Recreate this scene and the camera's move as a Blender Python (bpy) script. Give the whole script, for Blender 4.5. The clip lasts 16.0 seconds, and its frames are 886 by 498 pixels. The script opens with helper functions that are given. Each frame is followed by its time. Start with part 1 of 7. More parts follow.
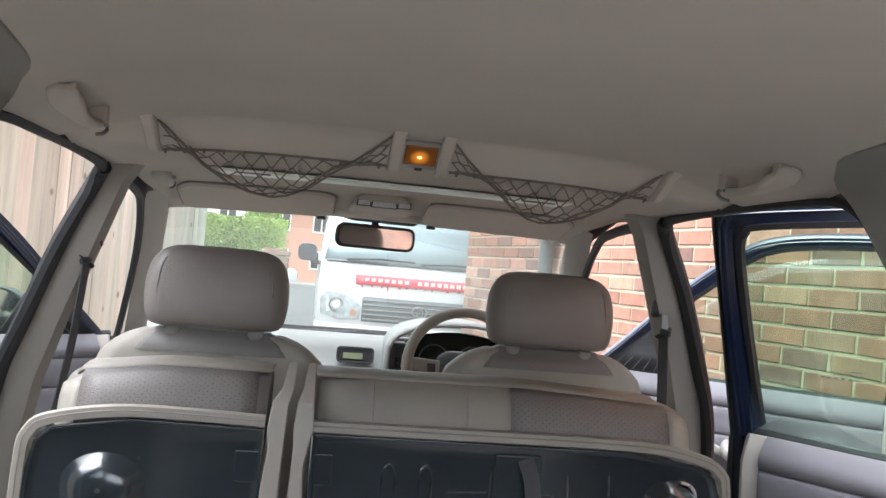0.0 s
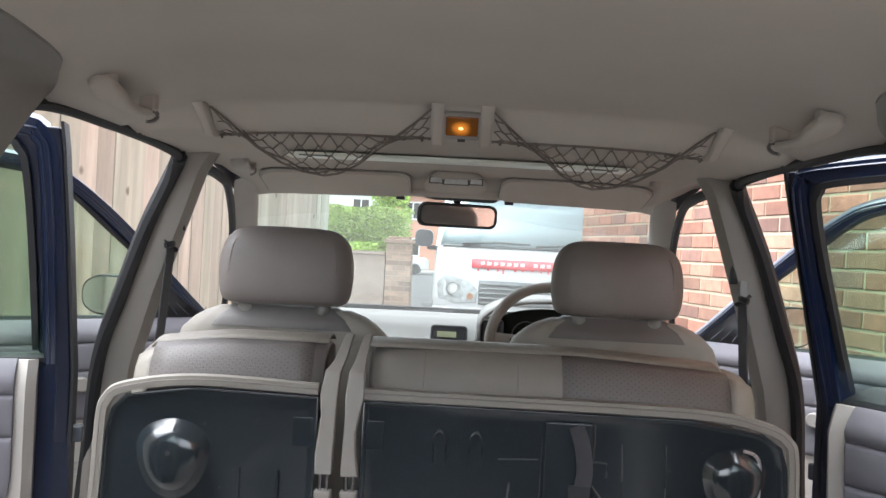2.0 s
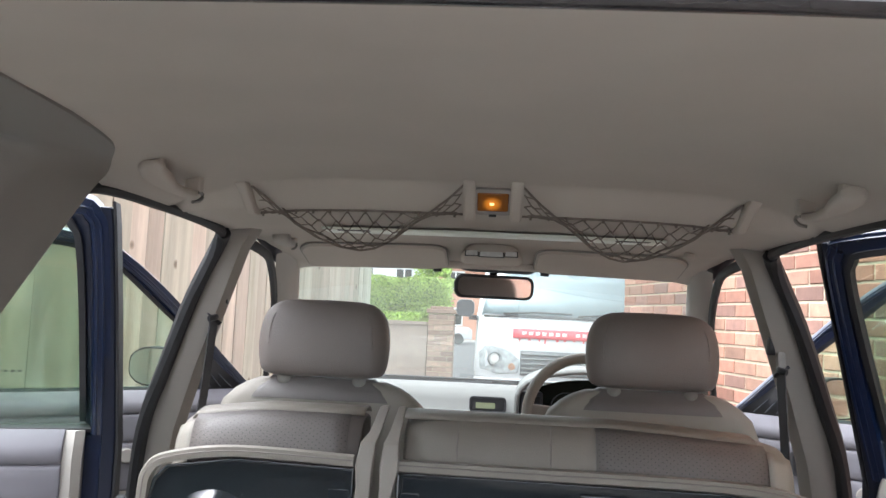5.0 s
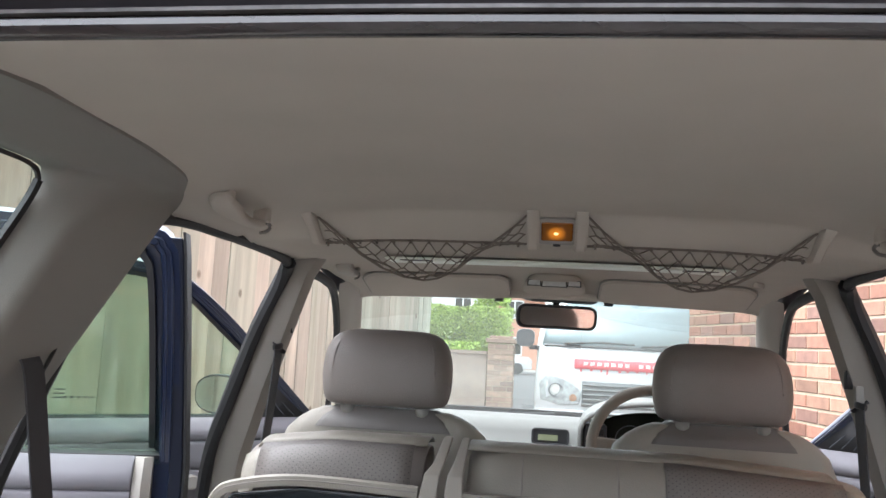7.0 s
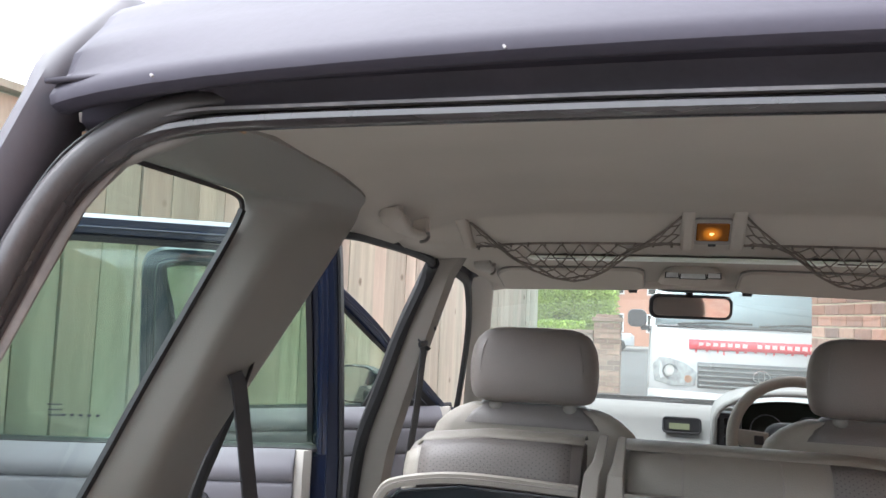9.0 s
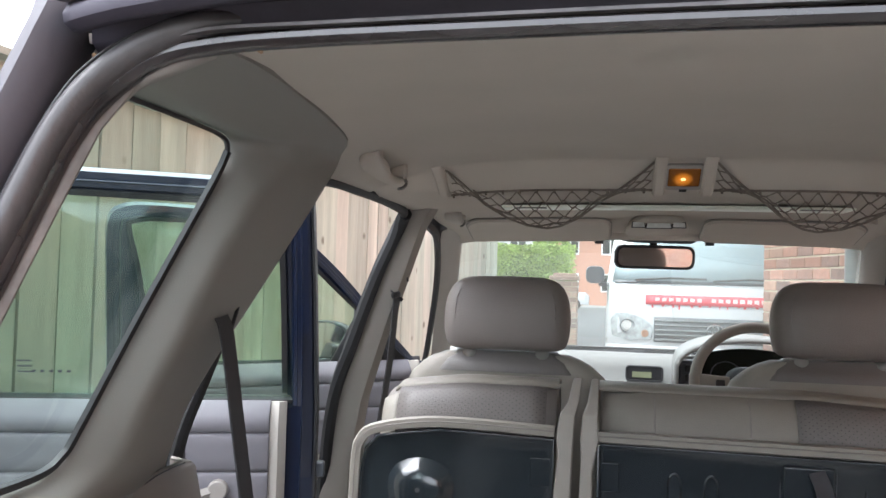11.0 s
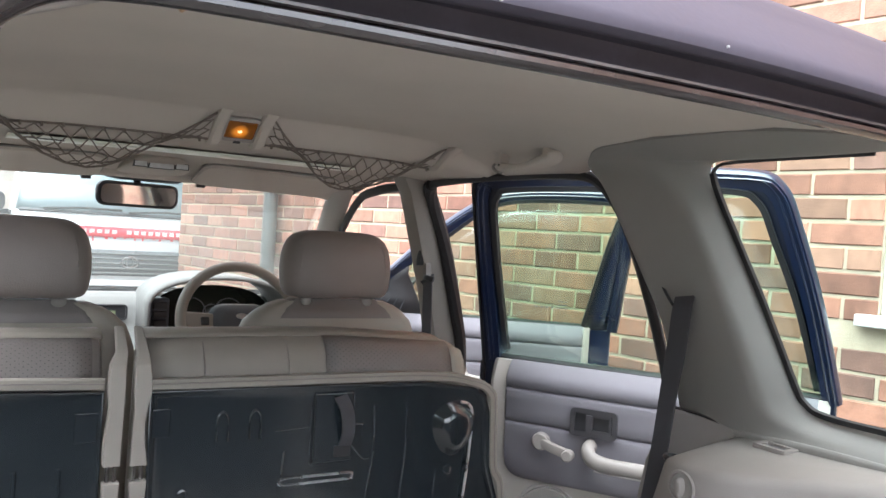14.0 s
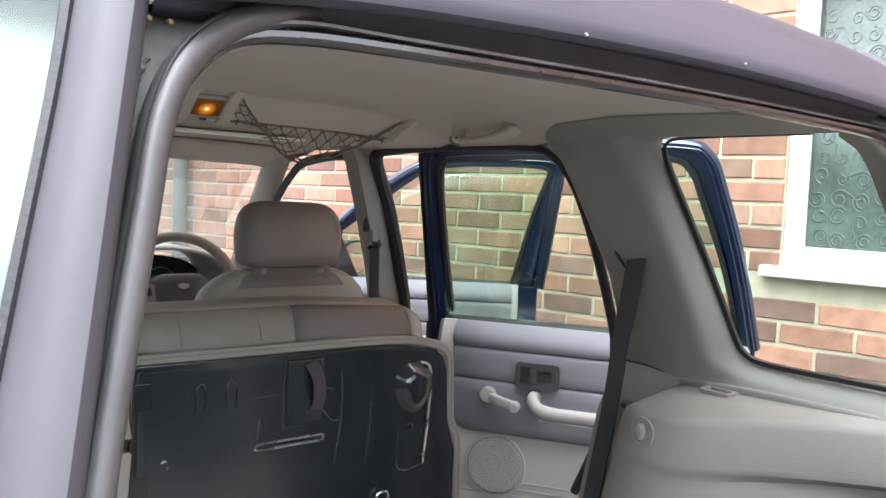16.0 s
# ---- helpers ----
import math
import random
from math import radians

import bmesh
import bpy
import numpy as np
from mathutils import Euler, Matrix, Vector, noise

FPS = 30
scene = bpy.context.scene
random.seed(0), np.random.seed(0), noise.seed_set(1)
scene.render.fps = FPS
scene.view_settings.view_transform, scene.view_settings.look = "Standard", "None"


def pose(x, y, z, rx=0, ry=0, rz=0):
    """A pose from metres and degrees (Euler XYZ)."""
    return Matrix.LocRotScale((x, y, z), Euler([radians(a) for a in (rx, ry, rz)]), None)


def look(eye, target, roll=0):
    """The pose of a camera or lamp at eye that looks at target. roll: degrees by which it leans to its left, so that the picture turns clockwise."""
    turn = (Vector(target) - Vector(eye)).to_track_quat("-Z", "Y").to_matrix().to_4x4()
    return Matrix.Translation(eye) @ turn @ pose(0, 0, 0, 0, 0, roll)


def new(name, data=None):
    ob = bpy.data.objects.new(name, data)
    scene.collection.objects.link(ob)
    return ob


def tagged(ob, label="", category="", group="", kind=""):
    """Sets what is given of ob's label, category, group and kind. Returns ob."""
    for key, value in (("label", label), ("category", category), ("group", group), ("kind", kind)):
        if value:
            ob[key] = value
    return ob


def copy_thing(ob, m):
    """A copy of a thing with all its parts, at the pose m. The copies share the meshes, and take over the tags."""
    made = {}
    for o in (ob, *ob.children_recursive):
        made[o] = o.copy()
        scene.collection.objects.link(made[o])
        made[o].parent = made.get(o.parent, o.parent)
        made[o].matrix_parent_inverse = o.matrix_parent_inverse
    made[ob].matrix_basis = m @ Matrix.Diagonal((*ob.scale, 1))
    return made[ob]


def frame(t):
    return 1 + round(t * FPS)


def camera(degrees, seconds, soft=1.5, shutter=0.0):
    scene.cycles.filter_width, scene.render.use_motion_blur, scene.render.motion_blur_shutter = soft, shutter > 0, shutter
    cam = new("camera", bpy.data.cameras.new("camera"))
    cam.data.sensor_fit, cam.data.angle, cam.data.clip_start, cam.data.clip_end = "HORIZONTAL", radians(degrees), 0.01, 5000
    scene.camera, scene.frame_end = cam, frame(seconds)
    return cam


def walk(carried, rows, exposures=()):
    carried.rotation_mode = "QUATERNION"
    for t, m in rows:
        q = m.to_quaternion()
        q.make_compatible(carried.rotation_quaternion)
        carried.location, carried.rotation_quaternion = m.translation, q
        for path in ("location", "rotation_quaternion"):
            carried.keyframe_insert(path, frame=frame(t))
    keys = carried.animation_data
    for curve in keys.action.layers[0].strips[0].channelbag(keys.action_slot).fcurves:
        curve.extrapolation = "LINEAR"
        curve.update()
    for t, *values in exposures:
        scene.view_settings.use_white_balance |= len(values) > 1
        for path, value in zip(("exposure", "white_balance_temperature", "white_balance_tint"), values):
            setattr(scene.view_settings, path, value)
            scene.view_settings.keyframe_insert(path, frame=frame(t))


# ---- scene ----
cam = camera(56.95, 16.0)
PATH = [
    (0.0, look((-0.161, -0.079, 1.414), (0.149, 1.896, 1.473), 4.9)),
    (0.5, look((-0.054, -0.088, 1.401), (-0.101, 1.911, 1.453), 3.8)),
    (1.0, look((-0.032, -0.090, 1.390), (-0.069, 1.910, 1.410), 3.4)),
    (1.5, look((-0.020, -0.106, 1.394), (-0.049, 1.893, 1.402), 3.3)),
    (2.0, look((-0.015, -0.104, 1.396), (-0.024, 1.896, 1.400), 3.0)),
    (2.5, look((-0.017, -0.103, 1.394), (-0.018, 1.897, 1.376), 2.9)),
    (3.0, look((-0.014, -0.113, 1.397), (-0.017, 1.887, 1.379), 2.9)),
    (3.5, look((-0.001, -0.129, 1.401), (-0.014, 1.871, 1.408), 2.8)),
    (4.0, look((0.007, -0.136, 1.401), (-0.039, 1.862, 1.473), 2.6)),
    (6.5, look((-0.003, -0.138, 1.405), (-0.239, 1.836, 1.627), 3.2)),
    (7.0, look((-0.005, -0.135, 1.404), (-0.273, 1.833, 1.635), 3.1)),
    (7.5, look((-0.033, -0.137, 1.412), (-0.333, 1.827, 1.646), 3.0)),
    (8.0, look((-0.064, -0.158, 1.426), (-0.456, 1.791, 1.645), 2.8)),
    (8.5, look((-0.089, -0.174, 1.444), (-0.534, 1.766, 1.644), 2.6)),
    (9.0, look((-0.099, -0.186, 1.444), (-0.596, 1.744, 1.608), 2.4)),
    (11.5, look((-0.142, -0.203, 1.410), (-0.515, 1.760, 1.483), 1.5)),
    (12.0, look((-0.162, -0.199, 1.409), (-0.490, 1.772, 1.498), 1.6)),
    (12.5, look((-0.226, -0.168, 1.413), (0.114, 1.801, 1.505), 2.8)),
    (13.0, look((-0.310, -0.175, 1.423), (0.380, 1.702, 1.435), 3.8)),
    (13.5, look((-0.371, -0.235, 1.429), (0.433, 1.596, 1.423), 4.1)),
    (14.0, look((-0.430, -0.199, 1.438), (0.589, 1.522, 1.405), 3.5)),
    (14.5, look((-0.499, -0.140, 1.443), (0.721, 1.437, 1.297), 2.2)),
    (15.0, look((-0.550, -0.167, 1.458), (0.664, 1.415, 1.306), 1.9)),
    (15.5, look((-0.579, -0.187, 1.463), (0.634, 1.396, 1.309), 1.9)),
    (16.0, look((-0.584, -0.190, 1.463), (0.648, 1.381, 1.332), 2.4)),
]
# ---- world, sun, exposure ----
walk(cam, PATH, exposures=((0.0, 2.79, 6000, 10), (7.0, 2.79, 6000, 10), (8.0, 2.83, 6000, 10), (9.0, 2.70, 6000, 10), (12.0, 2.77, 6000, 10), (14.0, 2.93, 6000, 10), (15.2, 2.94, 6000, 10), (16.0, 2.87, 6000, 10)))

world = bpy.data.worlds.new("overcast_sky")
scene.world = world
world.use_nodes = True
wn, wl = world.node_tree.nodes, world.node_tree.links
sky = wn.new("ShaderNodeTexSky")
sky.sky_type, sky.sun_disc = "NISHITA", False
sky.sun_elevation, sky.sun_rotation = radians(66), radians(-110)
sky.air_density, sky.dust_density = 1.0, 2.0
# thick cloud: the sky's colour is mostly washed out to white
pale = wn.new("ShaderNodeHueSaturation")
pale.inputs["Saturation"].default_value = 0.1
wl.new(sky.outputs[0], pale.inputs["Color"])
wl.new(pale.outputs[0], wn["Background"].inputs[0])
wn["Background"].inputs[1].default_value = 0.15

sun = bpy.data.lights.new("sun", "SUN")
sun.energy, sun.angle, sun.color = 1.3, radians(70), (1.0, 0.97, 0.93)
sun_ob = new("sun", sun)
sun_ob.matrix_world = look((0, 0, 20), (4.0, 1.5, 8.0))


# ---- materials ----
def material(name, color, rough=0.5, metal=0.0, var=0.12, scale=12.0, bump=0.1, bscale=400.0, coat=0.0, stretch=(1, 1, 1), stain=0.0, random_obj=0.0, island=0.0, spec=0.5, sheen=0.0):
    """Principled surface with two scales of variation, fine relief and optional stains."""
    m = bpy.data.materials.new(name)
    m.use_nodes = True
    n, l = m.node_tree.nodes, m.node_tree.links
    b = n["Principled BSDF"]
    b.inputs["Roughness"].default_value = rough
    b.inputs["Metallic"].default_value = metal
    b.inputs["Coat Weight"].default_value = coat
    b.inputs["Coat Roughness"].default_value = 0.12 if coat > 0.5 else 0.25
    b.inputs["Specular IOR Level"].default_value = spec
    b.inputs["Sheen Weight"].default_value = sheen
    tc = n.new("ShaderNodeTexCoord")
    mp = n.new("ShaderNodeMapping")
    mp.inputs["Scale"].default_value = stretch
    if random_obj:
        # each piece takes its own stretch of the pattern
        own, shift = n.new("ShaderNodeObjectInfo"), n.new("ShaderNodeVectorMath")
        shift.operation = "MULTIPLY_ADD"
        shift.inputs[1].default_value = (37.0, 53.0, 41.0)
        l.new(own.outputs["Random"], shift.inputs[0])
        l.new(tc.outputs["Object"], shift.inputs[2])
        l.new(shift.outputs[0], mp.inputs[0])
    else:
        l.new(tc.outputs["Object"], mp.inputs[0])
    big = n.new("ShaderNodeTexNoise")
    big.inputs["Scale"].default_value, big.inputs["Detail"].default_value = scale, 5
    fine = n.new("ShaderNodeTexNoise")
    fine.inputs["Scale"].default_value, fine.inputs["Detail"].default_value = bscale, 3
    l.new(mp.outputs[0], big.inputs["Vector"])
    l.new(mp.outputs[0], fine.inputs["Vector"])
    mr = n.new("ShaderNodeMapRange")
    mr.inputs["From Min"].default_value, mr.inputs["From Max"].default_value = 0.25, 0.75
    mr.inputs["To Min"].default_value, mr.inputs["To Max"].default_value = 1 - var, 1 + var
    l.new(big.outputs[0], mr.inputs[0])
    mf = n.new("ShaderNodeMapRange")
    mf.inputs["To Min"].default_value, mf.inputs["To Max"].default_value = 1 - var * 0.6, 1 + var * 0.6
    l.new(fine.outputs[0], mf.inputs[0])
    mul = n.new("ShaderNodeMath")
    mul.operation = "MULTIPLY"
    l.new(mr.outputs[0], mul.inputs[0])
    l.new(mf.outputs[0], mul.inputs[1])
    value = mul.outputs[0]
    if random_obj or island:
        info = n.new("ShaderNodeObjectInfo") if random_obj else n.new("ShaderNodeNewGeometry")
        rr = n.new("ShaderNodeMapRange")
        amount = random_obj or island
        rr.inputs["To Min"].default_value, rr.inputs["To Max"].default_value = 1 - amount, 1 + amount
        l.new(info.outputs["Random" if random_obj else "Random Per Island"], rr.inputs[0])
        m2 = n.new("ShaderNodeMath")
        m2.operation = "MULTIPLY"
        l.new(value, m2.inputs[0])
        l.new(rr.outputs[0], m2.inputs[1])
        value = m2.outputs[0]
    sc = n.new("ShaderNodeVectorMath")
    sc.operation = "SCALE"
    sc.inputs[0].default_value = color
    l.new(value, sc.inputs["Scale"])
    out = sc.outputs[0]
    if stain:
        st = n.new("ShaderNodeTexNoise")
        st.inputs["Scale"].default_value, st.inputs["Detail"].default_value = scale * 0.35, 8
        l.new(mp.outputs[0], st.inputs["Vector"])
        ramp = n.new("ShaderNodeMapRange")
        ramp.inputs["From Min"].default_value, ramp.inputs["From Max"].default_value = 0.52, 0.72
        ramp.inputs["To Max"].default_value = stain
        l.new(st.outputs[0], ramp.inputs[0])
        mx = n.new("ShaderNodeMix")
        mx.data_type = "RGBA"
        l.new(ramp.outputs[0], mx.inputs["Factor"])
        l.new(out, mx.inputs["A"])
        mx.inputs["B"].default_value = (color[0] * 0.45, color[1] * 0.48, color[2] * 0.42, 1)
        out = mx.outputs["Result"]
    l.new(out, b.inputs["Base Color"])
    rv = n.new("ShaderNodeMapRange")
    rv.inputs["To Min"].default_value, rv.inputs["To Max"].default_value = max(rough - 0.08, 0.02), min(rough + 0.08, 1)
    l.new(big.outputs[0], rv.inputs[0])
    l.new(rv.outputs[0], b.inputs["Roughness"])
    if bump:
        bp = n.new("ShaderNodeBump")
        bp.inputs["Strength"].default_value, bp.inputs["Distance"].default_value = bump, 0.002
        l.new(fine.outputs[0], bp.inputs["Height"])
        l.new(bp.outputs[0], b.inputs["Normal"])
    return m


def glass(name, tint=(0.90, 0.96, 0.93), gloss=1.0, least=0.05, haze=0.0):
    """A thin pane: clear, slightly tinted, with a mirror-like sheen that grows at grazing angles, and an added haze for
    reflected glare.
    """
    m = bpy.data.materials.new(name)
    m.use_nodes = True
    n, l = m.node_tree.nodes, m.node_tree.links
    n.remove(n["Principled BSDF"])
    clear, shiny, mix, lw = n.new("ShaderNodeBsdfTransparent"), n.new("ShaderNodeBsdfGlossy"), n.new("ShaderNodeMixShader"), n.new("ShaderNodeLayerWeight")
    steep, fr = n.new("ShaderNodeMath"), n.new("ShaderNodeMapRange")
    steep.operation, steep.inputs[1].default_value = "POWER", 4.0
    lw.inputs["Blend"].default_value = 0.5
    l.new(lw.outputs["Facing"], steep.inputs[0])
    l.new(steep.outputs[0], fr.inputs[0])
    fr.inputs["To Min"].default_value, fr.inputs["To Max"].default_value = least, 0.9
    clear.inputs[0].default_value = (*tint, 1)
    shiny.inputs["Roughness"].default_value = 0.01
    shiny.inputs["Color"].default_value = (gloss * 0.86, gloss * 0.96, gloss * 0.97, 1)
    l.new(fr.outputs[0], mix.inputs[0])
    l.new(clear.outputs[0], mix.inputs[1])
    l.new(shiny.outputs[0], mix.inputs[2])
    # translucent layer stands in for the veil of dash glare on the windscreen
    glare_, veil = n.new("ShaderNodeBsdfTranslucent"), n.new("ShaderNodeMixShader")
    glare_.inputs[0].default_value = (0.80, 0.76, 0.68, 1)
    veil.inputs[0].default_value = haze
    l.new(mix.outputs[0], veil.inputs[1])
    l.new(glare_.outputs[0], veil.inputs[2])
    l.new(veil.outputs[0], n["Material Output"].inputs[0])
    return m


M = {}
M["headliner"] = material("headliner_fabric", (0.45, 0.412, 0.368), 0.95, var=0.04, scale=6, bump=0.35, bscale=900, spec=0.1)
M["trim"] = material("beige_grained_plastic", (0.305, 0.288, 0.270), 0.6, var=0.04, scale=5, bump=0.25, bscale=700, spec=0.3)
M["trim_dark"] = material("grey_grained_plastic", (0.215, 0.206, 0.194), 0.6, var=0.04, scale=5, bump=0.25, bscale=700, spec=0.3)
M["trim_light"] = material("pale_beige_plastic", (0.355, 0.330, 0.300), 0.52, var=0.04, scale=6, bump=0.15, bscale=700, spec=0.35)
M["leather"] = material("taupe_leather", (0.172, 0.152, 0.141), 0.45, var=0.08, scale=9, bump=0.4, bscale=420, spec=0.45)
M["leather_pale"] = material("stone_leather", (0.225, 0.206, 0.180), 0.5, var=0.06, scale=9, bump=0.35, bscale=420, spec=0.4)
M["leather_mid"] = material("warm_stone_leather", (0.182, 0.164, 0.141), 0.5, var=0.07, scale=9, bump=0.35, bscale=420, spec=0.4)
M["hub_grey"] = material("blue_grey_hub_plastic", (0.052, 0.057, 0.062), 0.5, var=0.06, scale=9, bump=0.3, bscale=600, spec=0.35)
M["load_trim"] = material("matt_beige_load_bay_plastic", (0.215, 0.194, 0.180), 0.72, var=0.06, scale=7, bump=0.25, bscale=600, stain=0.12, spec=0.22)
M["seat_metal"] = material("black_enamelled_steel", (0.014, 0.019, 0.023), 0.17, var=0.2, scale=7, bump=0.015, bscale=40, spec=0.75, coat=0.35)
# paler than the pan: glints on ridges and welds are put into the colour
M["glint_edge"] = material("glinting_steel_edge", (0.16, 0.17, 0.18), 0.22, metal=0.8, var=0.3, scale=30, bump=0.05)
# brighter still: the highlight along slot and rod is painted in
M["highlight_edge"] = material("steel_with_highlight", (0.50, 0.51, 0.52), 0.28, metal=0.85, var=0.45, scale=26, bump=0.05)
M["blue"] = material("dark_blue_car_paint", (0.004, 0.010, 0.034), 0.3, var=0.06, scale=4, bump=0.0, coat=0.7)
# dark blue body paint lightened to lavender: the sky's reflection is in the colour
M["body_rear"] = material("weathered_blue_paint_sky_sheen", (0.043, 0.039, 0.053), 0.6, var=0.12, scale=9, bump=0.06, bscale=160, coat=0.0, stain=0.3, spec=0.24)
M["body_pillar"] = material("pillar_paint_sky_sheen", (0.058, 0.054, 0.064), 0.55, var=0.1, scale=9, bump=0.05, bscale=160, stain=0.25, spec=0.4)
M["seal_side"] = material("dusty_rubber", (0.050, 0.047, 0.049), 0.42, var=0.2, scale=25, bump=0.15, bscale=200, stain=0.4)
M["seal_top"] = material("glossy_rubber", (0.030, 0.026, 0.027), 0.20, var=0.5, scale=22, bump=0.10, bscale=60, spec=0.85)
M["gutter"] = material("matt_dark_channel", (0.036, 0.032, 0.043), 0.6, var=0.2, scale=20, bump=0.1, bscale=200, spec=0.3)
M["dirty_plate"] = material("dirty_grey_metal", (0.165, 0.152, 0.145), 0.55, var=0.35, scale=30, bump=0.3, bscale=120, stain=0.6)
M["chip"] = material("bare_primer_chip", (0.30, 0.29, 0.29), 0.7, var=0.1)
M["grit"] = material("rusty_grit", (0.35, 0.22, 0.13), 0.9, var=0.2)
M["blue_black"] = material("blue_black_paint", (0.007, 0.010, 0.022), 0.32, var=0.1, scale=6, bump=0.03, bscale=120, coat=0.4)
M["worn_flange"] = material("worn_metal_flange", (0.10, 0.094, 0.096), 0.4, metal=0.4, var=0.5, scale=16, bump=0.3, bscale=150, stain=0.6)
M["rubber"] = material("black_rubber", (0.012, 0.012, 0.014), 0.6, var=0.2, scale=30, bump=0.3, bscale=300)
M["black"] = material("black_plastic", (0.016, 0.016, 0.018), 0.5, var=0.15, scale=20, bump=0.25, bscale=500)
M["belt"] = material("charcoal_webbing", (0.046, 0.045, 0.050), 0.8, var=0.12, scale=30, bump=0.5, bscale=500, stretch=(1, 1, 6))
M["door_fabric"] = material("blue_grey_door_cloth", (0.155, 0.149, 0.164), 0.85, var=0.06, scale=9, bump=0.35, bscale=800, spec=0.2)
M["dash"] = material("pale_grey_dash_plastic", (0.160, 0.163, 0.157), 0.6, var=0.04, scale=6, bump=0.2, bscale=600)
M["pale_strip"] = material("pale_translucent_plastic", (0.74, 0.78, 0.70), 0.35, var=0.04, scale=5, bump=0.0)
M["net"] = material("taupe_elastic_cord", (0.17, 0.145, 0.125), 0.9, var=0.2, scale=60, bump=0.4, bscale=900)
M["bezel"] = material("dark_grey_bezel_plastic", (0.032, 0.031, 0.034), 0.5, var=0.1, scale=20, bump=0.2, bscale=500)
M["mirror_base"] = material("blue_grey_base_plastic", (0.032, 0.038, 0.045), 0.45, var=0.1, scale=20, bump=0.2, bscale=500)
M["lamp_clear"] = material("clear_ribbed_lens", (0.62, 0.64, 0.64), 0.12, var=0.18, scale=60, bump=0.2, bscale=160, spec=0.8)
M["handle"] = material("beige_handle_plastic", (0.235, 0.216, 0.200), 0.5, var=0.05, scale=8, bump=0.15, bscale=600, spec=0.35)
M["pillar_trim"] = material("stone_pillar_plastic", (0.250, 0.227, 0.205), 0.6, var=0.05, scale=5, bump=0.25, bscale=700, spec=0.3)
M["chrome"] = material("bright_metal", (0.6, 0.6, 0.62), 0.2, metal=1.0, var=0.05, bump=0.0)
M["dark_screen"] = material("dark_display", (0.015, 0.018, 0.014), 0.15, var=0.1, bump=0.0)
M["lcd"] = material("grey_green_display", (0.20, 0.22, 0.14), 0.25, var=0.05, bump=0.0)
M["sticker_blue"] = material("pale_blue_film", (0.30, 0.46, 0.62), 0.5, var=0.3, scale=60, bump=0.0)
M["sticker_pink"] = material("pink_film", (0.62, 0.36, 0.52), 0.5, var=0.3, scale=60, bump=0.0)
M["glass"] = glass("car_window_glass", (0.815, 0.905, 0.838))
M["windscreen"] = glass("windscreen_glass", (0.62, 0.67, 0.645), 1.0, 0.13, 0.025)
M["quarter_glass"] = glass("green_quarter_glass", (0.79, 0.91, 0.86), 0.55)
M["mirror"] = material("mirror_silver", (0.85, 0.86, 0.86), 0.02, metal=1.0, var=0.0, bump=0.0)
M["white_upvc"] = material("white_upvc", (0.66, 0.66, 0.65), 0.35, var=0.03, scale=5, bump=0.02, stain=0.06)
M["mortar"] = material("cream_mortar", (0.375, 0.32, 0.235), 0.95, var=0.15, scale=14, bump=0.8, bscale=160, stain=0.25)
M["brick"] = material("red_brown_brick", (0.252, 0.121, 0.082), 0.9, var=0.26, scale=16, bump=0.7, bscale=140, random_obj=0.42)
M["brick_dark"] = material("purple_brown_brick", (0.180, 0.100, 0.076), 0.9, var=0.3, scale=14, bump=0.7, bscale=140, random_obj=0.3)
M["brick_tan"] = material("tan_brick", (0.265, 0.150, 0.102), 0.9, var=0.22, scale=16, bump=0.7, bscale=140, random_obj=0.25)
M["brick_far"] = material("red_brick_far", (0.38, 0.20, 0.14), 0.9, var=0.2, scale=16, bump=0.6, bscale=140, island=0.35)
M["fence"] = material("weathered_fence_board", (0.49, 0.475, 0.42), 0.9, var=0.20, scale=5, bump=0.7, bscale=60, stretch=(3, 3, 0.3), stain=0.42, random_obj=0.2)
M["concrete"] = material("grey_concrete_drive", (0.20, 0.195, 0.185), 0.92, var=0.18, scale=3, bump=0.7, bscale=90, stain=0.4)
M["asphalt"] = material("asphalt", (0.055, 0.055, 0.056), 0.9, var=0.2, scale=2, bump=0.7, bscale=120, stain=0.3)
M["van_white"] = material("white_van_paint", (0.43, 0.435, 0.45), 0.3, var=0.03, scale=3, bump=0.0, coat=0.6, stain=0.05)
M["red"] = material("red_vinyl", (0.55, 0.03, 0.05), 0.4, var=0.1, bump=0.0)
M["pink_bar"] = material("pale_lettering_vinyl", (0.80, 0.62, 0.62), 0.4, var=0.05, bump=0.0)
M["grille"] = material("dark_grey_grille", (0.05, 0.055, 0.065), 0.35, var=0.1, bump=0.1)
M["grille_bar"] = material("grey_grille_bar", (0.10, 0.108, 0.115), 0.4, var=0.1, bump=0.05)
M["dull_amber"] = material("dull_amber_lens", (0.40, 0.20, 0.11), 0.3, var=0.1, bump=0.0)
M["pillar_brick"] = material("weathered_tan_brick", (0.27, 0.185, 0.14), 0.9, var=0.22, scale=16, bump=0.6, bscale=140, island=0.4)
M["van_lamp"] = material("faceted_lamp_glass", (0.34, 0.36, 0.37), 0.22, metal=0.3, var=0.45, scale=22, bump=0.4, bscale=60)
M["leaf"] = material("hedge_leaf", (0.26, 0.36, 0.09), 0.55, var=0.3, scale=3, bump=0.2, island=0.5)
M["leaf_light"] = material("fresh_leaf", (0.24, 0.37, 0.05), 0.55, var=0.3, scale=3, bump=0.2, island=0.4)
M["render"] = material("buff_rendered_wall", (0.27, 0.215, 0.18), 0.95, var=0.15, scale=4, bump=0.5, bscale=80, stain=0.35)
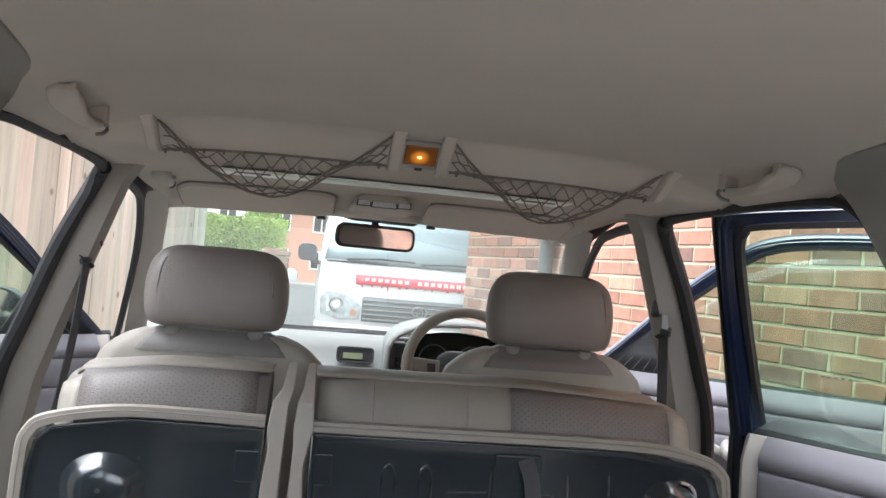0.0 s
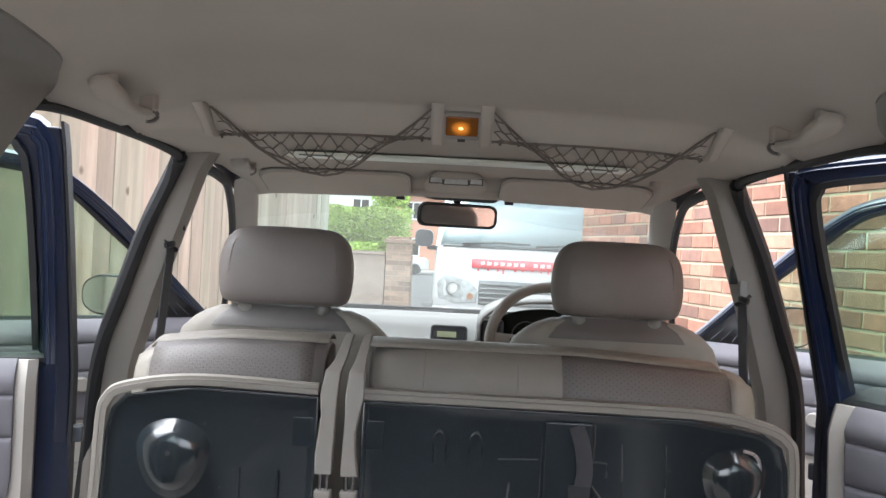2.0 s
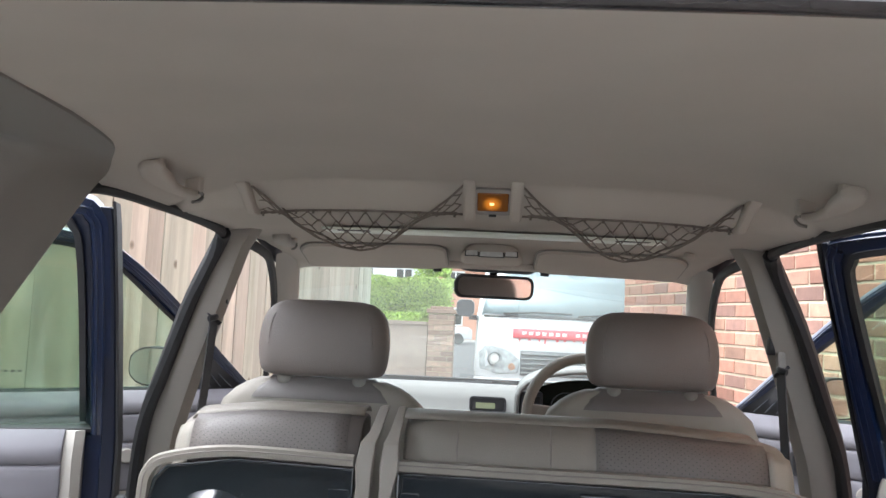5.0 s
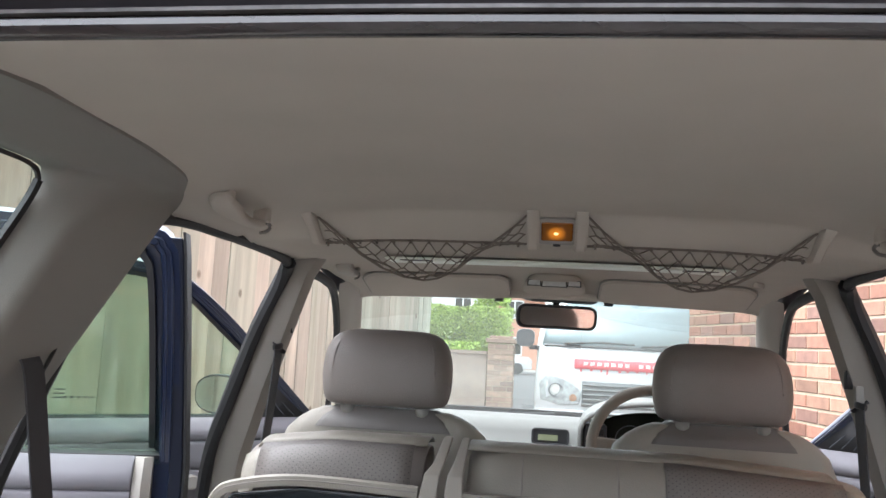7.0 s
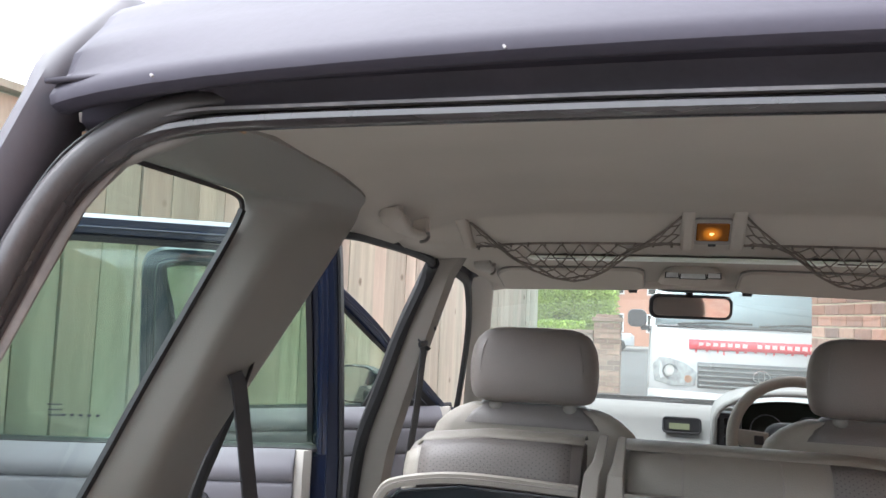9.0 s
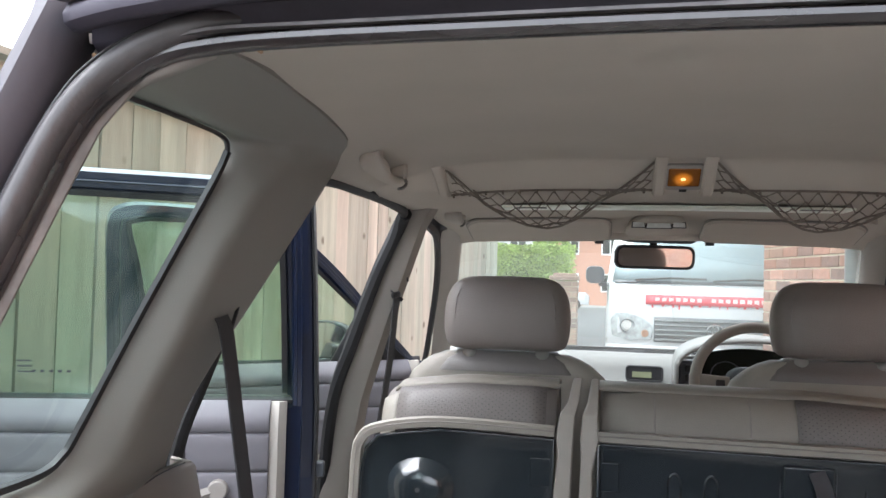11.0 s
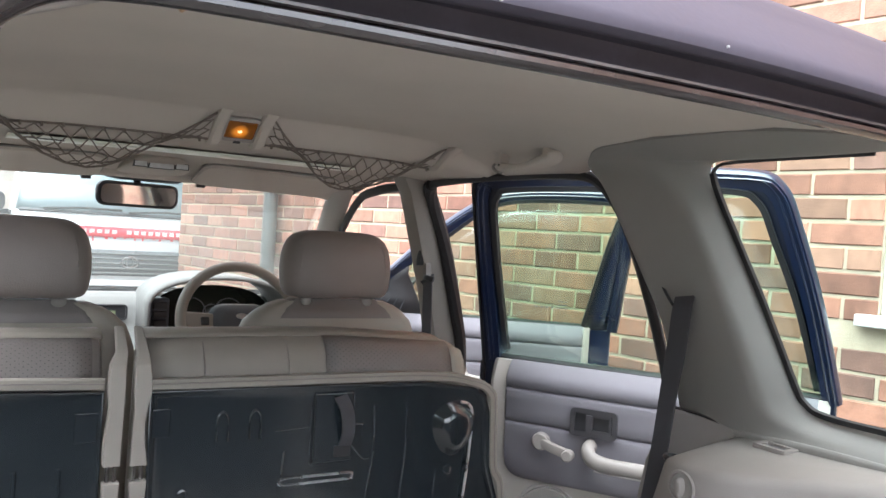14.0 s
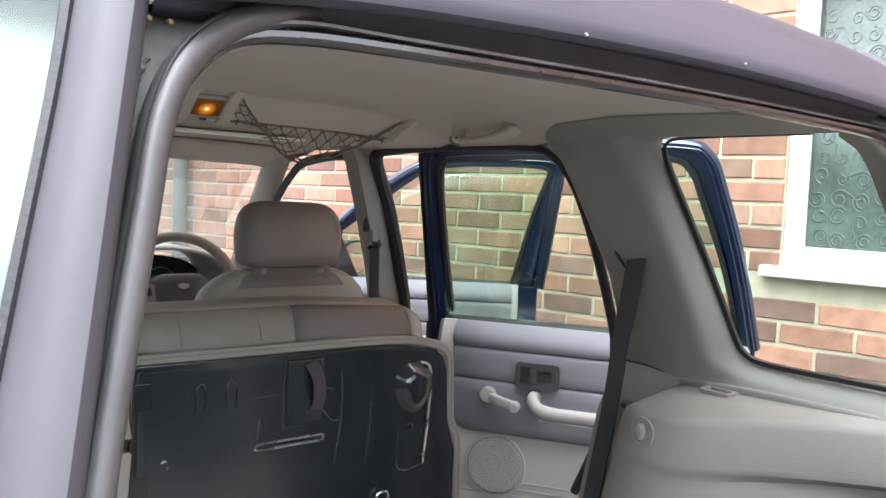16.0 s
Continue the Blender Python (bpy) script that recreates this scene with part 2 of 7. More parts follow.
M["roof_tile"] = material("dark_roof_tile", (0.10, 0.07, 0.06), 0.85, var=0.2, scale=6, bump=0.5, bscale=60)
M["pipe"] = material("grey_green_pipe", (0.085, 0.095, 0.092), 0.45, var=0.1, scale=8, bump=0.1)
M["tyre"] = material("tyre_rubber", (0.02, 0.02, 0.02), 0.85, var=0.2, bump=0.5)
M["clear_lens"] = material("clear_lamp_lens", (0.34, 0.36, 0.37), 0.1, metal=0.6, var=0.15, scale=40, bump=0.1, bscale=200)

# fence boards: each its own hue between cream and green-grey, with knots
n, l = M["fence"].node_tree.nodes, M["fence"].node_tree.links
b = n["Principled BSDF"]
src = b.inputs["Base Color"].links[0].from_socket
info, ramp, mul, tc = n.new("ShaderNodeObjectInfo"), n.new("ShaderNodeValToRGB"), n.new("ShaderNodeMix"), n.new("ShaderNodeTexCoord")
ramp.color_ramp.elements[0].color, ramp.color_ramp.elements[1].color = (1.05, 0.99, 0.94, 1), (0.92, 1.0, 0.92, 1)
fr_, sc_ = n.new("ShaderNodeMath"), n.new("ShaderNodeMath")
sc_.operation, sc_.inputs[1].default_value = "MULTIPLY", 7.3
fr_.operation = "FRACT"
l.new(info.outputs["Random"], sc_.inputs[0])
l.new(sc_.outputs[0], fr_.inputs[0])
l.new(fr_.outputs[0], ramp.inputs[0])
mul.data_type, mul.blend_type = "RGBA", "MULTIPLY"
mul.inputs["Factor"].default_value = 1.0
l.new(src, mul.inputs["A"])
l.new(ramp.outputs[0], mul.inputs["B"])
off, vo, kn, mx = n.new("ShaderNodeVectorMath"), n.new("ShaderNodeTexVoronoi"), n.new("ShaderNodeMapRange"), n.new("ShaderNodeMix")
off.operation = "MULTIPLY_ADD"
off.inputs[1].default_value = (17.0, 29.0, 23.0)
l.new(info.outputs["Random"], off.inputs[0])
l.new(tc.outputs["Object"], off.inputs[2])
vo.inputs["Scale"].default_value = 4.2
l.new(off.outputs[0], vo.inputs["Vector"])
kn.inputs["From Min"].default_value, kn.inputs["From Max"].default_value = 0.07, 0.13
kn.inputs["To Min"].default_value, kn.inputs["To Max"].default_value = 0.75, 0.0
l.new(vo.outputs["Distance"], kn.inputs[0])
mx.data_type = "RGBA"
l.new(kn.outputs[0], mx.inputs["Factor"])
l.new(mul.outputs["Result"], mx.inputs["A"])
mx.inputs["B"].default_value = (0.11, 0.085, 0.055, 1)
l.new(mx.outputs["Result"], b.inputs["Base Color"])

# warm bulb behind the amber courtesy-lamp lens
lamp_m = bpy.data.materials.new("lit_amber_lens")
lamp_m.use_nodes = True
pb = lamp_m.node_tree.nodes["Principled BSDF"]
pb.inputs["Base Color"].default_value = (0.20, 0.072, 0.012, 1)
pb.inputs["Roughness"].default_value = 0.25
pb.inputs["Emission Color"].default_value = (1.0, 0.30, 0.02, 1)
pb.inputs["Emission Strength"].default_value = 0.006
M["lamp_lens"] = lamp_m
# the glow falls off from the bulb across the lens
n, l = lamp_m.node_tree.nodes, lamp_m.node_tree.links
tc, dist_, fall = n.new("ShaderNodeTexCoord"), n.new("ShaderNodeVectorMath"), n.new("ShaderNodeMapRange")
dist_.operation = "DISTANCE"
dist_.inputs[1].default_value = (-0.002, 0.004, -0.006)
l.new(tc.outputs["Object"], dist_.inputs[0])
l.new(dist_.outputs["Value"], fall.inputs[0])
fall.interpolation_type = "SMOOTHSTEP"
fall.inputs["From Min"].default_value, fall.inputs["From Max"].default_value = 0.004, 0.026
fall.inputs["To Min"].default_value, fall.inputs["To Max"].default_value = 0.10, 0.002
l.new(fall.outputs[0], pb.inputs["Emission Strength"])
bulb_m = bpy.data.materials.new("lit_bulb")
bulb_m.use_nodes = True
pb = bulb_m.node_tree.nodes["Principled BSDF"]
pb.inputs["Emission Color"].default_value = (1.0, 0.56, 0.15, 1)
pb.inputs["Emission Strength"].default_value = 0.3
M["bulb"] = bulb_m

# obscured house glass; its curls stand proud as geometry
M["obscure"] = material("patterned_obscure_glass", (0.080, 0.098, 0.086), 0.16, var=0.6, scale=3.2, bump=0.25, bscale=60)
# the pane's glass made brighter, so the curls carry a painted highlight
M["swirl"] = material("raised_glass_highlight", (0.098, 0.118, 0.104), 0.10, var=0.1, scale=6, bump=0.0, spec=0.8)

# leather with rows of small punched holes
def perforated(name, base, per_metre=115, hole=0.12):
    m = base.copy()
    m.name = name
    n, l = m.node_tree.nodes, m.node_tree.links
    tc = n.new("ShaderNodeTexCoord")
    sep, add, com = n.new("ShaderNodeSeparateXYZ"), n.new("ShaderNodeMath"), n.new("ShaderNodeCombineXYZ")
    l.new(tc.outputs["Object"], sep.inputs[0])
    for k, socket in enumerate(("Y", "Z")):
        l.new(sep.outputs[socket], add.inputs[k])
    l.new(sep.outputs["X"], com.inputs[0])
    l.new(add.outputs[0], com.inputs[1])
    if "speaker" in name:
        l.new(sep.outputs["Y"], com.inputs[0])
        l.new(sep.outputs["Z"], com.inputs[1])
    vo = n.new("ShaderNodeTexVoronoi")
    vo.voronoi_dimensions = "2D"
    vo.inputs["Scale"].default_value, vo.inputs["Randomness"].default_value = per_metre, 0.12
    turned = n.new("ShaderNodeMapping")
    turned.inputs["Rotation"].default_value = (0, 0, radians(45))
    l.new(com.outputs[0], turned.inputs[0])
    l.new(turned.outputs[0], vo.inputs["Vector"])
    lt = n.new("ShaderNodeMath")
    lt.operation = "LESS_THAN"
    lt.inputs[1].default_value = hole
    l.new(vo.outputs["Distance"], lt.inputs[0])
    mx = n.new("ShaderNodeMix")
    mx.data_type = "RGBA"
    b = n["Principled BSDF"]
    src = b.inputs["Base Color"].links[0].from_socket
    l.new(lt.outputs[0], mx.inputs["Factor"])
    l.new(src, mx.inputs["A"])
    mx.inputs["B"].default_value = (0.03, 0.026, 0.024, 1)
    l.new(mx.outputs["Result"], b.inputs["Base Color"])
    return m


M["leather_perf"] = perforated("perforated_taupe_leather", material("dark_taupe_leather", (0.112, 0.099, 0.093), 0.45, var=0.08, scale=9, bump=0.4, bscale=420, spec=0.45))
# darker than the stone leather: a dark reflection on the seat top, as colour
M["leather_yoke"] = material("yoke_leather_dark_reflection", (0.112, 0.102, 0.096), 0.42, var=0.08, scale=9, bump=0.4, bscale=420, spec=0.4)
M["speaker"] = perforated("speaker_mesh", M["trim"], 230, 0.27)


# ---- mesh helpers ----
def part(name, bm, mat, parent=None, label="", smooth=True, bevel=0.0, solid=0.0, sub=0):
    """Link a bmesh as one mesh object, under a thing or a part."""
    me = bpy.data.meshes.new(name)
    bmesh.ops.recalc_face_normals(bm, faces=bm.faces[:])
    bm.to_mesh(me)
    bm.free()
    me.materials.append(M[mat] if isinstance(mat, str) else mat)
    if smooth:
        me.shade_smooth()
        me.set_sharp_from_angle(angle=radians(40))
    ob = new(name, me)
    if parent is not None:
        ob.parent = parent
    if solid:
        md = ob.modifiers.new("thickness", "SOLIDIFY")
        md.thickness, md.offset = solid, 0
    if sub:
        md = ob.modifiers.new("smooth", "SUBSURF")
        md.levels = md.render_levels = sub
    if bevel:
        md = ob.modifiers.new("edges", "BEVEL")
        md.width, md.segments, md.limit_method = bevel, 3, "ANGLE"
        md.harden_normals = True
    if label:
        ob["label"] = label
    return ob


def thing(name, label, category, at=(0, 0, 0), group="", kind=""):
    ob = new(name)
    ob.empty_display_size = 0.1
    ob.location = at
    return tagged(ob, label, category, group, kind)


def box(bm, lo, hi):
    v = [bm.verts.new((x, y, z)) for x in (lo[0], hi[0]) for y in (lo[1], hi[1]) for z in (lo[2], hi[2])]
    for f in ((0, 1, 3, 2), (4, 6, 7, 5), (0, 4, 5, 1), (2, 3, 7, 6), (0, 2, 6, 4), (1, 5, 7, 3)):
        bm.faces.new([v[i] for i in f])
    return bm


def B(lo, hi):
    return box(bmesh.new(), lo, hi)


def loft(sections, closed=False, caps=False, bm=None):
    """Skin rows of points; closed joins each row's ends; caps close first and last rows."""
    bm = bm or bmesh.new()
    rows = [[bm.verts.new(p) for p in s] for s in sections]
    for a, b in zip(rows, rows[1:]):
        n = len(a)
        for i in range(n if closed else n - 1):
            j = (i + 1) % n
            bm.faces.new((a[i], a[j], b[j], b[i]))
    if caps:
        bm.faces.new(rows[0][::-1])
        bm.faces.new(rows[-1])
    return bm


def prism(outline, axis, lo, hi, bm=None):
    """A flat outline (pairs) pulled out along an axis from lo to hi."""
    def place(p, d):
        return {"x": (d, p[0], p[1]), "y": (p[0], d, p[1]), "z": (p[0], p[1], d)}[axis]
    return loft([[place(p, lo) for p in outline], [place(p, hi) for p in outline]], True, True, bm)


def smooth_path(points, steps=6, closed=False):
    """A Catmull-Rom line through points."""
    pts = [Vector(p) for p in points]
    out, n = [], len(pts)
    for i in range(n if closed else n - 1):
        if closed:
            p0, p1, p2, p3 = pts[i - 1], pts[i], pts[(i + 1) % n], pts[(i + 2) % n]
        else:
            p0, p1, p2, p3 = pts[max(i - 1, 0)], pts[i], pts[i + 1], pts[min(i + 2, n - 1)]
        for k in range(steps):
            t = k / steps
            out.append(0.5 * (2 * p1 + (p2 - p0) * t + (2 * p0 - 5 * p1 + 4 * p2 - p3) * t * t + (3 * p1 - p0 - 3 * p2 + p3) * t ** 3))
    if not closed:
        out.append(pts[-1])
    return out


def sweep(points, profile, closed=False, up=(0, 0, 1), bm=None):
    """Carry a profile (pairs: sideways, upward) along a line."""
    pts = [Vector(p) for p in points]
    n, up = len(pts), Vector(up)
    rows = []
    for i, p in enumerate(pts):
        a, b = (pts[i - 1], pts[(i + 1) % n]) if closed else (pts[max(i - 1, 0)], pts[min(i + 1, n - 1)])
        d = (b - a).normalized()
        side = d.cross(up)
        side = side.normalized() if side.length > 1e-4 else Vector((1, 0, 0))
        top = side.cross(d).normalized()
        rows.append([p + side * u + top * v for u, v in profile])
    if closed:
        rows.append(rows[0])
        bm = loft(rows, True, False, bm)
        bmesh.ops.remove_doubles(bm, verts=bm.verts[:], dist=1e-6)
        return bm
    return loft(rows, True, True, bm)


def ring(r, n=8, r2=None):
    return [(r * math.cos(2 * math.pi * k / n), (r2 or r) * math.sin(2 * math.pi * k / n)) for k in range(n)]


def rrect(w, h, r, n=4):
    """Rounded rectangle outline, centred."""
    out = []
    for cx, cy, a0 in ((w / 2 - r, h / 2 - r, 0), (-w / 2 + r, h / 2 - r, 90), (-w / 2 + r, -h / 2 + r, 180), (w / 2 - r, -h / 2 + r, 270)):
        for k in range(n + 1):
            a = radians(a0 + 90 * k / n)
            out.append((cx + r * math.cos(a), cy + r * math.sin(a)))
    return out


def cylinder(a, b, r, n=16, r2=None, bm=None):
    a, b = Vector(a), Vector(b)
    d = (b - a).normalized()
    u = d.orthogonal().normalized()
    v = d.cross(u)
    r2 = r if r2 is None else r2
    return loft([[a + (u * math.cos(t) + v * math.sin(t)) * r for t in [2 * math.pi * k / n for k in range(n)]],
                 [b + (u * math.cos(t) + v * math.sin(t)) * r2 for t in [2 * math.pi * k / n for k in range(n)]]], True, True, bm)


def interp(x, table):
    for (a, fa), (b, fb) in zip(table, table[1:]):
        if x <= b:
            t = (x - a) / (b - a) if b > a else 0
            return fa + (fb - fa) * max(min(t, 1), 0)
    return table[-1][1]


def side_x(z):
    """How far from the middle the car's side windows stand at a height."""
    return 0.573 + 0.39 * (1.575 - z) if z > 1.12 else 0.75 + 0.06 * (1.12 - z)


# ---- the car's shell ----
def roof_z(x, y):
    """Height of the cloth headliner."""
    c = interp(y, [(0.20, 1.553), (0.30, 1.575), (0.45, 1.606), (0.7, 1.627), (1.0, 1.635), (1.238, 1.636), (1.255, 1.628), (1.295, 1.592), (1.318, 1.587), (1.42, 1.589), (1.9, 1.600), (2.06, 1.588), (2.20, 1.548)])
    return c - 0.075 * (abs(x) / 0.58) ** 5 * interp(y, [(0.2, 0.15), (0.45, 0.6), (0.8, 1.0), (1.233, 1.0), (1.303, 0.22), (2.2, 0.3)])


car = thing("car", "dark blue estate car seen from its open rear window", "car")
ys = [0.240, 0.26, 0.30, 0.38, 0.46, 0.58, 0.7, 0.85, 1.0, 1.12, 1.223, 1.238, 1.246, 1.255, 1.268, 1.283, 1.295, 1.305, 1.318, 1.34, 1.37, 1.45, 1.6, 1.75, 1.9, 1.98, 2.06, 2.12, 2.20]
xs = [-0.58 + 0.04 * k for k in range(30)]
rows = []
for y in ys:
    half = interp(y, [(0.24, 0.445), (0.4, 0.47), (0.75, 0.50), (0.9, 0.545), (1.05, 0.572), (2.0, 0.578), (2.2, 0.565)])
    rows.append([(x / 0.58 * half, y, roof_z(x / 0.58 * half, y)) for x in xs])
part("headliner", loft(rows), "headliner", car, "taupe cloth headliner", solid=0.006)

# outer roof skin with a rolled rear lip over the aperture; a raised rail runs down each side into the rear pillar
ROOF_EDGE = [(0.19, 0.440), (0.205, 0.436), (0.22, 0.430), (0.25, 0.434), (0.31, 0.452), (0.42, 0.477), (0.8, 0.527), (1.2, 0.555), (1.8, 0.575), (2.24, 0.565)]
rows = []
prof = [(0.207, 1.5755), (0.201, 1.575), (0.1965, 1.5775), (0.196, 1.5815), (0.199, 1.587), (0.206, 1.596), (0.217, 1.608), (0.231, 1.6225), (0.241, 1.632), (0.249, 1.642), (0.264, 1.653), (0.31, 1.674), (0.42, 1.690), (0.8, 1.708), (1.2, 1.71), (1.8, 1.69), (2.15, 1.62), (2.24, 1.585)]
for y, z in prof:
    half = interp(y, ROOF_EDGE)
    rows.append([(half * u, y + 0.012 * abs(u) ** 6 * (y < 0.21), z - 0.083 * (half * u) ** 2 - 0.004 * abs(u) ** 14) for u in [-1, -0.985, -0.96, -0.92] + [-0.85 + 0.085 * k for k in range(21)] + [0.92, 0.96, 0.985, 1]])
part("roof", loft(rows), "body_rear", car, "weathered dark paint, lavender sky sheen put into its colour, chipped rear edge", solid=0.004)
# stone chips along the lip
for x, dz, r in ((-0.365, -0.004, 0.0009), (-0.17, -0.006, 0.0010), (0.02, -0.003, 0.0008), (0.30, 0.004, 0.0011), (0.345, 0.012, 0.0009)):
    z, y = 1.583 - 0.083 * x * x + dz, 0.1917 + 0.012 * abs(x / 0.44) ** 6 + max(dz, 0) * 0.25
    part("paint_chip", prism([(x + r * (1 + 0.3 * math.sin(5 * t)) * math.cos(t), z + r * (1 + 0.3 * math.cos(3 * t)) * math.sin(t)) for t in [0.9 * j for j in range(7)]], "y", y - 0.0006, y + 0.0012), "chip", car)


def rake(z):
    """How far forward the rear opening lies at a height."""
    return max(0.20 + 0.33 * (z - 1.43), 0.06)


SEAL_IN = [(0.92, 0.585), (1.10, 0.540), (1.28, 0.494), (1.40, 0.464), (1.45, 0.4515), (1.49, 0.441), (1.519, 0.425), (1.543, 0.396), (1.551, 0.36)]
# fat side seals that dive under the roof's lip
for s in (-1, 1):
    line = [(0.594, 0.92), (0.548, 1.10), (0.502, 1.28), (0.472, 1.40), (0.459, 1.45), (0.447, 1.495), (0.430, 1.526), (0.403, 1.549), (0.372, 1.561), (0.335, 1.568), (0.30, 1.573)]
    tube = [(a * 0.0085, b * 0.011) for a, b in ring(1, 12)]
    sl = part("rear_seal", sweep(smooth_path([(s * x, rake(z) - 0.006 + (0.014 if x < 0.36 else 0), z) for x, z in line], 4), tube, up=(0, 1, 0)), "seal_side", car, "dusty black rubber aperture seal")
    part("seal_seam", sweep(smooth_path([(s * (x + 0.0062), rake(z) - 0.0135, z + (0.004 if z > 1.52 else 0)) for x, z in line[:9]], 4), ring(0.0011, 5)), "rubber", sl)
    # dirty corner plate between seal and pillar
    rows = []
    for z in (0.92, 1.10, 1.28, 1.40, 1.45, 1.50, 1.53, 1.555, 1.575, 1.60):
        xs_ = interp(z, [(0.92, 0.60), (1.10, 0.554), (1.28, 0.508), (1.40, 0.478), (1.45, 0.465), (1.50, 0.451), (1.53, 0.433), (1.555, 0.405), (1.575, 0.36)])
        xp = 0.461 - 0.21 * (z - 1.5)
        rows.append([(s * (xs_ - 0.020), rake(z) + 0.012, z), (s * (xs_ - 0.004), rake(z) + 0.010, z), (s * (0.5 * (xs_ + xp) + 0.004), rake(z) + 0.017, z), (s * (xp + 0.006), rake(z) + 0.012, z), (s * (xp + 0.03), rake(z) + 0.016, z)])
    part("corner_plate", loft(rows), "dirty_plate", car, "dirty dark metal corner behind the seal", solid=0.002)
    # ribbed strip down the plate
    rows = []
    for k in range(150):
        z = 1.08 + 0.003 * k
        xm = 0.5 * interp(z, [(1.08, 0.556), (1.40, 0.480), (1.50, 0.452), (1.555, 0.407)]) + 0.5 * (0.461 - 0.21 * (z - 1.5)) + 0.004
        r = 0.0042 + (0.0009 if k % 2 else -0.0006)
        rows.append([(s * (xm + r * math.cos(q)), rake(z) + 0.012 + r * math.sin(q), z) for q in [0.7854 * j for j in range(8)]])
    part("plate_bead", loft(rows, True, True), "dirty_plate", car, "ribbed dirty strip beside the seal")
# top: glossy lip below, worn flange, dark channel up to the roof's lip
side_line = [(x + 0.003, rake(z) + 0.003, z) for z, x in SEAL_IN[:8]]
top_line = [(0.36, 0.240, 1.5505), (0.30, 0.235, 1.5518), (0.2, 0.233, 1.5525), (0.1, 0.232, 1.5533), (0.0, 0.232, 1.5535)]
half_line = side_line + top_line
lip_path = smooth_path([(-x, y, z) for x, y, z in half_line] + half_line[-2::-1], 4)
part("top_seal", sweep(lip_path, [(a * 0.0052, b * 0.009) for a, b in ring(1, 10)], up=(0, 1, 0)), "seal_top", car, "glossy black inner lip of the seal")
flange_half = [(0.416, 0.232, 1.536), (0.398, 0.232, 1.549), (0.36, 0.231, 1.5567)] + [(x, y - 0.006, z + 0.0056) for x, y, z in top_line[1:]]
part("seal_flange", sweep(smooth_path([(-x, y, z) for x, y, z in flange_half] + flange_half[-2::-1], 4), [(-0.0010, -0.0035), (0.0010, -0.0035), (0.0014, 0.0), (0.0010, 0.0035), (-0.0010, 0.0035)], up=(0, 1, 0)), "worn_flange", car, "worn bright flange along the top of the opening")
rows = [[(x, y, z - 0.05 * x * x) for x in [-0.442 + 0.0442 * k for k in range(21)]] for y, z in ((0.246, 1.561), (0.240, 1.565), (0.240, 1.571), (0.236, 1.580), (0.222, 1.5835), (0.205, 1.580))]
part("rear_gutter", loft(rows), "gutter", car, "dark painted channel under the roof's lip", solid=0.003)
for x in (-0.443, -0.432, -0.335, 0.41):
    part("grit", prism([(x + 0.0014 * (1 + 0.3 * math.sin(4 * t)) * math.cos(t), 1.548 + 0.0014 * math.sin(t)) for t in [1.05 * j for j in range(6)]], "y", rake(1.55) + 0.003, rake(1.55) + 0.007), "grit", car)
for s in (-1, 1):
    rows = []
    for z in (0.80, 0.95, 1.1, 1.2, 1.3, 1.4, 1.45, 1.5, 1.54, 1.565):
        xi, yi, e_ = 0.461 - 0.21 * (z - 1.5), rake(z) - 0.013, 0.035 * max(0, 1.5 - z)
        rows.append([(s * (xi + 0.002), yi + 0.030, z), (s * xi, yi, z), (s * (xi + 0.006), yi - 0.012, z), (s * (xi + 0.011), yi - 0.017, z), (s * (xi + 0.018), yi - 0.016, z), (s * (xi + 0.025 + e_), yi - 0.008, z), (s * (xi + 0.029 + e_), yi + 0.006, z), (s * (xi + 0.030 + e_), yi + 0.020, z)])
    for k, (xi, yi, zi) in enumerate(((0.441, 0.240, 1.592), (0.438, 0.254, 1.616), (0.442, 0.277, 1.639), (0.455, 0.31, 1.657), (0.480, 0.42, 1.673), (0.530, 0.8, 1.688), (0.558, 1.2, 1.687), (0.578, 1.8, 1.665), (0.568, 2.24, 1.562))):
        f = min(1, 0.3 + 0.25 * k)   # turns from an upright pillar into a roof rail
        up_ = [(0.002, -0.014, 0.030), (0.0, -0.004, 0.0), (0.007, 0.004, -0.012), (0.014, 0.006, -0.017), (0.024, 0.003, -0.016), (0.033, -0.006, -0.008), (0.041, -0.026, 0.006), (0.044, -0.045, 0.020)]
        rows.append([(s * (xi + a), yi + c * (1 - f), zi + b * f) for a, b, c in up_])
    sm = [smooth_path([r[i] for r in rows], 3) for i in range(8)]
    part("rear_corner_panel", loft([[c[i] for c in sm] for i in range(len(sm[0]))]), "body_pillar", car, "painted rear pillar, lavender sky sheen put into its colour", solid=0.003)
    part("glass_edge_seal", sweep(smooth_path([(s * (0.461 - 0.21 * (z - 1.5) + 0.0325 + 0.035 * max(0, 1.5 - z)), rake(z) - 0.013 + 0.012, z) for z in (0.95, 1.2, 1.4, 1.5, 1.55)], 4), ring(0.004, 6)), "rubber", car, "black edge of the quarter glass")
    rows = []
    for z in (1.195, 1.28, 1.36, 1.44, 1.51, 1.555, 1.588):
        xi, yi = 0.461 - 0.21 * (z - 1.5) + 0.034 + 0.035 * max(0, 1.5 - z), rake(z) + 0.003
        e = side_x(z) + 0.008
        rows.append([(s * xi, yi, z), (s * (xi + 0.25 * (e - xi)), yi + 0.022, z), (s * (xi + 0.55 * (e - xi)), yi + 0.06, z), (s * (xi + 0.85 * (e - xi)), yi + 0.115, z), (s * e, 0.40 if z < 1.5 else 0.43, z), (s * e, 0.55, z), (s * e, 0.75, z)])
    g = part("quarter_glass", loft(rows), "quarter_glass", car, "green-tinted wrap-round quarter glass")
    g.visible_shadow = False


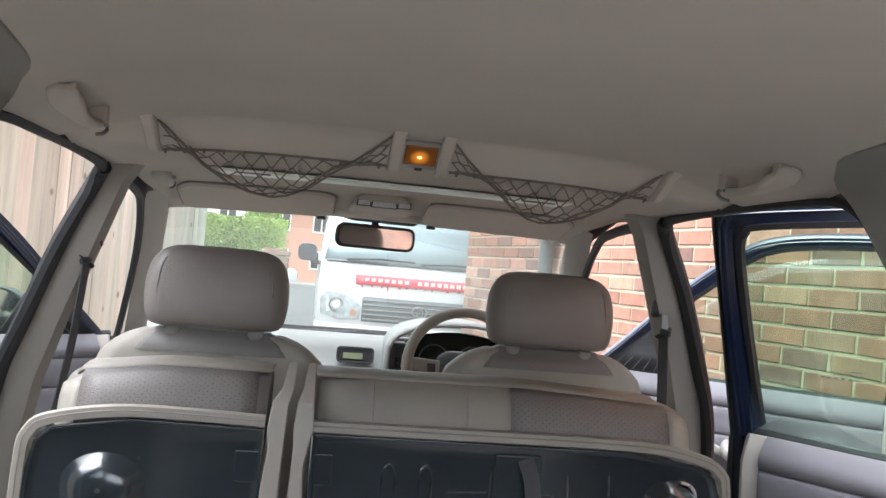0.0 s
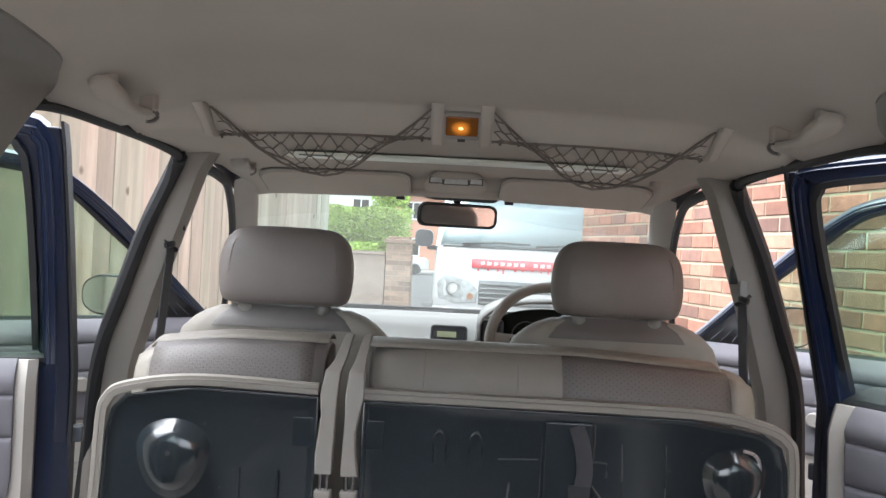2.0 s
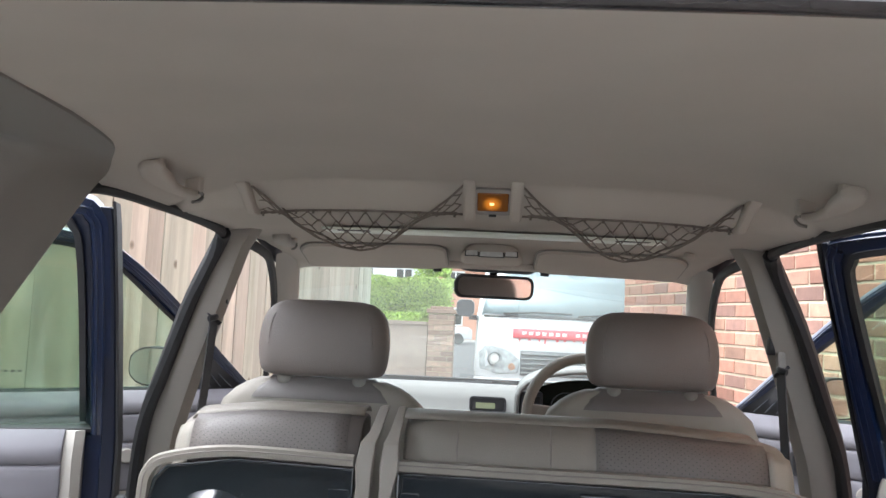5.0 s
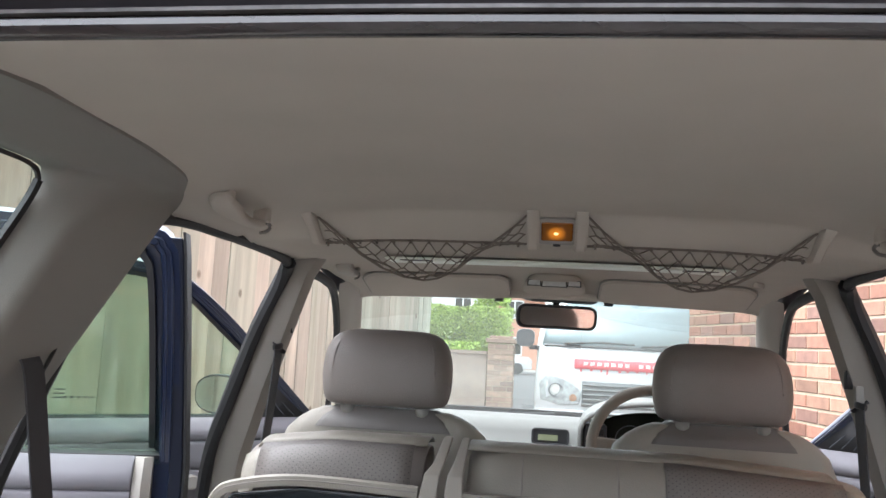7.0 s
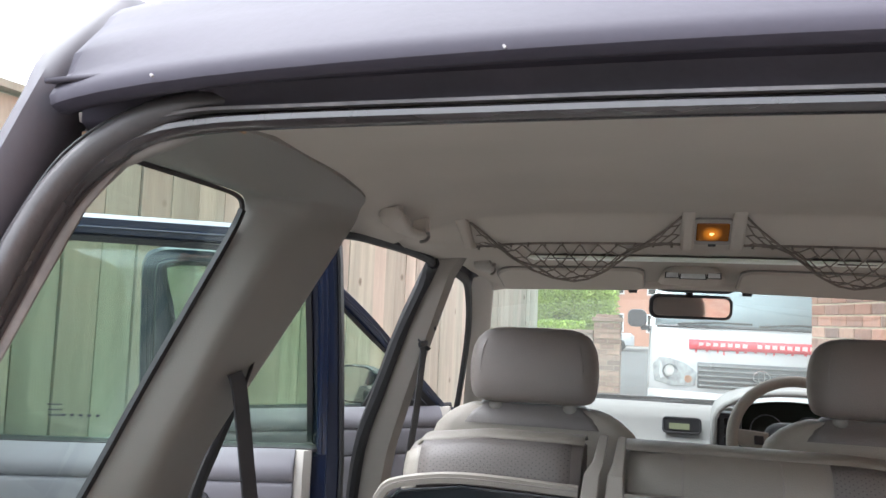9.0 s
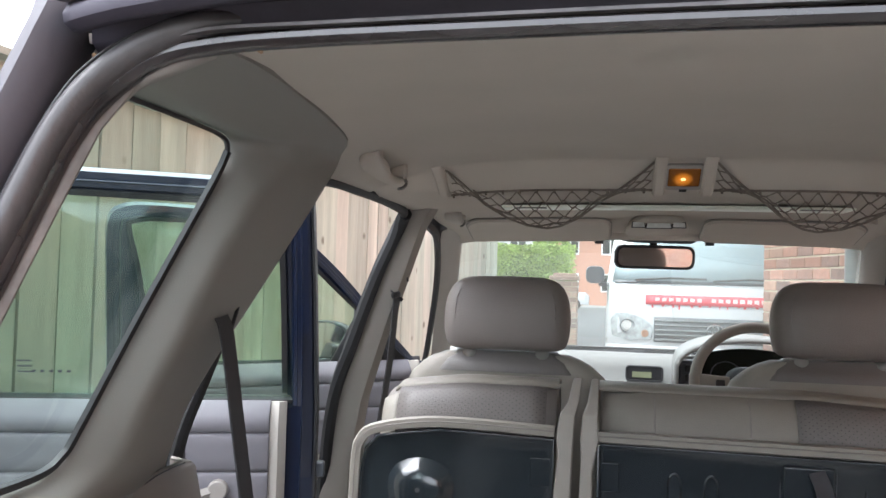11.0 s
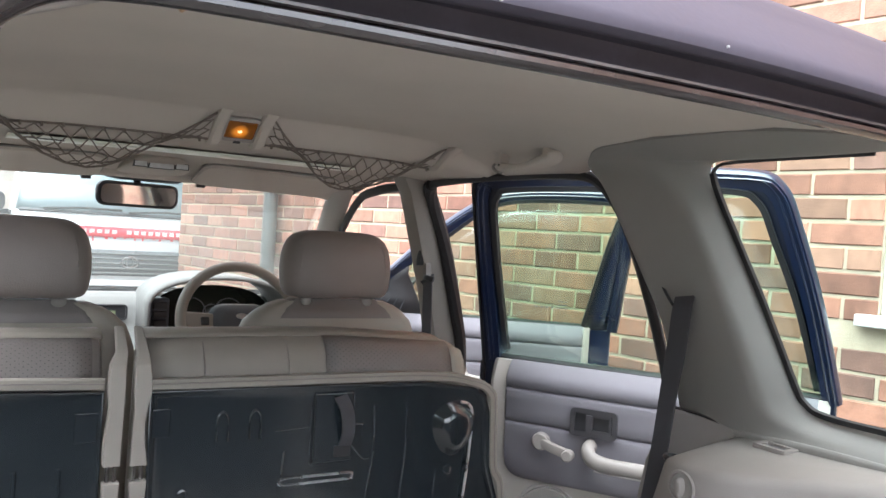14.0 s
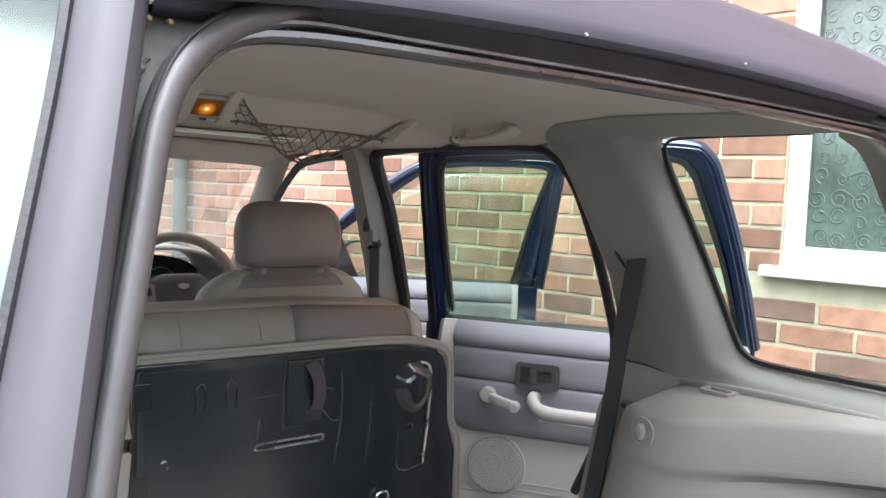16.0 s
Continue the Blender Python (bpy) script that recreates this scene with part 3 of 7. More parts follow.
# one moulding round the quarter window: ledge, pillar and header in a single flowing piece
for s in (-1, 1):
    def G(y, z):
        return (side_x(z) - 0.002, y, z)
    stations = [   # edge at the glass, ridge, outer edge, swell of the face
        (G(0.24, 1.192), (0.700, 0.24, 1.166), (0.686, 0.24, 1.140), 0.0),
        (G(0.40, 1.192), (0.700, 0.40, 1.166), (0.686, 0.40, 1.140), 0.0),
        (G(0.53, 1.193), (0.697, 0.54, 1.166), (0.686, 0.56, 1.138), 0.0),
        (G(0.572, 1.197), (0.690, 0.608, 1.174), (0.690, 0.68, 1.130), 0.0),
        (G(0.596, 1.210), (0.674, 0.645, 1.196), (0.712, 0.780, 1.120), 0.002),
        (G(0.606, 1.232), (0.655, 0.650, 1.232), (0.728, 0.838, 1.130), 0.004),
        (G(0.616, 1.275), (0.637, 0.655, 1.275), (0.706, 0.840, 1.210), 0.004),
        (G(0.635, 1.350), (0.609, 0.669, 1.345), (0.652, 0.841, 1.305), 0.004),
        (G(0.660, 1.440), (0.580, 0.689, 1.425), (0.594, 0.847, 1.400), 0.004),
        (G(0.683, 1.525), (0.549, 0.718, 1.505), (0.540, 0.856, 1.492), 0.004),
        (G(0.692, 1.556), (0.533, 0.742, 1.540), (0.514, 0.872, 1.546), 0.004),
        (G(0.690, 1.572), (0.521, 0.752, 1.562), (0.512, 0.905, 1.574), 0.004),
        (G(0.676, 1.579), (0.513, 0.730, 1.576), (0.502, 0.893, 1.590), 0.002),
        (G(0.64, 1.581), (0.518, 0.66, 1.574), (0.474, 0.835, 1.598), 0.0),
        (G(0.56, 1.581), (0.520, 0.57, 1.572), (0.455, 0.70, 1.601), 0.0),
        (G(0.46, 1.581), (0.515, 0.47, 1.571), (0.432, 0.52, 1.596), 0.0),
        ((0.560, 0.385, 1.580), (0.495, 0.38, 1.569), (0.410, 0.40, 1.584), 0.0),
        ((0.520, 0.320, 1.577), (0.468, 0.31, 1.566), (0.392, 0.31, 1.569), 0.0),
        ((0.475, 0.262, 1.573), (0.445, 0.255, 1.562), (0.384, 0.250, 1.558), 0.0)]
    lines = [smooth_path([st[i] for st in stations], 3) for i in range(3)]
    swell = [p.x for p in smooth_path([(st[3], 0, 0) for st in stations], 3)]
    rows = []
    for g_, r_, o_, w_ in zip(*lines, swell):
        a_, b_ = g_.lerp(r_, 0.78), r_.lerp(o_, 0.09)
        line = [g_, g_.lerp(r_, 0.4), a_, 0.25 * a_ + 0.5 * r_ + 0.25 * b_, b_]
        line += [r_.lerp(o_, t) - Vector((0.25 * w_ * math.sin(math.pi * t), 0, 0)) for t in (0.25, 0.45, 0.65, 0.82, 0.94)] + [o_]
        if w_ > 0.0015:   # return towards the door opening
            side = Vector((side_x(o_.z) + 0.004, o_.y + 0.034, o_.z))
            line += [o_ + Vector((0.006, 0.008, 0)), o_.lerp(side, 0.5), side]
        else:
            line += [o_ + Vector((0, 0.0, 0.006)), o_ + Vector((0, 0, 0.012)), o_ + Vector((0, 0, 0.018))]
        rows.append([(s * p.x, p.y, p.z) for p in line])
    part("quarter_trim", loft(rows), "trim_dark", car, "grey-beige moulding round the quarter window", solid=0.004)
    part("trim_seam", sweep([(s * (p.x - 0.0015), p.y, p.z - 0.001) for p in lines[2][:15]], ring(0.0013, 5)), "black", car, "dark joint below the moulding")
    # rear corner trim beside the opening
    rows = []
    for z in (1.0, 1.1, 1.2, 1.3, 1.38, 1.44, 1.50, 1.53, 1.55, 1.57):
        xi, yi = interp(z, SEAL_IN) + 0.006, rake(z) + 0.008
        ye = max(interp(z, [(1.2, 0.210), (1.38, 0.272), (1.44, 0.300), (1.509, 0.338), (1.547, 0.354), (1.58, 0.395)]), yi + 0.03)
        xe = interp(z, [(1.0, 0.62), (1.2, 0.585), (1.38, 0.558), (1.44, 0.565), (1.509, 0.585), (1.547, 0.580), (1.58, 0.565)])
        p0, p1 = Vector((xi, yi, z)), Vector((xe, ye, z))
        rows.append([(s * p.x, p.y, p.z) for p in (p0, p0 + Vector((0.0015, 0.012, 0)), p0.lerp(p1, 0.35) + Vector((-0.010, 0.008, 0)), p0.lerp(p1, 0.7) + Vector((-0.008, 0.006, 0)), p0.lerp(p1, 0.93) + Vector((-0.003, 0.002, 0)), p1, p1 + Vector((0.006, -0.004, 0)))])
    part("rear_corner_trim", loft(rows), "trim_dark", car, "moulded trim beside the rear opening", solid=0.004)
    # black edge of the glass
    E_ = lambda y, z: (s * (side_x(z) - 0.009), y, z)
    edge = [E_(0.22, 1.199), E_(0.45, 1.197), E_(0.562, 1.199), E_(0.594, 1.214), E_(0.605, 1.240), E_(0.634, 1.36), E_(0.659, 1.45), E_(0.681, 1.53), E_(0.684, 1.560), E_(0.664, 1.572), E_(0.60, 1.575), E_(0.42, 1.575)]
    part("quarter_glass_seal", sweep(smooth_path(edge[:9], 5), [(-0.0045, -0.003), (0.0045, -0.003), (0.0045, 0.003), (-0.0045, 0.003)], up=(s, 0, 0.39)), "rubber", car, "black border of the quarter glass")
    part("quarter_glass_frit", sweep(smooth_path(edge[8:], 5), [(-0.0024, -0.002), (0.0024, -0.002), (0.0024, 0.002), (-0.0024, 0.002)], up=(s, 0, 0.39)), "bezel", car, "thin dark edge printed along the glass top")
    # door opening seals
    rear_open = [(0.86, 1.80, 0.55), (0.816, 1.765, 0.9), (0.774, 1.70, 1.12), (0.717, 1.652, 1.26), (0.654, 1.622, 1.42), (0.598, 1.604, 1.535), (0.576, 1.570, 1.562), (0.567, 1.45, 1.570), (0.565, 1.25, 1.573), (0.566, 1.03, 1.570),
                 (0.578, 0.955, 1.553), (0.608, 0.917, 1.492), (0.650, 0.900, 1.385), (0.700, 0.894, 1.255), (0.740, 0.905, 1.155), (0.78, 0.95, 1.0), (0.80, 1.05, 0.8)]
    part("rear_door_seal", sweep(smooth_path([(s * x, y, z) for x, y, z in rear_open], 4), ring(0.011, 8, 0.010), up=(s, 0, 0.2)), "rubber", car, "black rubber door seal")
    part("door_seal_rib", sweep(smooth_path([(s * (x - 0.002), y + 0.002, z) for x, y, z in rear_open[:7]], 4), ring(0.016, 8)), "rubber", car, "broad lip of the door seal")
    part("door_seal_rib", sweep(smooth_path([(s * (x - 0.004), y + 0.018, z) for x, y, z in rear_open[:7]], 4), ring(0.010, 8)), "rubber", car, "ribbed second lip of the door seal")
    front_open = [(0.80, 1.86, 0.9), (0.745, 1.79, 1.14), (0.685, 1.745, 1.30), (0.625, 1.712, 1.46), (0.590, 1.71, 1.545), (0.588, 1.78, 1.560), (0.588, 1.92, 1.552), (0.600, 2.06, 1.525), (0.648, 2.30, 1.40), (0.72, 2.52, 1.18), (0.76, 2.60, 1.05), (0.79, 2.62, 0.85)]
    part("front_door_seal", sweep(smooth_path([(s * x, y, z) for x, y, z in front_open], 4), ring(0.013, 8, 0.010), up=(s, 0, 0.2)), "rubber", car, "black rubber door seal")
    # centre pillar trim
    rows = []
    for x, y, z, w in ((0.545, 1.652, 1.603, 0.060), (0.556, 1.654, 1.590, 0.076), (0.570, 1.657, 1.568, 0.080), (0.588, 1.662, 1.54, 0.076), (0.632, 1.680, 1.42, 0.075), (0.69, 1.712, 1.27, 0.08), (0.745, 1.755, 1.12, 0.085), (0.785, 1.80, 0.95, 0.09), (0.80, 1.81, 0.6, 0.11)):
        c = [(0.030, -w * 0.50), (-0.006, -w * 0.56), (-0.037, -w * 0.40), (-0.046, 0.0), (-0.040, w * 0.36), (-0.018, w * 0.52), (0.012, w * 0.55), (0.03, 0)]
        rows.append([(s * (x + a), y + b, z) for a, b in c])
    part("centre_pillar_trim", loft(rows, True, True), "pillar_trim", car, "pale beige centre pillar trim")
    # windscreen pillar
    rows = []
    for x, y, z in ((0.565, 2.13, 1.565), (0.585, 2.20, 1.53), (0.635, 2.42, 1.38), (0.685, 2.62, 1.235), (0.73, 2.80, 1.11)):
        rows.append([(s * (x + 0.025), y - 0.055, z - 0.01), (s * (x - 0.005), y - 0.06, z), (s * (x - 0.028), y - 0.03, z), (s * (x - 0.03), y + 0.01, z), (s * (x - 0.01), y + 0.04, z), (s * (x + 0.035), y + 0.03, z)])
    part("windscreen_pillar_trim", loft(rows, True, True), "trim_light", car, "pale windscreen pillar trim")
    # sills, floor sides and outer flank
    part("side_sill", B((min(s * 0.70, s * 0.86), 0.98, 0.36), (max(s * 0.70, s * 0.86), 2.68, 0.52)), "blue", car, bevel=0.02)
    rows = []
    for z in (0.40, 0.55, 0.75, 0.95, 1.08, 1.13):
        x = interp(z, [(0.4, 0.84), (0.7, 0.88), (1.0, 0.87), (1.13, 0.80)])
        d = 0.12 * (1.45 - z)
        y0 = 0.195 - 0.05 * (1.45 - z) - 0.04
        rows.append([(s * (0.52 + d), y0, z), (s * (x - 0.05), y0 + 0.02, z), (s * (x - 0.01), y0 + 0.08, z), (s * x, y0 + 0.3, z), (s * x, 0.93, z)])
    part("rear_flank", loft(rows), "blue", car, "dark blue rear wing", solid=0.006)
    rows = []
    for z in (0.40, 0.6, 0.8, 0.98, 1.03):
        x = interp(z, [(0.4, 0.84), (0.7, 0.88), (1.0, 0.84), (1.05, 0.80)])
        rows.append([(s * x, 2.70, z), (s * x, 3.1, z), (s * x, 3.45, z - 0.02), (s * (x - 0.12), 3.62, z - 0.04)])
    part("front_wing", loft(rows), "blue", car, "dark blue front wing", solid=0.006)
    for wy in (0.52, 3.12):
        wh = part("wheel", cylinder((s * 0.70, wy, 0.34), (s * 0.87, wy, 0.34), 0.34, 32), "tyre", car, "black road tyre", bevel=0.03)
        part("rim", cylinder((s * 0.86, wy, 0.34), (s * 0.885, wy, 0.34), 0.20, 24), "chrome", wh, "silver alloy rim", bevel=0.01)

# windscreen, its dark base, bonnet, floor, tail
rows = []
for t in (0, 0.25, 0.5, 0.75, 1.0):
    y, z, half = 2.185 + 0.80 * t, 1.565 - 0.44 * t, 0.56 + 0.15 * t
    rows.append([(half * u, y + 0.07 * (1 - u * u), z) for u in [-1 + 0.2 * k for k in range(11)]])
g = part("windscreen", loft(rows), "windscreen", car, "laminated windscreen")
g.visible_shadow = False


def on_screen(x, z, lift):
    """A place on the inner side of the windscreen."""
    t = (1.565 - z) / 0.44
    return (x, 2.185 + 0.80 * t + 0.07 * (1 - (x / (0.56 + 0.15 * t)) ** 2) - lift * 0.48, z - lift * 0.88)


for dx, dz, rx_, rz_, lift, mt, lb_ in ((0.0, 0.0, 0.038, 0.018, 0.003, "sticker_blue", "pale blue oval sticker"), (-0.018, -0.002, 0.012, 0.008, 0.0038, "sticker_pink", ""), (0.017, 0.003, 0.011, 0.007, 0.0038, "sticker_pink", ""), (0.001, -0.009, 0.012, 0.004, 0.0038, "van_white", "")):
    part("sticker", loft([[on_screen(-0.603 + dx + k * rx_ * math.cos(a), 1.283 + dz + k * rz_ * math.sin(a) + 0.1 * k * rx_ * math.cos(a), lift + e_) for a in [2 * math.pi * j / 20 for j in range(20)]] for k, e_ in ((1.0, -0.0006), (1.0, 0.0), (0.5, 0.0001))], True, True), mt, g, lb_)
part("blind_strip", loft([[(x, y, z - 0.02 * x * x) for x in [-0.36 + 0.072 * k for k in range(11)]] for y, z in ((1.56, 1.5835), (1.60, 1.5835), (1.66, 1.5845))]), "pale_strip", car, "pale green-white strip across the headliner", solid=0.004)
for u in (-0.33, 0.26):
    part("strip_slot", B((u, 1.575, 1.5785), (u + 0.07, 1.592, 1.5815)), "black", car, "dark slot in the strip")
part("header_rail", B((-0.57, 2.14, 1.545), (0.57, 2.21, 1.60)), "headliner", car, bevel=0.02)
rows = [[((0.66 + 0.03 * k) * u, 2.93 + 0.05 * k + 0.06 * (1 - u * u), 1.135 - 0.012 * k) for u in [-1 + 0.2 * j for j in range(11)]] for k in range(3)]
part("screen_base", sweep([(0.70 * u, 2.945 + 0.065 * (1 - u * u), 1.166) for u in [-1 + 0.1 * j for j in range(21)]], [(-0.02, -0.014), (0.02, -0.014), (0.02, 0.012), (-0.02, 0.012)]), "black", car, "black band at the windscreen base")
part("scuttle", loft(rows), "black", car, "black plastic scuttle below the windscreen", solid=0.01)
rows = [[((0.80 - 0.02 * k) * u, 3.02 + 0.2 * k, 1.085 - 0.018 * k * k * 0.55 + 0.01 * (1 - u * u)) for u in [-1 + 0.2 * j for j in range(11)]] for k in range(4)]
part("bonnet", loft(rows), "blue", car, "dark blue bonnet", solid=0.005)
part("nose", B((-0.80, 3.55, 0.40), (0.80, 3.70, 0.98)), "blue", car, bevel=0.06)
part("floor_pan", B((-0.80, 0.17, 0.50), (0.80, 2.95, 0.56)), "trim", car, "carpeted floor", bevel=0.01)
for s in (-1, 1):
    part("belt_eye", sweep([(s * (0.560 + 0.012 * math.cos(a)), 0.712 + 0.018 * math.sin(a), 1.108) for a in [2 * math.pi * k / 16 for k in range(16)]], ring(0.005, 6), True), "black", car, "black belt eyelet on the moulding")
part("tail_panel", B((-0.585, 0.075, 0.36), (0.585, 0.135, 1.04)), "blue", car, "dark blue lower tail panel", bevel=0.03)
for a, b in ((-0.42, 0.02), (-0.10, 0.35)):
    part("wiper", sweep(smooth_path([(a, 2.96, 1.15), (0.5 * (a + b), 2.975, 1.158), (b, 2.97, 1.168)], 5), ring(0.008, 6)), "black", car, "black wiper arm")
st = part("sticker", B((-0.645, 2.735, 1.205), (-0.575, 2.738, 1.232)), "pink_bar", car, "small faded sticker on the windscreen")
st.rotation_euler = (0, 0, 0)

# load-bay side mouldings: a ledge that narrows towards the tail, a pocket for the belt, a panel below the pillar
for s in (-1, 1):
    stations = [   # edge by the pillar moulding, inner crease, inward direction, depth of the groove, forward lean of the foot
        ((0.704, 0.21, 1.161), (0.692, 0.21, 1.157), (-0.98, -0.20), 0.034, 0.0),
        ((0.704, 0.335, 1.156), (0.668, 0.335, 1.150), (-0.90, -0.43), 0.034, 0.0),
        ((0.704, 0.42, 1.150), (0.632, 0.42, 1.142), (-0.82, -0.57), 0.026, 0.0),
        ((0.702, 0.49, 1.146), (0.592, 0.488, 1.135), (-0.80, -0.60), 0.016, 0.0),
        ((0.701, 0.55, 1.143), (0.540, 0.550, 1.128), (-0.84, -0.54), 0.005, 0.01),
        ((0.700, 0.59, 1.141), (0.516, 0.586, 1.126), (-0.95, -0.30), 0.0, 0.03),
        ((0.700, 0.64, 1.139), (0.511, 0.630, 1.125), (-1.0, 0.0), 0.0, 0.07),
        ((0.700, 0.69, 1.137), (0.520, 0.676, 1.124), (-0.97, 0.25), 0.0, 0.12),
        ((0.700, 0.705, 1.134), (0.534, 0.690, 1.119), (-0.5, 0.86), 0.0, 0.13)]
    rows = []
    for o_, c_, (nx, ny), gv, lean in stations:
        o_, c_, n_ = Vector(o_), Vector(c_), Vector((nx, ny, 0))
        line = [o_, o_.lerp(c_, 0.5), o_.lerp(c_, 0.9), c_ + n_ * 0.002 + Vector((0, 0, -0.0015))]
        for dz, out in ((0.006, 0.008), (0.014, 0.011), (0.05, 0.013), (0.076, 0.015), (0.085, 0.0135), (0.090, 0.012 - gv * 0.4), (0.102, 0.010 - gv), (0.118, 0.010 - gv * 0.8), (0.150, 0.010), (0.22, 0.012)):
            line.append(c_ + n_ * out + Vector((0, lean * dz / 0.56, -dz)))
        line.append(Vector((c_.x - 0.01, c_.y + lean, 0.56)))
        rows.append([(s * p.x, p.y, p.z) for p in line])
    rows.append([(s * min(x * s + 0.15, 0.70), y + 0.02, z - (0.02 if z > 0.6 else 0)) for x, y, z in rows[-1]])
    lb = part("load_bay_trim", loft(rows), "load_trim", car, "beige moulded load-bay side with a flat ledge", solid=0.004)
    part("ledge_seam", sweep(smooth_path([(s * (o_[0] - 0.0065), o_[1], o_[2] + 0.0005) for o_, *_ in stations[:8]] + [(s * 0.7015, 0.78, 1.1495), (s * 0.7035, 0.86, 1.1505)], 4), ring(0.0014, 5)), "black", car, "dark joint above the ledge")
    rows = []
    for y in (0.66, 0.72, 0.78, 0.84, 0.875):
        rows.append([(s * x, yy, z) for x, yy, z in ((0.712, y, 1.150), (0.704, y, 1.149), (0.697, y, 1.143), (0.684, y, 1.09), (0.668, y + 0.005, 1.05), (0.662, y + 0.02, 0.95), (0.66, y + 0.09, 0.56))])
    rows.append([(s * 0.74, y_ + 0.012, z_) for x_, y_, z_ in rows[-1]])
    part("pillar_base_trim", loft(rows), "load_trim", car, "beige panel below the quarter pillar", solid=0.004)
    bz = Vector((s * 0.4985, 0.640, 1.090))
    part("lashing_boss", sweep([bz + Vector((-s * 0.001, 0.023 * math.cos(t), 0.023 * math.sin(t))) for t in [2 * math.pi * k / 24 for k in range(24)]], ring(0.003, 6), True, up=(1, 0, 0)), "load_trim", lb, "round lashing boss")
    part("boss_well", cylinder(bz + Vector((s * 0.02, 0, 0)), bz - Vector((s * 0.0005, 0, 0)), 0.0215, 20), "trim_dark", lb, "recessed lashing well", bevel=0.002)
    part("boss_hook", loft([[bz + Vector((-s * d_, 0.0075 * k_ * math.cos(t), 0.0145 * k_ * math.sin(t))) for t in [2 * math.pi * j / 14 for j in range(14)]] for d_, k_ in ((0.0, 1.0), (0.008, 1.0), (0.011, 0.8), (0.012, 0.4))], True, True), "load_trim", lb, "lashing hook")
    part("ledge_clip", sweep([(s * (0.668 + b), 0.612 + a, 1.1425) for a, b in rrect(0.052, 0.030, 0.003, 2)], [(-0.0045, -0.004), (0.0045, -0.004), (0.0045, 0.0025), (-0.0045, 0.0025)], True), "load_trim", lb, "plastic ledge clip with an open slot")
    part("ledge_clip_hole", B((min(s * 0.656, s * 0.680), 0.590, 1.1395), (max(s * 0.656, s * 0.680), 0.634, 1.1412)), "bezel", lb)


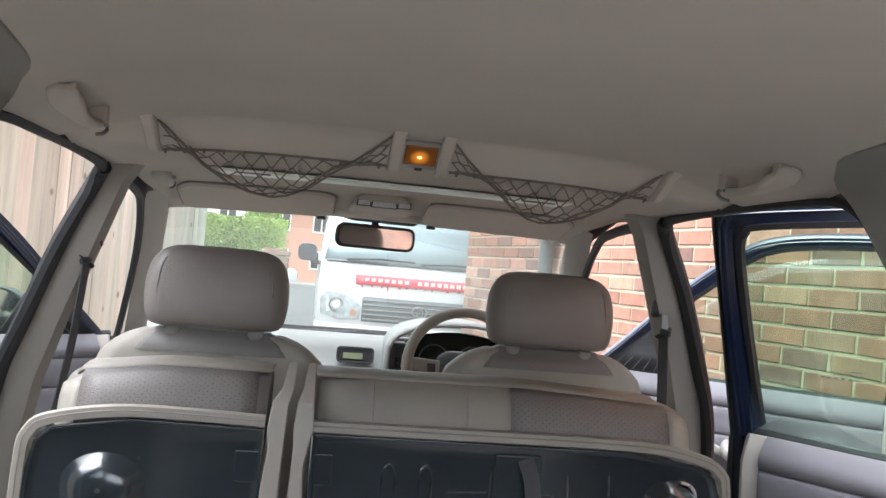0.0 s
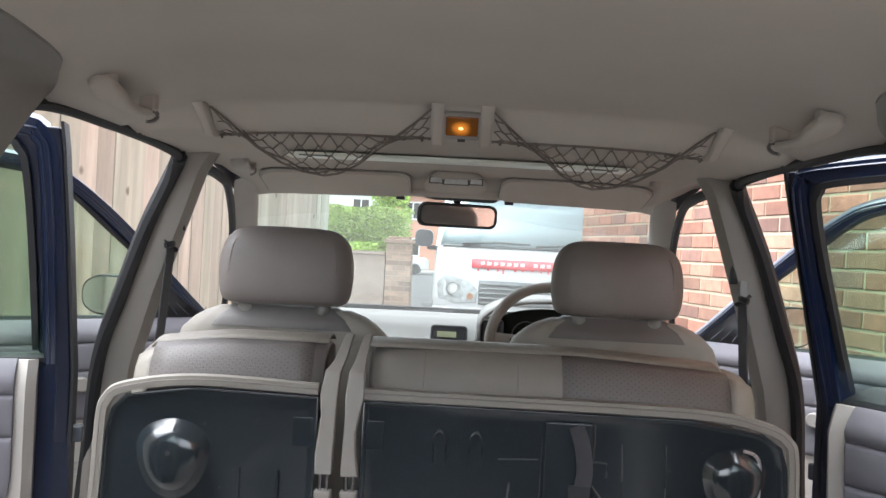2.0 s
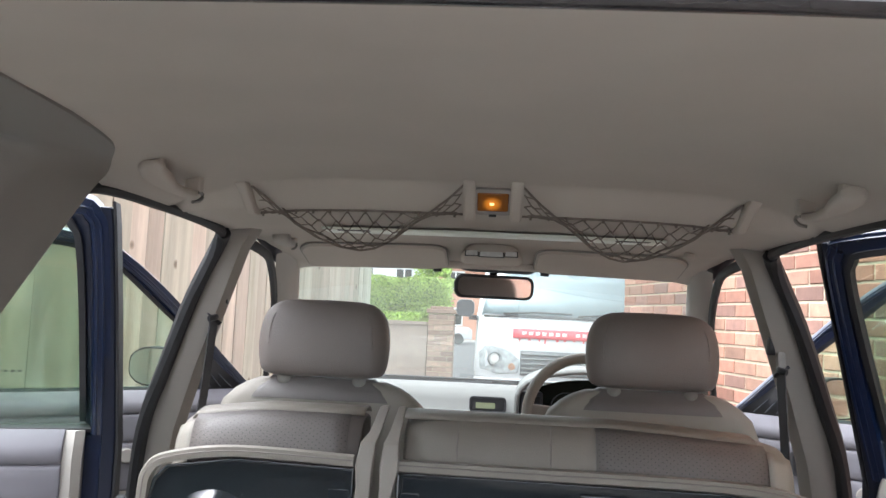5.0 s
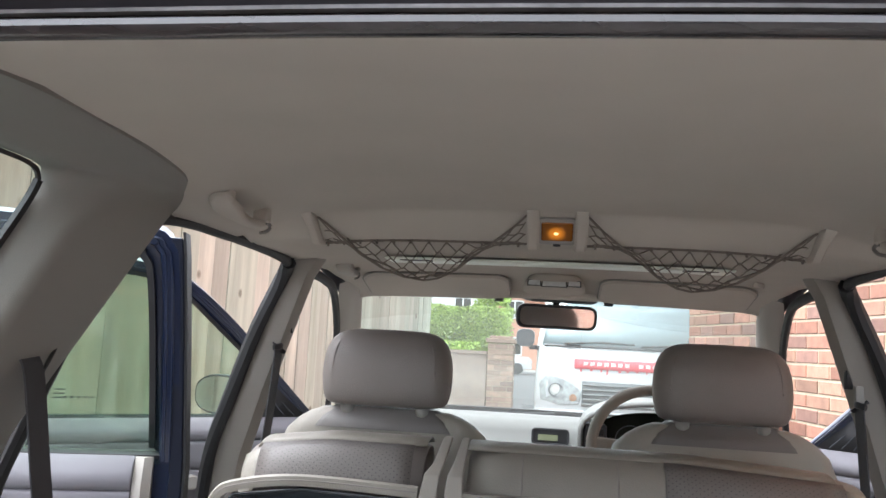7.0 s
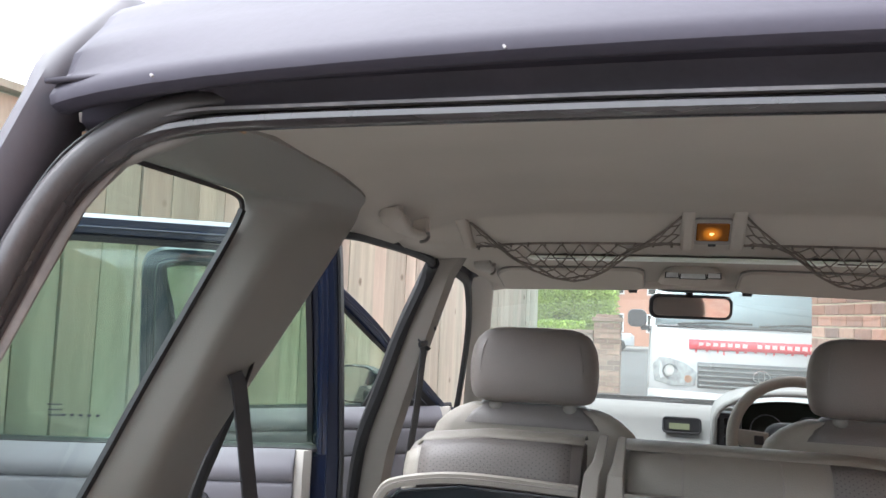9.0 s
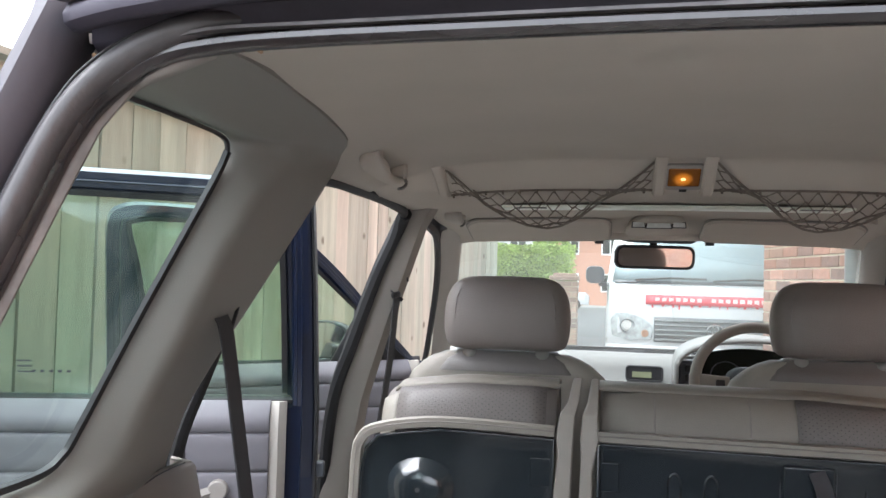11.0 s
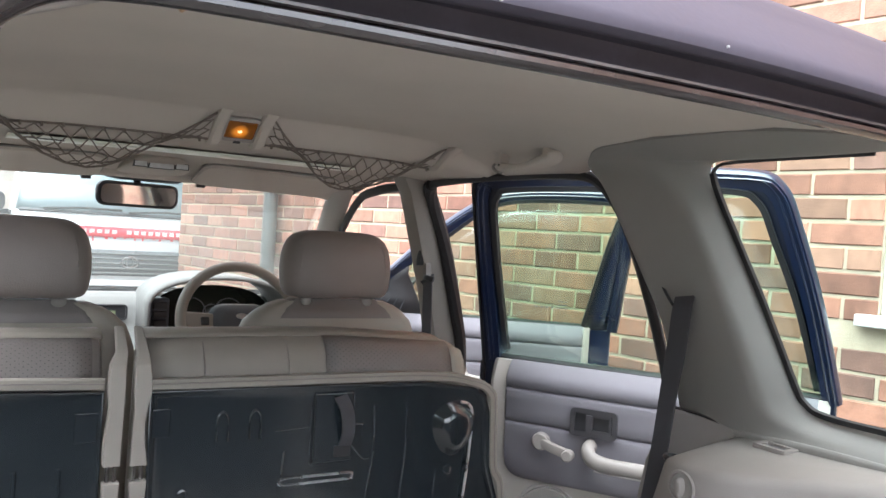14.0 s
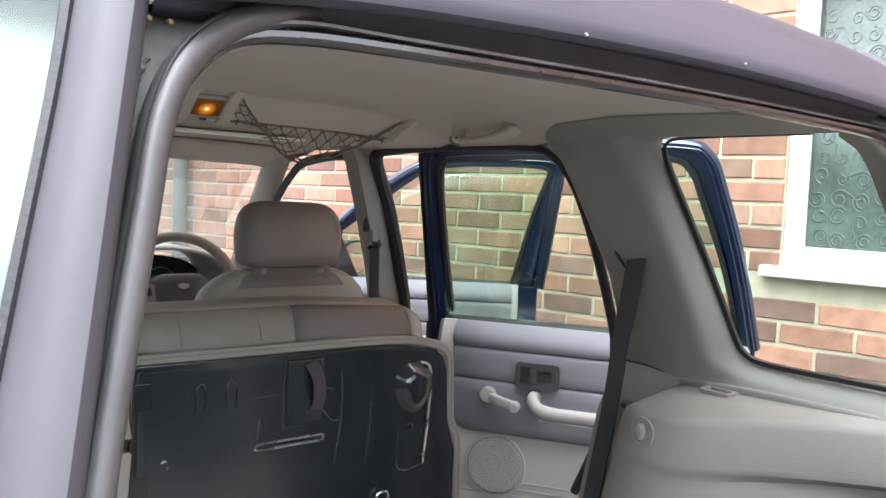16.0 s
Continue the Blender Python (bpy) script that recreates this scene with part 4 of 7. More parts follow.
# ---- doors ----
def door(front, s, place, angle, label):
    """A side door, hung at its front edge on a hinge post and swung open by an angle."""
    d = thing("front_door" if front else "rear_door", label, "car door", (s * place[0], place[1], place[2]), "car doors")
    d.rotation_euler = (0, 0, s * radians(angle))
    hx, hy = (0.80, 2.65) if front else (0.80, 1.66)

    def P(x, y, z):
        return (s * (x - hx), y - hy, z)

    if front:
        frame_line = [(2.60, 1.12), (2.46, 1.24), (2.28, 1.40), (2.12, 1.515), (2.03, 1.552), (1.90, 1.568), (1.70, 1.572), (1.625, 1.564), (1.602, 1.530), (1.612, 1.40), (1.640, 1.12)]
        y0, y1 = 1.705, 2.66
    else:
        frame_line = [(1.655, 1.12), (1.652, 1.36), (1.645, 1.52), (1.632, 1.560), (1.59, 1.577), (1.30, 1.586), (1.04, 1.588), (0.978, 1.566), (0.945, 1.49), (0.895, 1.32), (0.852, 1.12)]
        y0, y1 = 0.845, 1.672
    # outer skin and core
    ys_ = 1.645 if front else y0
    rows = []
    for z in (0.46, 0.60, 0.80, 0.98, 1.08, 1.12):
        xo = interp(z, [(0.46, 0.84), (0.7, 0.88), (1.0, 0.865), (1.12, 0.815)])
        xi = interp(z, [(0.46, 0.80), (1.05, 0.79), (1.12, 0.775)])
        rows.append([P(xi, y1, z), P(xo, y1, z), P(xo + 0.004, (y0 + y1) / 2, z), P(xo, ys_, z), P(xi, ys_, z), P(xi, (y0 + y1) / 2, z)])
    part("skin", loft(rows, True, True), "blue", d, "dark blue painted door shell", bevel=0.006)
    # inner trim: carrier with a rolled edge, cloth panel, armrest
    zt = 1.125
    te_ = 0.026 if s > 0 or front else 0.046
    def tx(z):
        return interp(z, [(0.48, 0.755), (0.9, 0.735), (1.08, 0.725), (zt, 0.748)])
    rows = []
    for z in (0.48, 0.6, 0.75, 0.9, 1.0, 1.07, 1.105, zt):
        x = tx(z)
        rows.append([P(0.795, y1 - te_, z), P(x + 0.02, y1 - te_ + 0.002, z), P(x, y1 - te_ - 0.014, z), P(x, y1 - te_ - 0.045, z), P(x, (y0 + y1) / 2, z), P(x, y0 + 0.06, z), P(x, y0 + 0.03, z), P(x + 0.02, y0 + 0.012, z), P(0.795, y0 + 0.012, z)])
    tr = part("trim_carrier", loft(rows, True, True), "trim_light", d, "pale beige door trim")
    ya, yb_, za, zb_ = y0 + 0.035, y1 - 0.078, 0.835, zt + 0.004
    zs = [za - 0.001, za, za + 0.004, za + 0.012, za + 0.03, 0.90, 0.945, 0.968, 0.975, 0.978, 0.981, 0.988, 1.01, 1.035, 1.052, 1.059, 1.062, 1.065, 1.072, 1.085, 1.10, 1.112, 1.122, zb_]
    rows = []
    for z in zs:
        r = 0.05
        inset = r - math.sqrt(max(r * r - max(za + r - z, 0) ** 2, 0)) if z < za + r else 0.0
        push = interp(z, [(za - 0.001, -0.004), (za, 0.004), (za + 0.004, 0.010), (za + 0.012, 0.013), (0.968, 0.014), (0.975, 0.011), (0.978, 0.006), (0.981, 0.011), (0.988, 0.014), (1.052, 0.014), (1.059, 0.011), (1.062, 0.006), (1.065, 0.012), (1.085, 0.020), (1.10, 0.021), (1.122, 0.012), (zb_, 0.0)])
        yl, yr = ya + inset, yb_ - inset
        row = [P(tx(min(z, zt)) + 0.004, yl, z), P(tx(min(z, zt)) - push * 0.7, yl + 0.001, z), P(tx(min(z, zt)) - push, yl + 0.008, z)]
        row += [P(tx(min(z, zt)) - push, yl + (yr - yl) * t, z) for t in (0.25, 0.5, 0.75)]
        row += [P(tx(min(z, zt)) - push, yr - 0.008, z), P(tx(min(z, zt)) - push * 0.7, yr - 0.001, z), P(tx(min(z, zt)) + 0.004, yr, z)]
        rows.append(row)
    part("cloth_panel", loft(rows), "door_fabric", d, "blue-grey cloth door panel")
    if front:
        yh, yc, yp0, yp1, zh = 2.35, 2.2, 2.15, 1.90, 1.0
    else:
        yh, yc, yp0, yp1, zh = 1.36, 1.49, 1.37, 1.13, 1.005
    # latch handle in a recess
    def plate(x_in, x_out, w_, h_, y_, r_):
        return prism([P(0, y_ + a, zh + b)[1:] for a, b in rrect(w_, h_, r_, 3)], "x", s * (tx(zh) - x_out - hx), s * (tx(zh) - x_in - hx))
    h = part("latch_bezel", sweep([P(tx(zh) - 0.018, yh + a, zh + b) for a, b in rrect(0.104, 0.056, 0.007, 3)], [(-0.006, -0.005), (0.006, -0.005), (0.005, 0.005), (-0.005, 0.005)], True, up=(1, 0, 0)), "bezel", d, "dark grey inside latch bezel")
    part("latch_recess", plate(0.010, 0.0165, 0.100, 0.052, yh, 0.006), "black", h, "black latch recess")
    part("latch_frame", sweep([P(tx(zh) - 0.0185, yh - 0.012 + a, zh + b) for a, b in rrect(0.058, 0.038, 0.004, 2)], [(-0.004, -0.004), (0.004, -0.004), (0.003, 0.004), (-0.003, 0.004)], True, up=(1, 0, 0)), "bezel", h)
    part("latch_lever", plate(0.016, 0.026, 0.016, 0.040, yh + 0.010, 0.003), "bezel", h, "latch lever", bevel=0.003)
    # window winder
    zc = 0.938
    w = part("window_winder", sweep(smooth_path([P(tx(zc) - 0.02, yc, zc + 0.004), P(tx(zc) - 0.032, yc - 0.03, zc - 0.004), P(tx(zc) - 0.034, yc - 0.075, zc - 0.014)], 5), [(0.0, -0.013), (0.008, -0.010), (0.010, 0), (0.008, 0.010), (0.0, 0.013), (-0.006, 0)]), "handle", d, "beige window winder")
    part("winder_hub", cylinder(P(tx(zc) - 0.006, yc, zc + 0.004), P(tx(zc) - 0.032, yc, zc + 0.004), 0.022, 20), "handle", w, bevel=0.005)
    part("winder_knob", cylinder(P(tx(zc) - 0.03, yc - 0.078, zc - 0.014), P(tx(zc) - 0.058, yc - 0.078, zc - 0.014), 0.014, 16), "handle", w, bevel=0.004)
    # pull handle
    zp = 0.925
    part("pull_handle", sweep(smooth_path([P(tx(zp) - 0.006, yp0 - 0.004, zp + 0.024), P(tx(zp) - 0.044, yp0 - 0.006, zp + 0.020), P(tx(zp) - 0.060, yp0 - 0.022, zp + 0.004), P(tx(zp) - 0.062, yp0 - 0.060, zp - 0.004), P(tx(zp) - 0.062, (yp0 + yp1) / 2, zp - 0.004), P(tx(zp) - 0.058, yp1 + 0.03, zp - 0.004), P(tx(zp) - 0.010, yp1, zp - 0.004)], 5), [(u * 0.016, v * 0.019) for u, v in ring(1, 12)]), "handle", d, "beige pull handle")
    part("pull_handle_seam", sweep(smooth_path([P(tx(zp) - 0.066, yp0 - 0.03, zp - 0.020), P(tx(zp) - 0.072, (yp0 + yp1) / 2, zp - 0.020), P(tx(zp) - 0.066, yp1 + 0.03, zp - 0.020)], 4), ring(0.0022, 6)), "trim", d)
    # loudspeaker grille
    ysp = yc - 0.02 if not front else 2.5
    sp = part("speaker_grille", cylinder(P(tx(0.74) + 0.0, ysp, 0.75), P(tx(0.74) - 0.012, ysp, 0.75), 0.078, 32, 0.074), "speaker", d, "round perforated speaker grille", bevel=0.003)
    part("speaker_rim", sweep([P(tx(0.74) - 0.004, ysp + 0.08 * math.cos(a), 0.75 + 0.08 * math.sin(a)) for a in [2 * math.pi * k / 32 for k in range(32)]], ring(0.005, 6), True, up=(1, 0, 0)), "trim", sp)
    for zz in (0.71, 0.69, 0.67):
        part("lower_groove", sweep([P(tx(zz) - 0.001, y1 - 0.06, zz), P(tx(zz) - 0.001, y0 + 0.06, zz)], ring(0.0025, 6)), "trim", tr)
    # window frame and glass
    def fx(z):
        return side_x(z) + 0.028
    line = smooth_path([P(fx(z), y, z) for y, z in frame_line], 5)
    prof = [(-0.020, -0.014), (0.012, -0.014), (0.018, -0.006), (0.018, 0.012), (0.006, 0.018), (-0.020, 0.018)]
    fr = part("window_frame", sweep(line, prof, up=(s, 0, 0.39)), "blue", d, "dark blue painted window frame")
    c_y, c_z = (2.02, 1.30) if front else (1.30, 1.33)
    wy_, wz_ = (0.026, 0.020) if front else (0.034, 0.026)
    in1 = [P(fx(z) - 0.004, y + (c_y - y) * wy_ / max(abs(c_y - y), 0.2), z + (c_z - z) * wz_ / max(abs(c_z - z), 0.12)) for y, z in frame_line]
    if front:   # the rear upright broadens towards the waist
        in1[-3:] = [P(fx(z) - 0.004, y, z) for y, z in ((1.640, 1.520), (1.678, 1.40), (1.745, 1.12))]
    outl, inl = smooth_path([P(fx(z) + 0.006, y, z) for y, z in frame_line], 5), smooth_path([(x_ + s * 0.006, y_, z_) for x_, y_, z_ in in1], 5)
    part("frame_web", loft([outl, [p.lerp(q, 0.5) + Vector((-s * 0.006, 0, 0)) for p, q in zip(outl, inl)], inl]), "blue" if front else "blue_black", fr, "dark painted glazing channel", solid=0.008)
    part("frame_seal", sweep(smooth_path(in1, 5), [(-0.006, -0.008), (0.006, -0.008), (0.006, 0.008), (-0.006, 0.008)], up=(s, 0, 0.39)), "rubber", fr, "black glazing rubber")
    for off in (-0.006, 0.006):
        part("frame_lip", sweep([p + Vector((s * (-0.016), 0, 0)) for p in smooth_path([P(fx(z) + off * 0.3, y + off * (1 if y < c_y else -1), z - abs(off) * 0.6) for y, z in frame_line], 5)], ring(0.0022, 5)), "blue", fr)
    # hinge-side channel, dark and broad
    if not front:
        for y_a, y_b, mt, lb_ in ((-0.012, 0.024 if s < 0 else 0.012, "blue_black", "near-black hinge-side channel"),):
            pr = 0.003 if y_b > 0 else 0.0
            part("hinge_channel", loft([[P(fx(z) - 0.010 - pr, yy + y_b - 0.004, z), P(fx(z) + 0.022 + pr, yy + y_b, z), P(fx(z) + 0.02 + pr, yy + y_a, z), P(fx(z) - 0.010 - pr, yy + y_a + 0.004, z)] for yy, z in ((1.668, 0.50), (1.668, 1.10), (1.660, 1.36), (1.652, 1.54), (1.648, 1.575))], True, True), mt, fr, lb_, bevel=0.004)
        ye_ = 0.024 if s < 0 else 0.012
        part("hinge_end", loft([[P(fx(z) - 0.016, yy + ye_ + 0.0025, z), P(fx(z) + 0.030, yy + ye_ + 0.006, z), P(fx(z) + 0.030, yy + ye_ + 0.001, z), P(fx(z) - 0.016, yy + ye_ - 0.003, z)] for yy, z in ((1.668, 0.50), (1.668, 1.10), (1.660, 1.36), (1.652, 1.54), (1.648, 1.585))], True, True), "rubber", fr, "near-black hinge end of the frame")
        part("hinge_face", loft([[P(0.775, 1.694, z), P(0.85, 1.694, z), P(0.85, 1.66, z), P(0.775, 1.66, z)] for z in (0.5, 0.8, 1.11)], True, True), "blue_black", d, "near-black hinge end of the door")
        for z in (0.95, 0.62):
            part("hinge", B(*[tuple(f(u, v) for u, v in zip(P(0.785, 1.692, z), P(0.810, 1.715, z + 0.035))) for f in (min, max)]), "grille", d, "dark door hinge", bevel=0.005)
    rows = []
    for k in range(6):
        t = k / 5
        z = 1.11 + ((1.56 if front else 1.58) - 1.11) * t
        if front:
            a, b = interp(z, [(1.11, 2.60), (1.24, 2.46), (1.40, 2.27), (1.56, 2.02)]), interp(z, [(1.11, 1.72), (1.40, 1.66), (1.56, 1.62)])
        else:
            a, b = interp(z, [(1.11, 1.64), (1.57, 1.62)]), interp(z, [(1.11, 0.86), (1.32, 0.90), (1.48, 0.95), (1.57, 1.0)])
        rows.append([P(fx(z) - 0.004, a, z), P(fx(z) - 0.004, b, z)])
    gl = part("window_glass", loft(rows), "glass", d, "raised green-tinted door glass", solid=0.003)
    gl.visible_shadow = False
    bars = bmesh.new()
    yb = (1.06, 1.05) if not front else (1.8, 1.79)
    for k in range(5):
        z = 1.185
        y = yb[0] + 0.10 - k * 0.018
        box(bars, *[tuple(f(u, v) for u, v in zip(P(fx(z) - 0.009, y, z), P(fx(z) - 0.0085, y + 0.008, z + 0.005))) for f in (min, max)])
    for k in range(3):
        z = 1.185 + k * 0.012
        box(bars, *[tuple(f(u, v) for u, v in zip(P(fx(z) - 0.009, yb[0] + 0.0, z), P(fx(z) - 0.0085, yb[0] + 0.030, z + 0.0028))) for f in (min, max)])
    part("glass_marking", bars, "grille", gl, "small printed glass marks")
    part("belt_seal", sweep([P(0.775, y1 - 0.02, 1.128), P(0.775, y0 + 0.02, 1.128)], ring(0.010, 6)), "rubber", d)
    if front:
        tri = part("mirror_sail", loft([[P(fx(z) - 0.01, a, z), P(fx(z) - 0.01, b, z)] for a, b, z in ((2.60, 2.30, 1.115), (2.50, 2.33, 1.19), (2.40, 2.36, 1.27), (2.36, 2.355, 1.30))]), "black", d, "black sail panel with fine ribs", solid=0.012)
        for k in range(5):
            part("sail_rib", sweep([P(fx(1.17) - 0.018, 2.53 - 0.035 * k, 1.135), P(fx(1.17) - 0.018, 2.47 - 0.025 * k, 1.19)], ring(0.002, 5)), "grille", tri)
        shell = [(u * 0.10, v * 0.066) for u, v in rrect(2, 2, 0.8, 5)]
        g_ = radians(-24 if s > 0 else -38)   # turned in towards the driver
        def MP(a, dy, b):
            return P(0.945 + a * math.cos(g_) - dy * math.sin(g_), 2.36 + a * math.sin(g_) + dy * math.cos(g_), 1.185 + b)
        m = part("wing_mirror", loft([[MP(a, -0.020, b) for a, b in shell], [MP(a * 0.99, 0.02, b * 0.99) for a, b in shell], [MP(a * 0.85, 0.055, b * 0.85) for a, b in shell], [MP(a * 0.5, 0.075, b * 0.55) for a, b in shell]], True, True), "black", d, "black door mirror housing", bevel=0.004)
        bm = bmesh.new()
        bm.faces.new([bm.verts.new(MP(a * 0.92, -0.0235, b * 0.90)) for a, b in shell])
        part("mirror_glass", bm, "mirror", m, "silvered mirror glass", smooth=False, solid=0.002)
        part("mirror_arm", B(*[tuple(f(u, v) for u, v in zip(P(0.80, 2.36, 1.13), P(0.90, 2.42, 1.17))) for f in (min, max)]), "black", m, bevel=0.01)
    return d


door(False, 1, (0.807, 1.578, 0.006), 32.0, "dark blue rear door standing ajar beside the brick wall")
door(False, -1, (0.805, 1.582, 0.010), 71.7, "dark blue rear door swung wide open by the fence")
door(True, 1, (0.778, 2.602, 0.024), 49.4, "dark blue front door half open beside the brick wall")
door(True, -1, (0.774, 2.622, 0.012), 48.4, "dark blue front door open towards the fence")


# ---- front seats ----
def front_seat(cx):
    s = thing("front_seat", "taupe and stone leather front seat with padded headrest", "car seat", (cx, 1.60, 0.56), "front seats")

    def at(x, y, z):
        return (x, y - 1.60, z - 0.56)

    # headrest: a soft block, rounder at the top
    rows = []
    for z, w, d, yo in ((1.270, 0.200, 0.050, 0), (1.274, 0.236, 0.076, 0), (1.288, 0.254, 0.096, 0), (1.33, 0.264, 0.108, 0.002), (1.375, 0.258, 0.104, 0.004), (1.406, 0.236, 0.088, 0.006), (1.423, 0.190, 0.058, 0.008), (1.428, 0.13, 0.024, 0.008)):
        rows.append([at(a, 1.555 + yo + b, z) for a, b in rrect(w * 1.04, d, min(w, d) * 0.42, 5)])
    h = part("headrest", loft(rows, True, True), "leather", s, "padded taupe leather headrest", sub=1)
    rows = []
    for u in (-1, 1):
        part("headrest_seam", sweep(smooth_path([at(u * 0.100, 1.5135, 1.286), at(u * 0.106, 1.5085, 1.335), at(u * 0.101, 1.5125, 1.385), at(u * 0.087, 1.530, 1.4125)], 5), ring(0.0015, 5)), "leather", h, "stitched seam")
        p = part("headrest_post", cylinder(at(u * 0.078, 1.56, 1.20), at(u * 0.078, 1.56, 1.29), 0.006, 12), "chrome", s, "steel headrest post")
        part("post_guide", loft([[at(u * 0.078 + r_ * math.cos(q), 1.55 + r_ * math.sin(q), z_) for q in [0.3927 * j for j in range(16)]] for z_, r_ in ((1.250, 0.010), (1.254, 0.015), (1.262, 0.018), (1.270, 0.016), (1.276, 0.010), (1.278, 0.005))], True, True), "trim_dark", p, "rounded post guide")
    # backrest shoulders, in stone leather with an insert darkened for a reflection
    def back(z):
        z -= 0.012
        w = interp(z, [(0.62, 0.50), (1.0, 0.50), (1.13, 0.475), (1.20, 0.425), (1.235, 0.35), (1.25, 0.27)])
        d = interp(z, [(0.62, 0.16), (1.1, 0.125), (1.22, 0.09), (1.25, 0.05)])
        return w, d
    rows = []
    for z in (0.62, 0.8, 0.95, 1.06, 1.13, 1.18, 1.215, 1.238, 1.252, 1.262):
        w, d = back(z)
        rows.append([at(a, 1.57 + 0.16 * (1.25 - z) + b, z) for a, b in rrect(w, d, d * 0.45, 5)])
    part("backrest", loft(rows, True, True), "leather_pale", s, "stone leather backrest")
    rows = []
    for z in (1.222, 1.232, 1.244, 1.256, 1.2655):
        w, d = back(z)
        rows.append([at(a * 0.80, 1.57 + 0.16 * (1.25 - z) + b * 1.05, z + 0.002) for a, b in rrect(w, d, d * 0.45, 5)])
    part("backrest_insert", loft(rows, True, True), "leather_yoke", s, "taupe leather yoke, a dark reflection put into its colour")
    rows = []
    for y in (1.66, 1.8, 2.0, 2.12, 2.16):
        w = interp(y, [(1.66, 0.46), (2.1, 0.5), (2.16, 0.42)])
        rows.append([at(a, y, 0.82 + b) for a, b in rrect(w, 0.14, 0.05, 4)])
    part("cushion", loft(rows, True, True), "leather_pale", s, "stone leather seat cushion")
    part("seat_base", B(at(-0.2, 1.66, 0.56), at(0.2, 2.1, 0.76)), "black", s, bevel=0.02)
    return s


seat_l = front_seat(-0.337)
seat_r = copy_thing(seat_l, pose(0.342, 1.64, 0.565))


# ---- rear seats, tipped up so that their undersides face the load bay ----
def rear_seat(x0, x1, label, right):
    s = thing("folding_seat", label, "car seat", ((x0 + x1) / 2, 1.30, 0.56), "rear seats")
    cx = (x0 + x1) / 2

    def at(x, y, z):
        return (x - cx, y - 1.30, z - 0.56)

    # leather cushion edge showing over the pan
    w = x1 - x0
    out = 1 if right else -1
    lo, hi = x0 + (0.012 if right else 0.025), x1 - (0.045 if right else 0.005)
    rows = []
    n = 12
    for k in range(n + 1):
        t = k / n
        x = lo + (hi - lo) * t
        e = min(t, 1 - t) * (hi - lo)
        pull = 0.02 * max(0, 1 - e / 0.05) ** 2
        drop = 0.018 * max(0, (t if right else 1 - t) - 0.55) / 0.45
        prof = [(1.275, 1.10), (1.262, 1.145), (1.266, 1.172), (1.274, 1.200), (1.292, 1.220), (1.325, 1.230), (1.365, 1.231), (1.40, 1.222), (1.415, 1.10)]
        rows.append([at(x, y + pull, z - drop - pull * 0.6) for y, z in prof])
    cu = part("cushion", loft(rows, False), "leather_mid" if right else "leather", s, "leather cushion side", solid=0.004, sub=1)
    # perforated panel inset and pale piping
    pa, pb = (0.50, 0.93) if right else (0.10, 0.94)
    rows = []
    for k in range(9):
        t = pa + (pb - pa) * k / 8
        x = lo + (hi - lo) * t
        drop = 0.018 * max(0, (t if right else 1 - t) - 0.55) / 0.45
        rows.append([at(x, y - 0.0035, z - drop) for y, z in [(1.261, 1.15), (1.2655, 1.172), (1.2735, 1.198), (1.286, 1.216), (1.302, 1.2265)]])
    part("perforated_insert", loft(rows), "leather_perf", cu, "perforated grey leather insert", solid=0.002)
    rows = []
    for k in range(n + 1):
        t = k / n
        x = lo + (hi - lo) * t
        drop = 0.018 * max(0, (t if right else 1 - t) - 0.55) / 0.45
        rows.append([at(x, y, z - drop) for y, z in [(1.307, 1.2255), (1.322, 1.2315), (1.345, 1.2345), (1.375, 1.2335), (1.402, 1.224)]])
    if right:
        rows = rows[:-1]
        rows.append([(p[0] + 0.008, p[1] + 0.004, p[2] - 0.008) for p in rows[-1]])
    else:
        rows = rows[1:]
        rows.insert(0, [(p[0] - 0.008, p[1] + 0.004, p[2] - 0.008) for p in rows[0]])
    part("top_panel", loft(rows), "leather_mid", cu, "stone leather top panel", solid=0.004)
    for t in ((0.145, 0.385) if right else ()):
        x = lo + (hi - lo) * t
        part("seam", sweep(smooth_path([at(x, 1.264, 1.10), at(x, 1.2565, 1.140), at(x, 1.2605, 1.170), at(x, 1.2735, 1.201), at(x, 1.296, 1.2225)], 4), ring(0.0010, 5)), "leather", cu, "stitched seam")
    if right:
        x = lo + (hi - lo) * 0.50
        part("seam", sweep(smooth_path([at(x, 1.264, 1.10), at(x, 1.259, 1.138), at(x, 1.277, 1.193), at(x, 1.297, 1.213)], 4), ring(0.0022, 5)), "black", cu)
    # pressed steel pan with a rolled beige edge
    top = [(x0 + 0.010, 1.142), (x0 + 0.17, 1.141), (x0 + 0.55, 1.138), (x1 - 0.045, 1.121), (x1 - 0.014, 1.100), (x1 - 0.003, 1.066), (x1 + 0.004, 0.95), (x1 + 0.028, 0.88), (x1 + 0.03, 0.58)] if right else \
          [(x1 - 0.008, 1.145), (x0 + 0.146, 1.150), (x0 + 0.030, 1.133), (x0 + 0.008, 1.110), (x0, 1.07), (x0 - 0.006, 0.95), (x0 - 0.03, 0.88), (x0 - 0.032, 0.58)]
    inner_edge = [(x0 + 0.015, 0.58)] if right else [(x1 - 0.012, 0.58)]
    outline = top + inner_edge
    bm = bmesh.new()
    cen = (cx, 0.86)
    rows = []
    for k, dy in ((1.0, 0.003), (0.985, 0.0085), (0.95, 0.0105), (0.90, 0.012), (0.5, 0.012)):
        rows.append([at(cen[0] + (x - cen[0]) * k, 1.236 + dy, cen[1] + (z - cen[1]) * k) for x, z in outline])
    bm = loft(rows, True)
    bm.verts.ensure_lookup_table()
